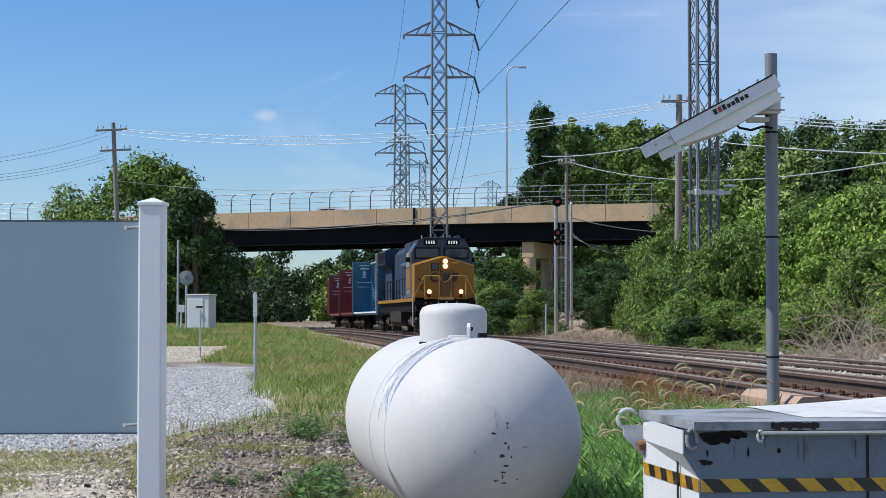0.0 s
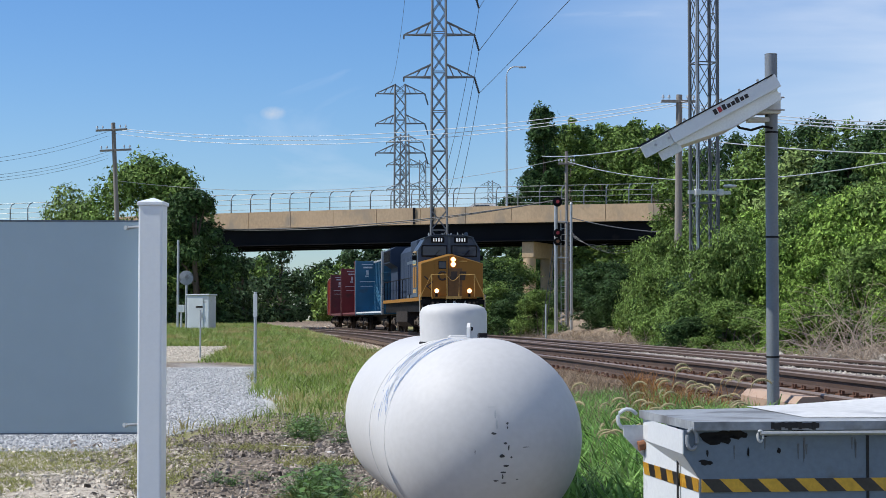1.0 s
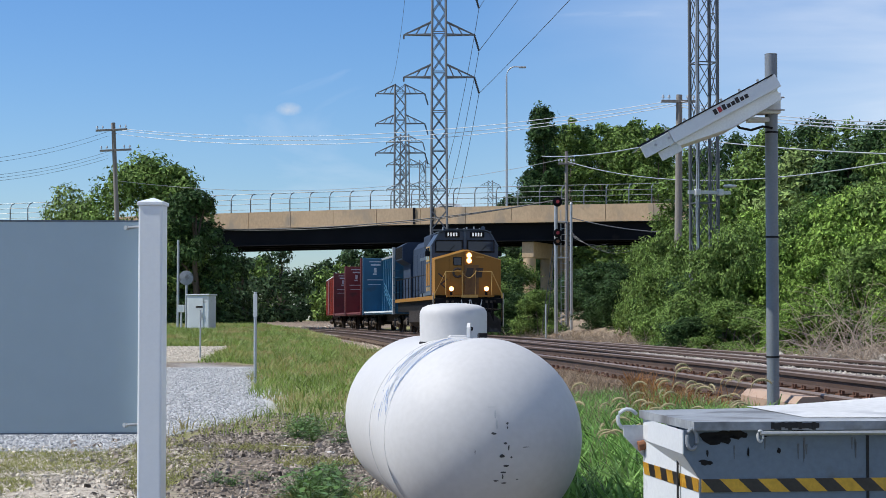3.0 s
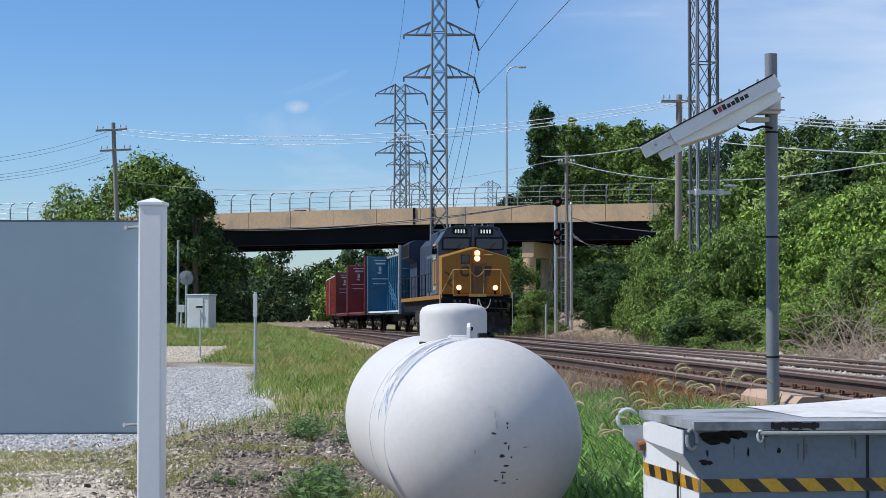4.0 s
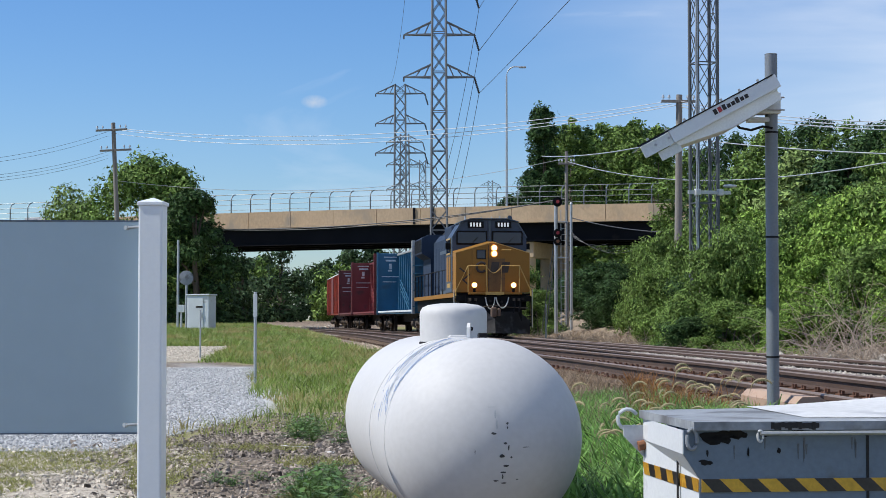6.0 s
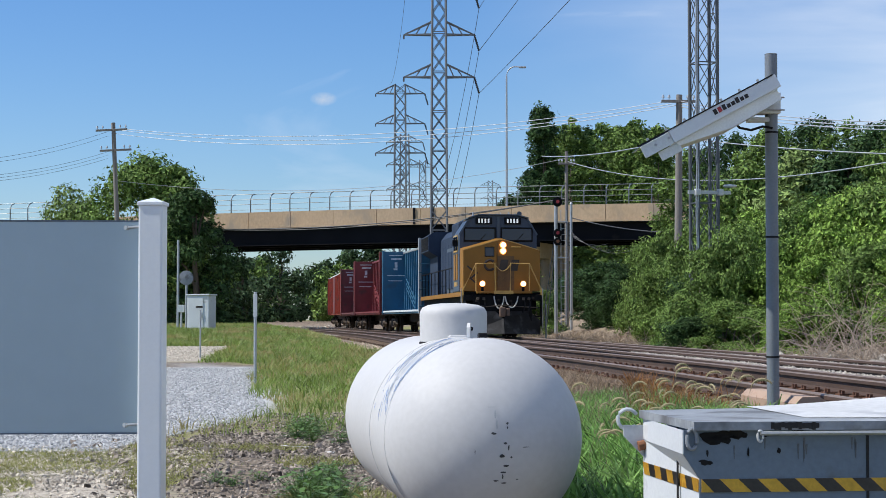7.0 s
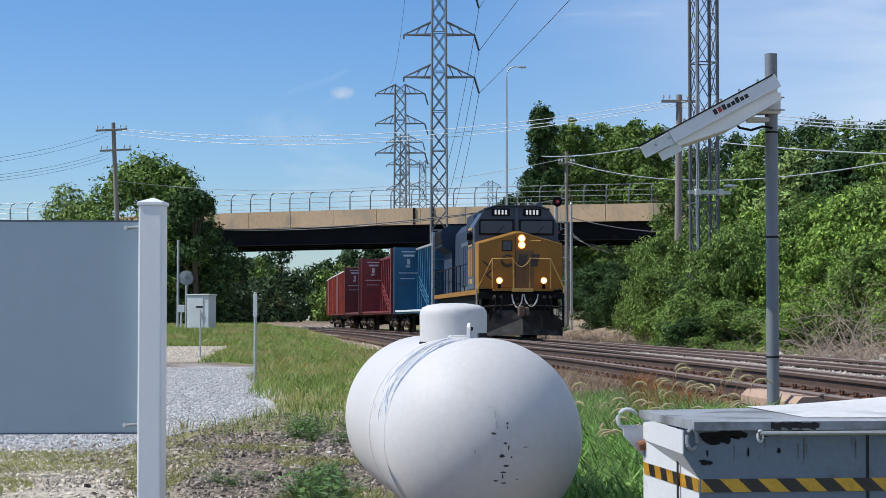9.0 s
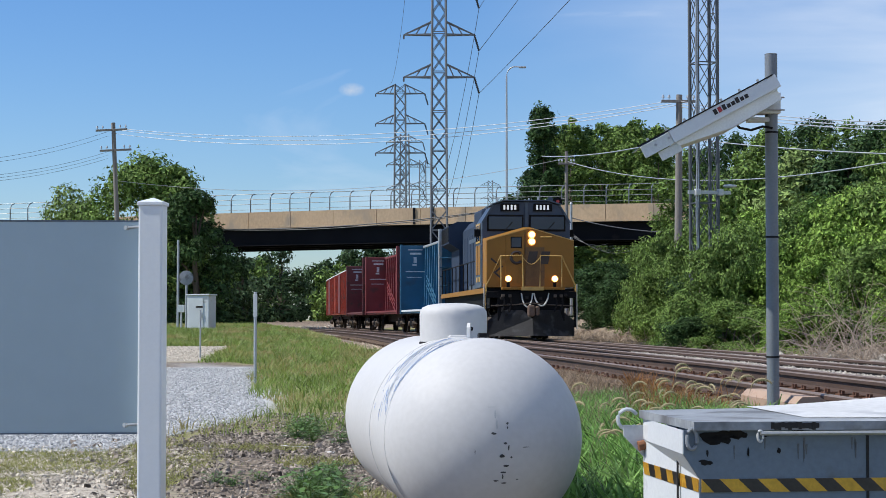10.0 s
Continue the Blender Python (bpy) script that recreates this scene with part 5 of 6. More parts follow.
    part("fuel_tank", tank, GRIME, t)
    # pilot, plough, coupler, steps
    part("pilot_plate", box(B(), -1.12, 1.12, -0.28, -0.18, 0.62, 1.60), LOCO_BLACK, t)
    part("end_beam", box(B(), -1.5, 1.5, -0.26, 0.1, 1.38, 1.60, 0.02), LOCO_BLACK, t)
    part("step_lip", box(B(), -0.98, 1.12, -0.42, -0.02, 1.655, 1.735, 0.01), LOCO_GOLD, t, "gold step lip")
    # middle stretch of the lip in a brighter yellow
    part("lip_middle", box(B(), -0.34, 0.40, -0.435, -0.422, 1.63, 1.755, 0.004), RAIL_YELLOW, t, "brighter yellow middle of the step lip")
    plow = B()
    for s in (-1, 1):
        v = [plow.verts.new(q) for q in ((0, -1.0, 0.13), (s * 1.46, -0.22, 0.10), (s * 1.46, -0.18, 0.62), (s * 1.02, -0.26, 0.98), (s * 0.30, -0.46, 0.98), (0, -0.62, 0.70))]
        plow.faces.new(v)
    bmesh.ops.solidify(plow, geom=plow.faces[:], thickness=0.03)
    part("snow_plough", plow, PLOUGH, t, "scraped dark grey snow plough")
    cp = B()
    box(cp, -0.13, 0.13, -0.95, -0.2, 0.84, 1.04, 0.03)
    box(cp, -0.20, 0.02, -1.22, -0.92, 0.76, 1.14, 0.05)
    box(cp, 0.05, 0.19, -1.16, -0.90, 0.80, 1.10, 0.05)
    part("coupler", cp, COUPLER_RUST, t, "rusty knuckle coupler")
    lever = B()
    tube(lever, [(-1.35, -0.34, 1.12), (-0.5, -0.36, 1.16), (-0.12, -0.7, 1.2), (0.12, -0.7, 1.2), (0.5, -0.36, 1.16), (1.35, -0.34, 1.12)], 0.02, 6)
    part("uncoupling_lever", lever, LIT_GRIME, t)
    for x0, w, dip in ((-0.34, 0.38, 0.46), (0.08, 0.50, 0.42)):
        hs = B()
        pts = [(x0 + w * f, -0.40 - 0.10 * math.sin(math.pi * f), 1.54 - dip * math.sin(math.pi * f) ** 0.6) for f in np.linspace(0, 1, 14)]
        tube(hs, pts, 0.026)
        part("air_hose", hs, HOSE, t, "pale air hose")
    for x0 in (-0.95, -0.72, 0.80, 1.0):
        hs = B()
        tube(hs, [(x0 + 0.05 * math.sin(4 * f), -0.33 - 0.05 * f, 1.42 - 0.5 * f) for f in np.linspace(0, 1, 8)], 0.03)
        part("brake_hose", hs, BLACK, t, "black brake hose")
        part("hose_cock", box(B(), x0 - 0.05, x0 + 0.05, -0.40, -0.30, 1.40, 1.50, 0.01), LIT_GRIME, t)
    for s in (-1, 1):
        for k in range(4):
            part("step", box(B(), s * 1.33 - 0.2, s * 1.33 + 0.2, -0.2, 0.12, 0.42 + 0.34 * k, 0.45 + 0.34 * k), LOCO_BLACK, t)
        part("step_side", box(B(), s * 1.50 - 0.02, s * 1.50 + 0.02, -0.22, 0.14, 0.40, 1.60), LOCO_BLACK, t)
        grab = rod(B(), (s * 1.56, -0.1, 0.35), (s * 1.56, -0.1, 1.85), 0.02, n=6)
        part("grab_rail", grab, HOSE, t, "pale corner grab rail")
        hr = B()
        tube(hr, [(s * 1.5, -0.18, 0.55), (s * 1.5, -0.2, 1.8), (s * 1.02, -0.35, 2.78), (s * 0.3, -0.38, 2.80), (s * 0.28, -0.38, 1.76)], 0.026)
        rod(hr, (s * 1.02, -0.35, 2.78), (s * 1.02, -0.35, 1.74), 0.022, n=6)
        part("handrail", hr, RAIL_YELLOW, t, "yellow handrail")
        sr = B()
        rod(sr, (s * 1.48, 3.95, 2.72), (s * 1.48, 21.0, 2.72), 0.024, n=6)
        for k in range(10):
            rod(sr, (s * 1.48, 4.0 + 1.88 * k, 1.7), (s * 1.48, 4.0 + 1.88 * k, 2.72), 0.022, n=6)
        part("side_handrail", sr, LOCO_BLACK, t)
    chain = B()
    tube(chain, [(-0.28 + 0.56 * f, -0.38, 2.72 - 0.22 * math.sin(math.pi * f)) for f in np.linspace(0, 1, 9)], 0.016)
    part("safety_chain", chain, RAIL_YELLOW, t)
    rr = random.Random(11)
    for k in range(16):
        x, z = rr.uniform(-1.2, 1.2), rr.uniform(0.8, 1.5)
        part("pilot_fitting", box(B(), x - 0.05, x + 0.05, -0.36, -0.27, z - 0.04, z + 0.05, 0.01), GRIME, t)
    bogie(t, 4.2, 3, 0.53)
    bogie(t, 17.6, 3, 0.53)
    return t


def make_centerbeam(paint, label, L, stencil=True):
    """Centre-partition flat car: deck, two bulkheads, ribbed centre partition. y from 0 (leading bulkhead) back to L."""
    t = thing("centerbeam_flatcar", label, "freight car", "freight cars")
    part("deck", box(B(), -1.42, 1.42, 0.0, L, 0.98, 1.16), paint, t)
    part("centre_sill", box(B(), -0.35, 0.35, 0.3, L - 0.3, 0.55, 0.98), GRIME, t)
    part("deck_edge", box(B(), -1.47, -1.425, 0.0, L, 1.06, 1.15), CABINET if paint is CAR_BLUE else paint, t, "pale deck edge" if paint is CAR_BLUE else "")
    for y0 in (0.0, L - 0.22):
        b = part("bulkhead", box(B(), -1.44, 1.44, y0, y0 + 0.22, 1.165, 4.50, 0.02), paint, t)
        for s in (-1, 1):
            part("corner_post", box(B(), s * 1.46 - 0.06, s * 1.46 + 0.06, y0 - 0.05, y0 + 0.27, 0.95, 4.54), GALV if paint is CAR_BLUE and y0 == 0 else paint, b)
        for k in range(5):
            part("stiffener", box(B(), -1.38, 1.38, (y0 - 0.06) if y0 == 0 else y0 + 0.222, (y0 - 0.002) if y0 == 0 else y0 + 0.28, 1.6 + 0.65 * k, 1.68 + 0.65 * k), paint, b)
        if y0 > 1 and stencil:
            for (x, z, w, h) in ((-0.75, 4.28, 0.75, 0.05), (-0.72, 4.08, 0.6, 0.10), (-0.75, 3.75, 0.16, 0.30), (-0.78, 3.5, 0.22, 0.10), (-0.75, 3.15, 1.0, 0.05), (-0.8, 2.85, 0.8, 0.04)):
                part("stencil_bar", box(B(), x - w / 2, x + w / 2, y0 - 0.008, y0 - 0.003, z - h / 2, z + h / 2), STENCIL, b, "pale stencilled bar")
    web = B()
    box(web, -0.05, 0.05, 0.23, L - 0.23, 1.17, 4.36)
    part("centre_partition", web, paint, t)
    part("top_chord", box(B(), -0.34, 0.34, 0.0, L, 4.36, 4.48, 0.02), GALV if paint is CAR_BLUE else paint, t)
    rib = None
    for k in range(15):
        y = 1.4 + k * (L - 2.8) / 14
        if rib is None:
            bm = B()
            prism(bm, [(-0.42, 1.17), (0.42, 1.17), (0.34, 4.36), (-0.34, 4.36)], -0.09, 0.09)
            rib = part("rib", bm, paint, t)
            rib.matrix_basis = pose(0, y, 0)
        else:
            again("rib", rib.data, t, pose(0, y, 0))
    for y in (2.0, L - 6.5):
        for k in range(3):
            dg = B()
            bar(dg, (-0.40, y + (4.5 if y < 5 else 0) , 1.2 + 0.25 * k), (-0.36, y + (0 if y < 5 else 4.5), 2.4 + 0.25 * k), 0.05)
            part("diagonal_brace", dg, paint, t)
    for y in (-0.75, L):
        part("draft_gear", box(B(), -0.18, 0.18, y, y + 0.75, 0.72, 1.0), GRIME, t)
    for k in range(6):
        part("ladder_rung", rod(B(), (-1.5, -0.08, 1.3 + 0.4 * k), (-1.0, -0.08, 1.3 + 0.4 * k), 0.02, n=6), paint, t)
    bogie(t, 2.1, 2)
    bogie(t, L - 2.1, 2)
    return t


def make_boxcar():
    t = thing("boxcar", "faded red ribbed boxcar at the end of the train", "freight car", "freight cars")
    L = 17.0
    part("body", box(B(), -1.45, 1.45, 0, L, 1.05, 4.2, 0.03), BOXCAR_RED, t)
    roof = B()
    prism(roof, [(-1.5, 4.2), (1.5, 4.2), (1.5, 4.28), (0, 4.5), (-1.5, 4.28)], -0.05, L + 0.05)
    part("roof", roof, CABINET, t, "pale weathered roof")
    for k in range(16):
        y = 0.4 + k * 1.05
        part("side_post", box(B(), -1.52, -1.452, y, y + 0.12, 1.1, 4.2), BOXCAR_RED, t)
    part("sliding_door", box(B(), -1.56, -1.525, 7.0, 10.2, 1.15, 4.1, 0.01), CAR_MAROON, t)
    for k in range(5):
        part("end_rib", box(B(), -1.35, 1.35, -0.07, -0.002, 1.4 + 0.6 * k, 1.6 + 0.6 * k, 0.02), CAR_MAROON, t)
    lad = B()
    for k in range(7):
        rod(lad, (0.8, -0.12, 1.2 + 0.4 * k), (1.35, -0.12, 1.2 + 0.4 * k), 0.025, n=6)
    part("ladder", lad, GRIME, t)
    part("brake_wheel", lathe(B(), [(0.22, -0.02), (0.28, 0), (0.22, 0.02), (0.2, 0)], 20, Matrix.Translation((-0.6, -0.2, 3.2)) @ pose(0, 0, 0, 90, 0, 0)), GRIME, t)
    part("draft_gear", box(B(), -0.18, 0.18, -0.7, 0, 0.72, 1.0), GRIME, t)
    part("underframe", box(B(), -0.9, 0.9, 0.1, L - 0.1, 0.7, 1.04), GRIME, t)
    bogie(t, 2.0, 2)
    bogie(t, L - 2.0, 2)
    return t


# locomotive cut to 0.8 and cars kept short to fit the camera's view
LOCO = fit_length_to_view(make_loco(), 0.80)
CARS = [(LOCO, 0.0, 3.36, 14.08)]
CARS.append((make_centerbeam(CAR_BLUE, "blue centre-partition flat car with ribbed steel bulkheads", 17.1), 17.8, 2.1, 15.0))
CARS.append((make_centerbeam(CAR_RED, "oxide red centre-partition flat car with ribbed bulkheads", 17.2), 36.2, 2.1, 15.1))
CARS.append((make_centerbeam(CAR_MAROON, "dull maroon centre-partition flat car with dirty bulkheads", 17.8), 54.9, 2.1, 15.7))
CARS.append((make_boxcar(), 74.2, 2.0, 15.0))
CARS.append((copy_thing(CARS[-1][0], Matrix.Identity(4)), 74.2 + 18.3, 2.0, 15.0))


# ---- road vehicles on the overpass ----
def make_car(paint, label, tall=1.0):
    t = thing("car", label, "car", "cars on the overpass")
    bm = B()
    prism(bm, [(-2.25, 0.35), (2.25, 0.35), (2.25, 0.75), (1.2, 0.95), (0.55, 1.42 * tall), (-0.95, 1.45 * tall), (-1.75, 1.0 * tall), (-2.25, 0.9)], -0.85, 0.85, axis="y")
    part("body", bm, paint, t)
    for s in (-1, 1):
        g = B()
        prism(g, [(-1.3, 1.05), (0.75, 1.03), (0.42, 1.24 * tall), (-0.85, 1.26 * tall)], s * 0.853, s * 0.86)
        part("side_glass", g, GLASS_DARK, t)
        for x in (-1.4, 1.4):
            part("wheel", rod(B(), (x, s * 0.70, 0.33), (x, s * 0.90, 0.33), 0.33, n=18), BLACK, t)
    return t


# ---- plants ----
def leaf_cloud(centres, radii, count, size, seed, flat=0.75, shell=0.45):
    """Leaf quads scattered over and within a set of rounded clumps."""
    r = np.random.default_rng(seed)
    centres, radii = np.asarray(centres, float), np.asarray(radii, float)
    w = radii ** 2
    k = r.choice(len(centres), count, p=w / w.sum())
    v = r.normal(size=(count, 3))
    v /= np.linalg.norm(v, axis=1)[:, None]
    rad = radii[k] * (shell + (1 - shell) * r.random(count) ** 0.5) * (0.9 + 0.25 * r.random(count))
    c = centres[k] + v * rad[:, None] * np.array([1, 1, flat])
    # sprays stand out and hollows sink in
    fr = 0.42 / max(size, 0.05) ** 0.7
    lump = np.array([noise.noise((p[0] * fr * 0.35, p[1] * fr * 0.35, p[2] * fr * 0.45 + seed)) + 0.7 * noise.noise((p[0] * fr, p[1] * fr, p[2] * fr * 1.4 + seed)) for p in c])
    c = centres[k] + (c - centres[k]) * np.clip(1.0 + 0.85 * lump, 0.2, 1.6)[:, None]
    nrm = v + r.normal(scale=0.55, size=(count, 3)) + np.array([0, 0, 0.35])
    nrm /= np.linalg.norm(nrm, axis=1)[:, None]
    u = np.cross(nrm, r.normal(size=(count, 3)))
    u /= np.linalg.norm(u, axis=1)[:, None]
    w2 = np.cross(nrm, u)
    s = size * (0.55 + 0.9 * r.random(count))[:, None]
    a, b, c2, d = c - u * s, c - w2 * s * 0.42 + nrm * s * 0.12, c + u * s * 1.1, c + w2 * s * 0.42 + nrm * s * 0.12
    verts = np.stack([a, b, c2, d], 1).reshape(-1, 3)
    i = np.arange(count)[:, None] * 4
    return verts, np.concatenate([i, i + 1, i + 2, i + 3], 1)


def clumps(seed, n, w, h, base=0.15, r0=0.16, r1=0.30):
    """Clump centres filling an uneven rounded outline of width w and height h."""
    r = random.Random(seed)
    cs, rs = [], []
    while len(cs) < n:
        z = r.uniform(base, 1.0)
        a = r.uniform(0, 2 * math.pi)
        lim = math.sin(math.pi * min(1, 0.18 + 0.82 * z)) ** 0.6 if z < 1 else 0.2
        q = lim * math.sqrt(r.uniform(0.15, 1)) * r.uniform(0.75, 1.08)
        rr = r.uniform(r0, r1) * min(w, h)
        cs.append((q * (w / 2 - rr * 0.5) * math.cos(a), q * (w / 2 - rr * 0.5) * math.sin(a), max(rr * 0.5, z * h - rr * 0.7)))
        rs.append(rr)
    return cs, rs


def make_bush(seed, w, h, leaves, size, mat, name="bush", label="", category="bush", group="", n=18, base=0.0, twigs=7):
    t = thing(name, label, category, group)
    cs, rs = clumps(seed, n, w, h, base, 0.09, 0.21)
    v, f = leaf_cloud(cs, rs, leaves, size, seed)
    cloud_mesh("crown", v, f, mat, t)
    bm = B()
    r = random.Random(seed + 1)
    for k in range(twigs):
        c = Vector(cs[r.randrange(len(cs))])
        a = Vector((r.uniform(-0.1, 0.1) * w, r.uniform(-0.1, 0.1) * w, -0.3))
        mid = a.lerp(c, 0.5) + Vector((0, 0, 0.15 * h))
        tube(bm, [a, mid, c], [0.05, 0.035, 0.012], 5)
    part("stems", bm, BARK, t)
    return t


def make_tree(seed, x, d, w, h, mat, leaves, size, label, trunk=0.28, base=0.22, n=46, r0=0.10, r1=0.2, z=None):
    gz = float(ground_z(x, d)) - 0.2 if z is None else z
    t = thing("tree", label, "tree", "trees", pose(x, d, gz))
    cs, rs = clumps(seed, n, w, h, base, r0, r1)
    v, f = leaf_cloud(cs, rs, leaves, size, seed)
    cloud_mesh("crown", v, f, mat, t)
    bm = B()
    r = random.Random(seed)
    tube(bm, [(0, 0, 0), (0.1, 0, h * 0.25), (-0.08, 0.1, h * 0.5), (0.1, 0, h * 0.8)], [trunk, trunk * 0.8, trunk * 0.5, trunk * 0.15], 10)
    for k in range(12):
        c = Vector(cs[r.randrange(len(cs))])
        a = Vector((0, 0, min(c.z * 0.6, h * 0.6)))
        tube(bm, [a, a.lerp(c, 0.5) + Vector((0, 0, 0.4)), c], [trunk * 0.4, trunk * 0.25, 0.03], 6)
    part("trunk", bm, BARK, t)
    return t


# trees beside the far end of the overpass
make_tree(11, -20.713, 128, 11.5, 12.0, LEAF[0], 30000, 0.15, "large rounded green tree in front of the overpass", base=0.12, n=95, r0=0.07, r1=0.15)
make_tree(12, -16.496, 124, 6.0, 9.6, LEAF[2], 15000, 0.14, "dark green tree beside the overpass", base=0.03, n=60, r0=0.07, r1=0.16)
make_tree(13, -26.556, 134, 7.5, 10.3, LEAF[3], 15000, 0.13, "pale green tree behind the sign", base=0.1, n=40)
make_tree(16, -18.319, 127, 7.5, 11.2, LEAF[0], 16000, 0.14, "broad green tree in front of the overpass", base=0.08, n=70, r0=0.07, r1=0.15)
make_tree(14, -20.636, 150, 9.0, 8.5, LEAF[2], 7000, 0.22, "dark tree under the overpass end", base=0.0, n=40)
make_tree(15, -22.397, 190, 9.0, 7.5, LEAF[2], 6000, 0.25, "dark tree behind the overpass", base=0.0, n=30)
# wood beyond the overpass, under its span
rt = random.Random(21)
for k in range(15):
    d = 235 + rt.uniform(0, 45)
    x = -34 + 3.4 * k + rt.uniform(-1, 1)
    make_tree(100 + k, x, d, rt.uniform(7, 10), rt.uniform(8.5, 11.0), LEAF[4] if k % 3 else LEAF[0], 3500, 0.30, "green woodland tree beyond the overpass", base=0.0, n=26, z=1.0)
for k in range(16):
    d = 330 + rt.uniform(0, 60)
    make_tree(140 + k, -75 + 7 * k, d, rt.uniform(11, 15), rt.uniform(12, 15), LEAF[4], 2200, 0.5, "hazy distant woodland tree", base=0.0, n=22, z=1.0)
# tall trees behind the bridge to the east
for k, (px, d, top, w, mat) in enumerate(((14.382, 210, 24.271, 10, 0), (18.308, 215, 24.228, 10, 0), (20.873, 205, 23.474, 11, 0),
                                          (23.091, 200, 22.201, 9, 0), (10.164, 215, 18.658, 8, 4), (8.085, 230, 16.72, 9, 4), (17.222, 222, 24.297, 11, 2), (21.205, 225, 24.814, 11, 0), (24.067, 220, 23.889, 11, 2), (13.067, 220, 23.419, 9, 0))):
    make_tree(200 + k, px, d, w, top - 2.0, LEAF[mat], 22000, 0.20, "tall green tree behind the overpass", base=0.06, n=170, r0=0.05, r1=0.10, z=2.0)
make_tree(250, 11.058, 205, 5.2, 24.975 - 2.0, LEAF[2], 26000, 0.19, "tall dark narrow tree behind the overpass", base=0.1, n=120, r0=0.14, r1=0.26, z=2.0)
# trees up the bank
for k, (px, d, py, w, mat) in enumerate(((18.245, 135, 14.05, 8, 0), (20.015, 128, 14.56, 9, 2), (21.664, 122, 14.31, 9, 0), (23.457, 118, 14.568, 8.5, 2), (24.301, 112, 13.585, 8, 0),
                                          (25.396, 108, 13.311, 8, 2), (26.347, 104, 12.708, 8, 0), (14.727, 100, 9.374, 6, 0), (17.345, 90, 9.608, 6.5, 3), (15.718, 95, 9.693, 6.5, 0),
                                          (19.093, 88, 9.611, 6, 2), (20.262, 84, 9.361, 6, 0))):
    g0 = float(ground_z(px, d))
    make_tree(300 + k, px, d, w, py - g0, LEAF[mat], 15000, 0.135, "green tree on the overgrown bank", base=0.03, n=95, r0=0.06, r1=0.13)

# bushes along the foot of the bank
BUSHES = [make_bush(400 + k, 4.2, 4.0, 30000, 0.066, LEAF[(0, 1, 0, 2)[k]], "bush", ("leafy green bush on the bank", "yellow-green leafy bush on the bank", "broad green bush on the bank", "dark green bush on the bank, shade partly put into its leaf colour")[k],
                    "bush", "bushes on the bank", n=44) for k in range(4)]
spots = []
rb = random.Random(31)
# k 3, the dark leaves, also stands in for shade near the overpass
for (px, d, top, w, k) in ((3.433, 118, 500, 5.0, 2), (2.311, 125, 490, 4.5, 0), (4.446, 112, 505, 4.5, 3), (5.533, 110, 512, 3.5, 0), (9.279, 122, 478, 5, 3), (10.229, 116, 452, 5, 3), (9.154, 128, 470, 4, 3), (3.545, 150, 445, 8, 3), (5.343, 152, 455, 7, 0),
                           (8.698, 104, 520, 3.0, 3), (9.727, 100, 470, 4.0, 3), (10.0, 92, 430, 3.4, 0), (10.1, 84, 402, 3.4, 0), (8.89, 76, 455, 3.2, 2),
                           (9.95, 74, 395, 3.6, 0), (9.42, 66, 440, 3.0, 3), (10.495, 72, 395, 4.2, 0), (10.42, 66, 395, 4.0, 2), (10.258, 62, 470, 3.0, 2), (11.9, 70, 370, 4.5, 1), (11.479, 62, 420, 3.6, 1),
                           (13.105, 68, 345, 4.5, 2), (12.888, 62, 345, 4.2, 1), (11.705, 58, 450, 3.2, 1), (13.382, 60, 330, 4.5, 1), (13.815, 58, 325, 4.5, 0), (12.453, 54, 430, 3.4, 0), (12.15, 56, 470, 2.6, 1),
                           (14.187, 56, 330, 4.5, 1), (13.2, 53, 440, 3.2, 1), (10.972, 86, 400, 4, 2), (8.35, 59.5, 440, 3.0, 0), (9.05, 59, 405, 2.8, 2), (7.927, 58, 548, 2.4, 3), (8.74, 57, 530, 2.6, 0), (7.722, 62, 540, 2.2, 0), (9.35, 55, 545, 2.4, 0), (10.162, 54, 535, 2.4, 1)):
    g0 = float(ground_z(px, d)) - 0.1
    h = 1.3 + d * (566 - top) / 3300 - g0
    spots.append((px, d, g0, w, h, k))
used = set()
for (x, d, g0, w, h, k) in spots:
    q = Matrix.Translation((x, d, g0)) @ pose(0, 0, 0, 0, 0, rb.uniform(0, 360)) @ Matrix.Diagonal((w / 4.2, w / 4.2, h / 4.0, 1))
    if k not in used:
        used.add(k)
        BUSHES[k].matrix_basis = q
    else:
        copy_thing(BUSHES[k], q @ Matrix.Diagonal((*[1 / s for s in BUSHES[k].scale], 1)))


def blades(xs, ds, hgt, width, lean, seed, segs=3):
    """Curved grass blades rooted on the ground."""
    r = np.random.default_rng(seed)
    n = len(xs)
    z = ground_z(xs, ds) - 0.02
    a = r.uniform(0, 2 * math.pi, n)
    h = hgt * (0.5 + 0.8 * r.random(n))
    ln = lean * h * (0.3 + r.random(n))
    out = []
    for s in range(segs + 1):
        f = s / segs
        px, py = xs + np.cos(a) * ln * f * f, ds + np.sin(a) * ln * f * f
        pz = z + h * (f - 0.22 * f * f * (ln / np.maximum(h, 1e-3)))
        wd = width * (1 - f) ** 0.7 * (0.7 + 0.6 * r.random(n)) + 0.0006
        ox, oy = -np.sin(a + 0.6) * wd, np.cos(a + 0.6) * wd
        out += [np.stack([px - ox, py - oy, pz], 1), np.stack([px + ox, py + oy, pz], 1)]
    v = np.stack(out, 1).reshape(-1, 3)
    k = 2 * (segs + 1)
    base = np.arange(n)[:, None] * k
    f = np.concatenate([np.concatenate([base + 2 * s, base + 2 * s + 1, base + 2 * s + 3, base + 2 * s + 2], 1) for s in range(segs)], 0)
    return v, f


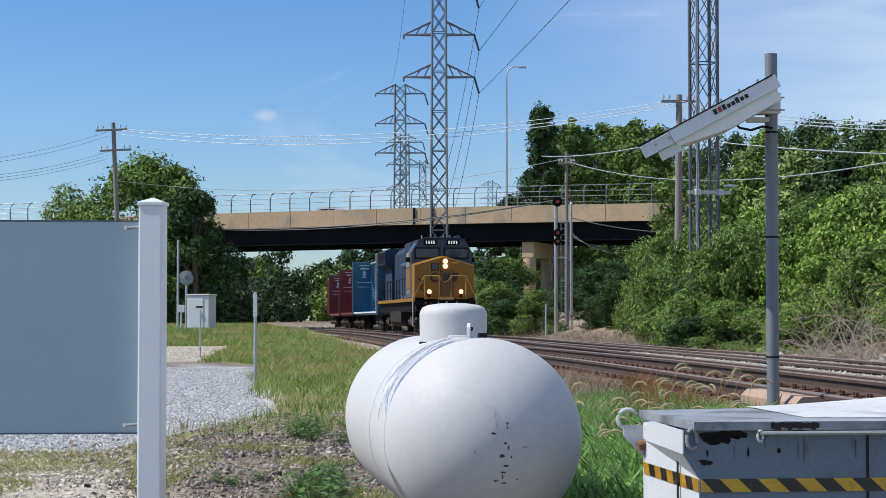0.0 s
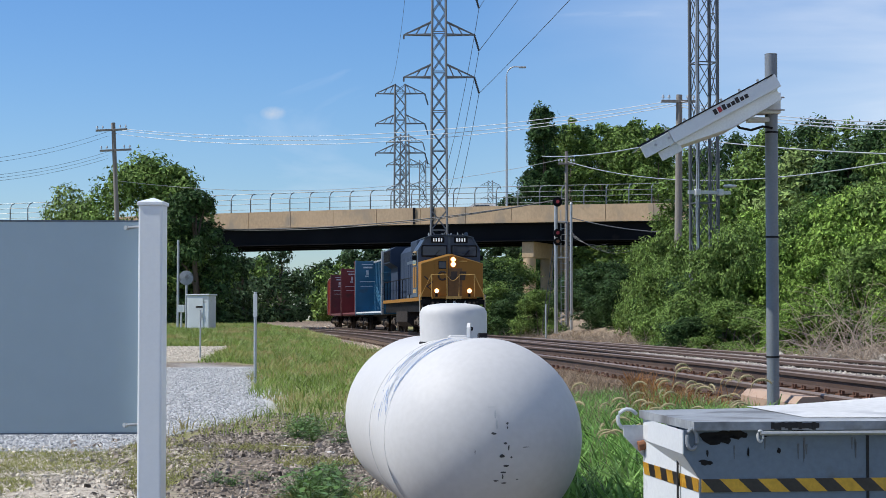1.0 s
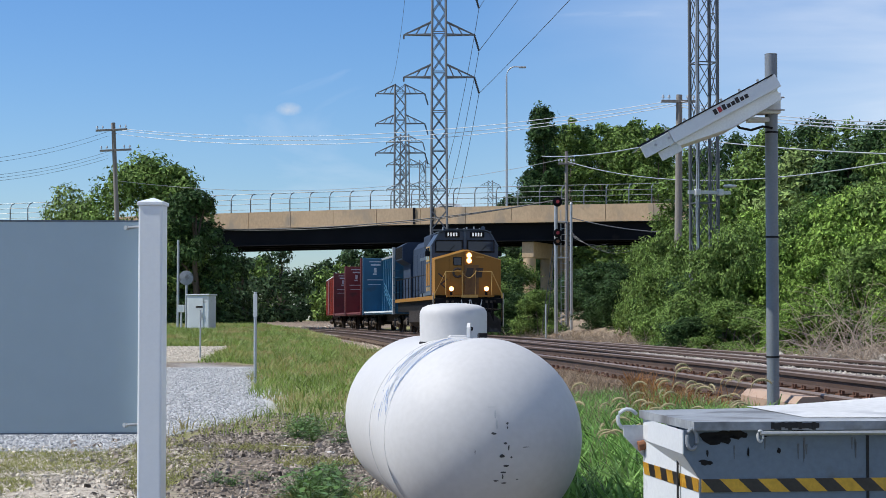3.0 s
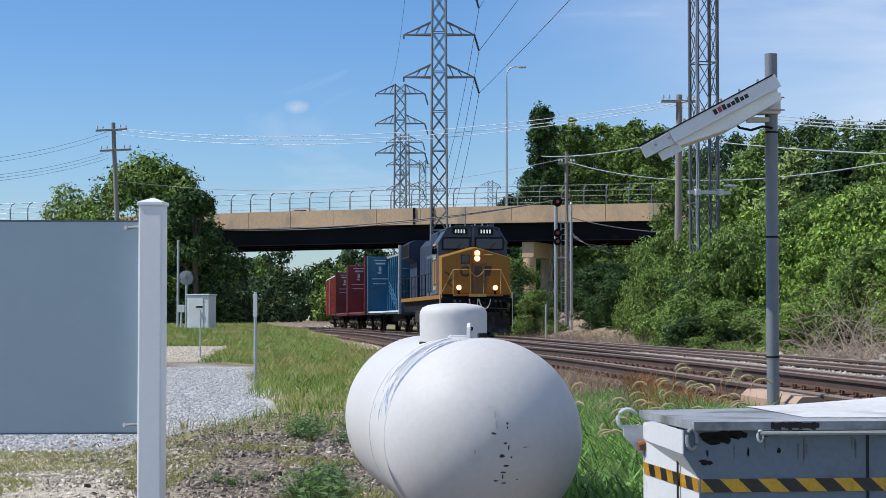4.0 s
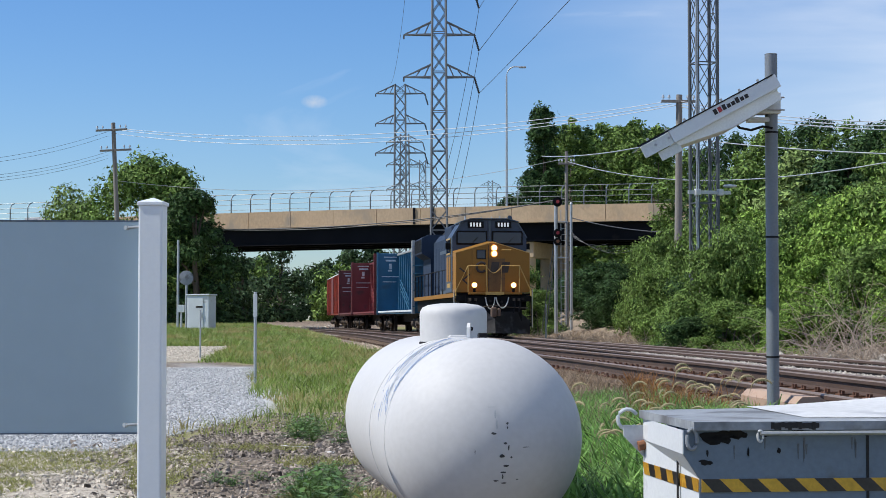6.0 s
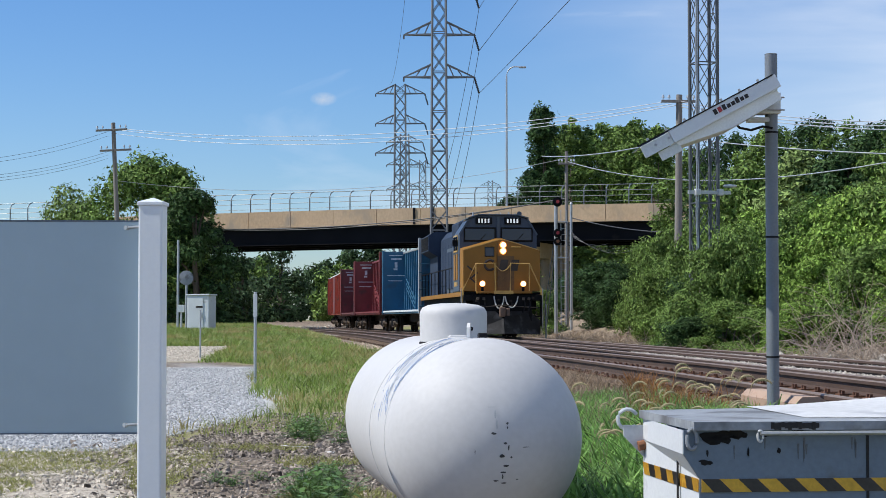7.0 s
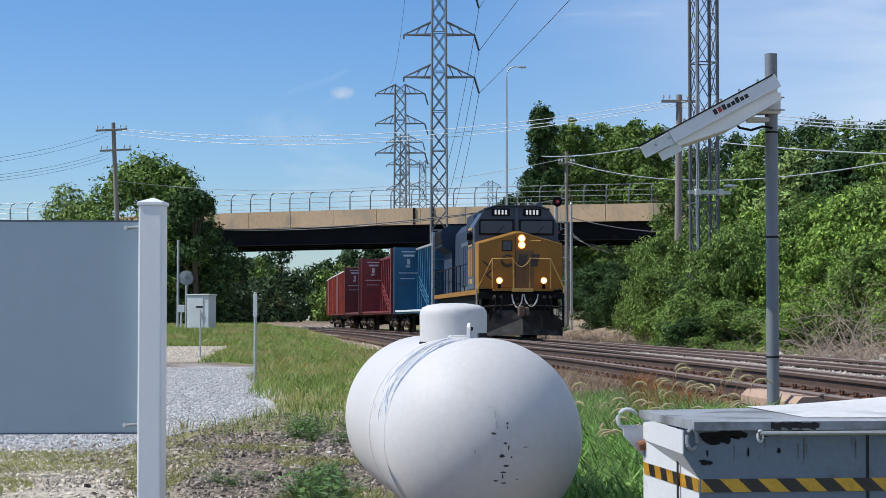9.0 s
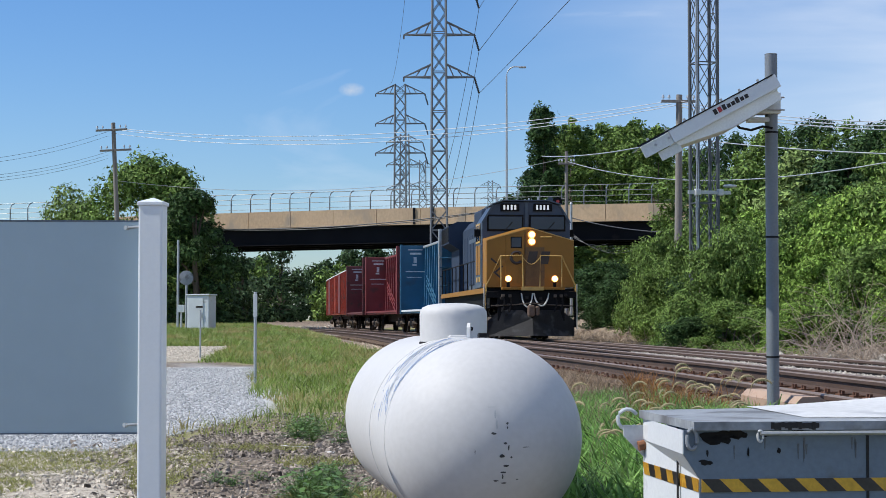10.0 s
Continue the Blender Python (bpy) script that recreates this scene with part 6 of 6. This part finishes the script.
def scatter(n, d0, d1, lo, hi, seed, keep=None):
    r = np.random.default_rng(seed)
    d = np.sqrt(r.uniform(d0 * d0, d1 * d1, n))
    lo_, hi_ = (lo(d) if callable(lo) else lo), (hi(d) if callable(hi) else hi)
    x = lo_ + (hi_ - lo_) * r.random(n)
    if keep is not None:
        m = keep(x, d, r)
        x, d = x[m], d[m]
    return x, d


def field_keep(x, d, r):
    nz = np.array([noise.noise((a * 0.5, b * 0.25, 2)) for a, b in zip(x, d)])
    on_gravel = (x < gravel_edge(d) + 0.3 * nz) & (d < 44)
    dirt = (d >= 40) & (d < 60) & (x < -5.6 - 0.05 * (d - 40))
    return ~on_gravel & ~dirt & (d > 20.5 + 3.0 * nz) & (x < track_x(d, 2) - 2.4 + 0.6 * nz) & (r.random(len(x)) < 0.75 + 0.6 * nz)


x, d = scatter(190000, 17.5, 100, lambda d: -0.16 * d, lambda d: np.minimum(track_x(d, 2) - 1.8, 0.25 * d), 41, field_keep)
tuft = np.array([noise.noise((a * 1.3, b * 0.8, 31)) + 0.6 * noise.noise((a * 4, b * 2.6, 3)) for a, b in zip(x, d)])
v, f = blades(x, d, 0.175 * np.clip(1 + 1.1 * tuft, 0.3, 2.1), 0.0034 + 0.00017 * d, 0.8, 42, 2)
tagged(cloud_mesh("rough_grass", v, f, GRASS), "rough green and yellowing meadow grass beside the tracks", "grass", kind="stuff")
x, d = scatter(20000, 60, 130, lambda d: -0.17 * d, lambda d: track_x(d, 2) - 2.5, 43)
v, f = blades(x, d, 0.20 * (1 - 0.4 * smooth(85, 105, d)), 0.02, 0.5, 44, 2)
tagged(cloud_mesh("rough_grass", v, f, GRASS), "bright green grass near the equipment cabinet", "grass", kind="stuff")
# tall grass between tank and box, up to the tracks
x, d = scatter(7000, 9.3, 15.5, lambda d: 0.05 * d + 0.08, lambda d: np.minimum(0.2 * d, 2.9 - 0.12 * (d - 9)), 45)
v, f = blades(x, d, 0.52 - 0.028 * (d - 9.5), 0.021, 0.95, 46, 4)
tagged(cloud_mesh("tall_grass", v, f, GRASS_TALL), "tall lush green grass between the tank and the tracks", "grass", kind="stuff")
x, d = scatter(1800, 15, 27, lambda d: 0.05 * d, lambda d: np.minimum(0.22 * d, track_x(d, 2) - 1.35), 47)
v, f = blades(x, d, 0.30, 0.004, 0.6, 48, 3)
tagged(cloud_mesh("dry_grass", v, f, GRASS_DRY), "dry straw-coloured grass along the near track", "grass", kind="stuff")
x, d = scatter(26000, 12.2, 18.0, lambda d: -0.26 * d, lambda d: 0.0 * d - 2.1, 92, lambda x, d, r: np.array([noise.noise((a * 0.9, b * 0.5, 41)) for a, b in zip(x, d)]) > -0.12)
v, f = blades(x, d, 0.055, 0.004, 1.0, 93, 2)
tagged(cloud_mesh("short_grass", v, f, GRASS_OLIVE), "worn olive grass among pale stones beneath the sign", "grass", kind="stuff")
x, d = scatter(30000, 12.2, 20.5, lambda d: -0.26 * d, lambda d: 0.0 * d + 0.1, 59, lambda x, d, r: (np.array([noise.noise((a * 0.7, b * 0.45, 17)) for a, b in zip(x, d)]) > -0.1 + 0.5 * (x > -2.0)) & ((x > gravel_edge(d)) | (d < 17.8)))
v, f = blades(x, d, 0.05, 0.0035, 1.0, 60, 2)
tagged(cloud_mesh("short_grass", v, f, GRASS_OLIVE), "thin olive grass growing through stony soil", "grass", kind="stuff")
x, d = scatter(16000, 12.5, 18.5, lambda d: -0.17 * d, lambda d: 0.0 * d - 0.2, 49, lambda x, d, r: np.array([noise.noise((a * 0.8, b * 0.5, 7)) for a, b in zip(x, d)]) > 0.1)
v, f = blades(x, d, 0.085, 0.004, 0.9, 50, 2)
tagged(cloud_mesh("short_grass", v, f, GRASS_OLIVE), "patches of short trodden grass on the soil", "grass", kind="stuff")
x, d = scatter(800, 17, 24, lambda d: 0.10 * d, lambda d: track_x(d, 2) - 1.2, 55)
v, f = blades(x, d, 0.34, 0.006, 0.7, 56, 3)
tagged(cloud_mesh("dry_weeds", v, f, RUST_WEED), "russet dry weeds along the near rail", "dry weeds", kind="stuff")
x, d = scatter(15000, 14.0, 22, lambda d: 0.03 * d, lambda d: track_x(d, 2) - 1.3, 57)
v, f = blades(x, d, 0.20, 0.008, 0.8, 58, 3)
tagged(cloud_mesh("short_grass", v, f, GRASS_TALL), "short green grass along the near rail", "grass", kind="stuff")
# dry brush at the foot of the bank
x, d = scatter(6500, 26, 105, lambda d: track_x(d, 1) + 4.0, lambda d: track_x(d, 1) + 9.5, 51)
v, f = blades(x, d, 0.34, 0.008, 1.1, 52, 3)
tagged(cloud_mesh("dry_brush", v, f, GRASS_DRY), "tangled dry brush at the foot of the bank", "dry brush", kind="stuff")


def twigs(n, d0, d1, lo, hi, length, seed, r0=0.012):
    """Thin bare branches that arch and fork over the ground, in triangular section."""
    r = np.random.default_rng(seed)
    xs, ds = scatter(n, d0, d1, lo, hi, seed + 1)
    verts, faces = [], []
    for x, d in zip(xs, ds):
        p = np.array([x, d, float(ground_z(x, d)) + r.uniform(-0.05, 0.1)])
        way = np.array([r.normal(0, 0.7), r.normal(0, 0.5), r.uniform(0.4, 1.3)])
        way /= np.linalg.norm(way)
        ln, rad, k0 = length * r.uniform(0.4, 1.2), r0 * r.uniform(0.5, 1.3), len(verts)
        for i in range(7):
            w = rad * (1 - i / 7.5)
            for q in range(3):
                verts.append(p + w * np.array([math.cos(2.1 * q), 0.4, math.sin(2.1 * q)]))
            if i:
                o = k0 + 3 * i
                faces += [(o - 3 + q, o - 3 + (q + 1) % 3, o + (q + 1) % 3, o + q) for q in range(3)]
            way = way + np.array([r.normal(0, 0.22), r.normal(0, 0.2), r.normal(-0.22, 0.2)])
            way /= np.linalg.norm(way)
            p = p + way * ln / 6
            p[2] = max(p[2], float(ground_z(p[0], p[1])) + 0.01)
    return np.array(verts), faces


v, f = twigs(900, 44, 64, lambda d: 0.195 * d, lambda d: 0.27 * d, 2.6, 53)
tagged(cloud_mesh("dead_branches", v, f, DRY_TWIG), "grey leafless vines tangled over the bank", "dead branches", kind="stuff")
v, f = twigs(1500, 34, 100, lambda d: track_x(d, 1) + 3.2, lambda d: track_x(d, 1) + 8.5, 0.9, 57, 0.011)
tagged(cloud_mesh("dead_branches", v, f, DRY_TWIG), "fallen dry sticks along the foot of the bank", "dead branches", kind="stuff")


def make_foxtail(k, x, d, h, tilt, turn):
    t = thing("foxtail_grass", "arching foxtail grass stem with a pale bristly seed head", "grass", "foxtail stems", pose(x, d, float(ground_z(x, d)) - 0.03, 0, 0, turn))
    bend = [(0, 0, 0), (0.02, 0, h * 0.4), (0.07, 0, h * 0.78), (0.12, 0, h * 0.93)]
    arc = [(0.12 + 0.10 * (1 - math.cos(a)), 0, h * 0.93 + 0.075 * math.sin(a)) for a in np.linspace(0.2, 2.5, 9)]
    part("stem", tube(B(), bend + arc[:2], 0.0022, 5), GRASS_DRY, t)
    bm = B()
    tube(bm, arc, [0.003, 0.006, 0.008, 0.009, 0.009, 0.0085, 0.0075, 0.006, 0.003], 7)
    rr = random.Random(k)
    for i in range(160):
        f = rr.uniform(0.3, 7.7)
        j = int(f)
        c = Vector(arc[j]).lerp(Vector(arc[j + 1]), f - j)
        u = Vector((rr.gauss(0, 1), rr.gauss(0, 1), rr.gauss(0, 1))).normalized()
        q = u.orthogonal().normalized() * 0.0012
        bm.faces.new([bm.verts.new(c - q), bm.verts.new(c + q), bm.verts.new(c + u * 0.026)])
    part("seed_head", bm, FOXTAIL, t)
    return t


FOX = [make_foxtail(k, 0.9, 14, (0.75, 0.9, 0.68)[k], 0, 0) for k in range(3)]
rf = random.Random(61)
for i in range(50):
    d = rf.uniform(11.0, 15.5)
    u = rf.choice((rf.uniform(0.05, 0.16), rf.uniform(0.085, 0.155)))
    x = u * d
    q = pose(x, d, float(ground_z(x, d)) - 0.03, 0, rf.uniform(-8, 10), rf.gauss(0, 35)) @ Matrix.Diagonal((0.7, 0.7, rf.uniform(0.62, 0.92), 1))
    if i < 3:
        FOX[i].matrix_basis = q
    else:
        copy_thing(FOX[i % 3], q @ Matrix.Diagonal((*[1 / s for s in FOX[i % 3].scale], 1)))


def make_weed(seed, label, n=70, size=0.045, h=0.26):
    t = thing("weed", label, "weed", "weeds")
    r = random.Random(seed)
    bm = B()
    st = B()
    for k in range(n):
        a, rad, z = r.uniform(0, 6.28), r.uniform(0.02, 0.2), r.uniform(0.05, h)
        c = Vector((rad * math.cos(a), rad * math.sin(a), z))
        tube(st, [(0, 0, 0), c * 0.6 + Vector((0, 0, 0.02)), c], 0.002, 4)
        u = Vector((math.cos(a), math.sin(a), r.uniform(-0.5, 0.3))).normalized()
        w = u.cross(Vector((0, 0, 1))).normalized()
        s = size * r.uniform(0.6, 1.3)
        p = [c, c + u * s * 0.5 + w * s * 0.4, c + u * s * 1.2 + w * s * 0.3, c + u * s * 1.8, c + u * s * 1.2 - w * s * 0.3, c + u * s * 0.5 - w * s * 0.4]
        bm.faces.new([bm.verts.new(q) for q in p])
    part("foliage", bm, WEED, t)
    part("stalk", st, WEED, t)
    return t


WEEDS = [make_weed(s, "low broad-leaved green weed on dark soil") for s in (1, 2, 3)]
for i, (u, d, k) in enumerate(((-0.077, 13.4, 1), (-0.068, 13.9, 1), (-0.062, 13.2, 1), (-0.060, 14.4, 0.9), (-0.055, 13.0, 1), (-0.066, 14.9, 0.7), (-0.058, 15.2, 0.7), (-0.07, 12.6, 1), (-0.074, 14.2, 0.8),
                               (-0.078, 19.6, 0.9), (-0.072, 20.0, 1), (-0.075, 20.6, 0.9), (-0.068, 20.3, 0.8), (-0.07, 19.2, 0.8), (-0.055, 18.9, 0.6), (-0.048, 19.8, 0.8), (-0.112, 14.6, 0.5), (-0.098, 15.0, 0.45), (-0.122, 14.8, 0.5))):
    q = pose(u * d, d, float(ground_z(u * d, d)) - 0.02, 0, 0, 57 * i) @ Matrix.Diagonal((k, k, 0.9 * k, 1))
    if i < 3:
        WEEDS[i].matrix_basis = q
    else:
        copy_thing(WEEDS[i % 3], q @ Matrix.Diagonal((*[1 / s for s in WEEDS[i % 3].scale], 1)))


# ---- stones ----
def chunks(name, xs, ds, size, seed, mat, label, zoff=0.0):
    """Broken six-sided lumps of rock."""
    r = np.random.default_rng(seed)
    n = len(xs)
    cube = np.array([(x, y, z) for z in (-1, 1) for y in (-1, 1) for x in (-1, 1)], float)
    quad = np.array([(0, 2, 3, 1), (4, 5, 7, 6), (0, 1, 5, 4), (2, 6, 7, 3), (0, 4, 6, 2), (1, 3, 7, 5)])
    s = size * (0.4 + r.random((n, 1, 1)) ** 2.5 * 1.6)
    p = cube[None] * (0.62 + 0.3 * r.random((n, 1, 3))) + r.normal(scale=0.26, size=(n, 8, 3))
    p[:, 4:, :2] *= 0.68
    p *= s * np.array([1, 1, 0.72])
    a = r.uniform(0, 6.28, n)
    c, sn = np.cos(a)[:, None], np.sin(a)[:, None]
    tip = r.normal(scale=0.35, size=(n, 1))
    q = np.stack([p[:, :, 0] * c - p[:, :, 1] * sn, p[:, :, 0] * sn + p[:, :, 1] * c, p[:, :, 2] + tip * p[:, :, 0]], 2)
    q += np.stack([xs, ds, ground_z(xs, ds) + zoff + size * 0.2], 1)[:, None, :]
    f = (np.arange(n)[:, None, None] * 8 + quad[None]).reshape(-1, 4)
    return tagged(cloud_mesh(name, q.reshape(-1, 3), f, mat), label, "stones", kind="stuff")


def stones(name, xs, ds, size, seed, mat, label, zoff=0.0):
    r = np.random.default_rng(seed)
    n = len(xs)
    octa = np.array([(1, 0, 0), (-1, 0, 0), (0, 1, 0), (0, -1, 0), (0, 0, 1), (0, 0, -1)], float)
    tri = np.array([(0, 2, 4), (2, 1, 4), (1, 3, 4), (3, 0, 4), (2, 0, 5), (1, 2, 5), (3, 1, 5), (0, 3, 5)])
    s = size * (0.45 + r.random((n, 1, 1)) ** 2 * 1.3) * (0.6 + 0.7 * r.random((n, 6, 1)))
    a = r.uniform(0, 6.28, n)
    p = octa[None] * s
    p[:, :, 2] *= 0.7
    p += r.normal(scale=size * 0.12, size=p.shape)
    c, sn = np.cos(a)[:, None], np.sin(a)[:, None]
    v = np.stack([p[:, :, 0] * c - p[:, :, 1] * sn, p[:, :, 0] * sn + p[:, :, 1] * c, p[:, :, 2]], 2)
    v += np.stack([xs, ds, ground_z(xs, ds) + zoff + size * 0.15], 1)[:, None, :]
    f = (np.arange(n)[:, None, None] * 6 + tri[None]).reshape(-1, 3)
    return tagged(cloud_mesh(name, v.reshape(-1, 3), f, mat), label, "stones", kind="stuff")


x, d = scatter(40000, 17.8, 40.3, lambda d: -0.26 * d, gravel_edge, 71)
stones("gravel", x, d, 0.0165, 72, GRAVEL, "loose pale grey limestone gravel of the yard", 0.01)
def rock_keep(x, d, r):
    nz = np.array([noise.noise((a * 0.9, b * 0.6, 23)) + 0.5 * noise.noise((a * 2.7, b * 2.0, 5)) for a, b in zip(x, d)])
    return r.random(len(x)) < 0.62 + 0.9 * nz


x, d = scatter(9000, 12.0, 18.5, lambda d: -0.26 * d, lambda d: 0.0 * d - 2.2, 90, rock_keep)
chunks("broken_rock", x, d, 0.014, 91, TAN_GRAVEL, "pale broken stones among thin grass", 0.0)
x, d = scatter(26000, 12.0, 20.5, lambda d: 0.0 * d - 2.6, lambda d: 0.0 * d + 0.3, 73, rock_keep)
chunks("broken_rock", x, d, 0.0125, 74, ROCK, "scattered dark broken rock on bare soil", 0.0)
x, d = scatter(900, 13.0, 19.5, lambda d: -0.2 * d, lambda d: -0.02 * d, 77, rock_keep)
chunks("broken_rock", x, d, 0.024, 78, ROCK, "larger lumps of dark broken rock", 0.0)
x, d = scatter(34000, 12, 75, lambda d: track_x(d, 2) - 2.3, lambda d: track_x(d, 1) + 4.2, 75)
stones("ballast", x, d, 0.046, 76, BALLAST, "grey and brown track ballast stones", 0.0)


# stone layer lifted off the bed to fit the camera's view over the rails
x, d = scatter(30000, 17, 42, lambda d: track_x(d, 1) - 0.55, lambda d: track_x(d, 1) + 3.2, 79)
stones("ballast", x, d, 0.030, 80, PALE_STONE, "pale ballast between the rails, raised to show from the camera", 0.215)


x, d = scatter(9000, 17.2, 24, gravel_edge, lambda d: 0.0 * d + 0.4, 81)
chunks("broken_rock", x, d, 0.013, 82, ROCK, "dark broken rock at the edge of the grass", 0.0)
x, d = scatter(420, 36, 60, lambda d: np.maximum(0.17 * d, track_x(d, 1) + 3.4), lambda d: 0.25 * d, 83)
chunks("rubble", x, d, 0.11, 84, PALE_STONE, "pale rubble at the foot of the bank", 0.0)
x, d = scatter(5000, 45, 62, lambda d: -0.2 * d, lambda d: -5.9 - 0.05 * (d - 40), 87)
stones("gravel", x, d, 0.024, 88, TAN_GRAVEL, "tan gravel patch beyond the yard", 0.0)
x, d = scatter(2500, 105, 200, lambda d: track_x(d, 2) - 1.5, lambda d: track_x(d, 1) + 0.5, 85)
stones("ballast", x, d, 0.08, 86, PALE_STONE, "pale ballast on the far curve of the tracks", 0.03)


def make_litter():
    for i, (u, d, w) in enumerate(((-0.078, 18.1, 0.16), (-0.0605, 17.4, 0.05), (-0.0555, 17.9, 0.03))):
        x = u * d
        bm = B()
        cells = [[bm.verts.new((-w + 2 * w * a / 12, -0.02 + 0.04 * b / 4, 0.012)) for b in range(5)] for a in range(13)]
        for a in range(12):
            for b in range(4):
                bm.faces.new((cells[a][b], cells[a + 1][b], cells[a + 1][b + 1], cells[a][b + 1]))
        for vtx in bm.verts:
            p = vtx.co.copy() * 24
            vtx.co += Vector((0.5 * noise.noise(p), 0.9 * noise.noise(p + Vector((9, 0, i))), abs(noise.noise(p + Vector((0, 5, i)))))) * 0.02
        bmesh.ops.solidify(bm, geom=bm.faces[:], thickness=0.002)
        ob = part("litter", bm, LITTER)
        ob.matrix_basis = pose(x, d, float(ground_z(x, d)) + 0.02, 0, 3, 20 * i)
        tagged(ob, "scrap of white litter on the soil", "litter", "litter scraps")


make_litter()


# ---- what moves ----
VAN = make_car(LID_WHITE, "white car driving over the overpass")
# height stretched 1.3 times to fit the camera's view over the parapet
VAN2 = make_car(LID_WHITE, "pale car driving the other way, heightened to show above the parapet", 1.3)


def make_cloud():
    """A small puff of fair-weather cloud, far off: a thin sheet that glows in place of sunlight on it."""
    m = bpy.data.materials.new("thin_cloud_glow")
    m.use_nodes = True
    n, l = m.node_tree.nodes, m.node_tree.links
    tc, gr, nz, mu, mx, tr, df = (n.new("ShaderNode" + k) for k in ("TexCoord", "TexGradient", "TexNoise", "Math", "MixShader", "BsdfTransparent", "Emission"))
    mp = n.new("ShaderNodeMapping")
    mp.inputs["Scale"].default_value = (1 / 19, 1, 1 / 10)
    gr.gradient_type, mu.operation, nz.inputs["Scale"].default_value, nz.inputs["Detail"].default_value = "SPHERICAL", "MULTIPLY", 0.13, 6
    df.inputs["Color"].default_value, df.inputs["Strength"].default_value = (0.72, 0.82, 0.96, 1), 0.8
    l.new(tc.outputs["Object"], mp.inputs["Vector"])
    l.new(mp.outputs["Vector"], gr.inputs["Vector"])
    l.new(tc.outputs["Object"], nz.inputs["Vector"])
    l.new(gr.outputs["Fac"], mu.inputs[0])
    l.new(nz.outputs["Fac"], mu.inputs[1])
    l.new(mu.outputs[0], mx.inputs[0])
    l.new(tr.outputs[0], mx.inputs[1])
    l.new(df.outputs[0], mx.inputs[2])
    l.new(mx.outputs[0], n["Material Output"].inputs["Surface"])
    ob = part("cloud", box(B(), -19, 19, -0.05, 0.05, -10, 10), m)
    ob.visible_shadow = False
    return tagged(ob, "small thin white cloud in the blue sky", "cloud", kind="structure")


CLOUD = make_cloud()


def motions():
    walk(CLOUD, [(0.0, pose(-239.394, 2500, 276.291)), (5.0, pose(-184.848, 2500, 290.787)), (10.0, pose(-122.727, 2500, 310.635))])
    ds = np.arange(40, 320, 0.25)
    xs = np.array([float(track_x(q)) for q in ds])
    arc = np.concatenate([[0], np.cumsum(np.hypot(np.diff(ds), np.diff(xs)))])

    def spot(s):
        q = float(np.interp(s, arc, ds))
        return Vector((float(track_x(q)), q, float(rail_z(q))))

    times = [0.2 * k for k in range(51)]
    start, end = float(np.interp(91.0, ds, arc)), float(np.interp(62.3, ds, arc))
    for car, back, t0, t1 in CARS:
        rows = []
        for t in times[::5]:
            s = start + (end - start) * t / 10 + back
            a, b = spot(s + t0), spot(s + t1)
            y = (b - a).normalized()
            x = y.cross(Vector((0, 0, 1))).normalized()
            z = x.cross(y)
            m = Matrix((x, y, z)).transposed().to_4x4()
            rows.append((t, Matrix.Translation(a - y * t0) @ m))
        walk(car, rows)
        for w in car.children:
            if w.name.startswith("wheelset"):
                r, at = w.location.z, w.location.copy()
                turn = (start - end) / r
                walk(w, [(t, Matrix.Translation(at) @ Matrix.Rotation(turn * t / 10, 4, "X")) for t in times])
    aim = math.degrees(math.atan2(-34.5, 92))
    for car, s0, v, o, flip in ((VAN, 0.552, 0.154, 3.0, 0), (VAN2, 0.766, -0.153, 9.0, 180)):
        rows = []
        for t in times:
            s = min(0.97, max(0.03, s0 + v * (t if flip == 0 else t - 2.2)))
            p = over(s) + Vector((34.5, 92, 0)).normalized() * o
            rows.append((t, Matrix.Translation((p.x, p.y, over_z(min(max(s, 0), 1)) - 0.02)) @ pose(0, 0, 0, 0, 0, aim + flip)))
        walk(car, rows)


motions()
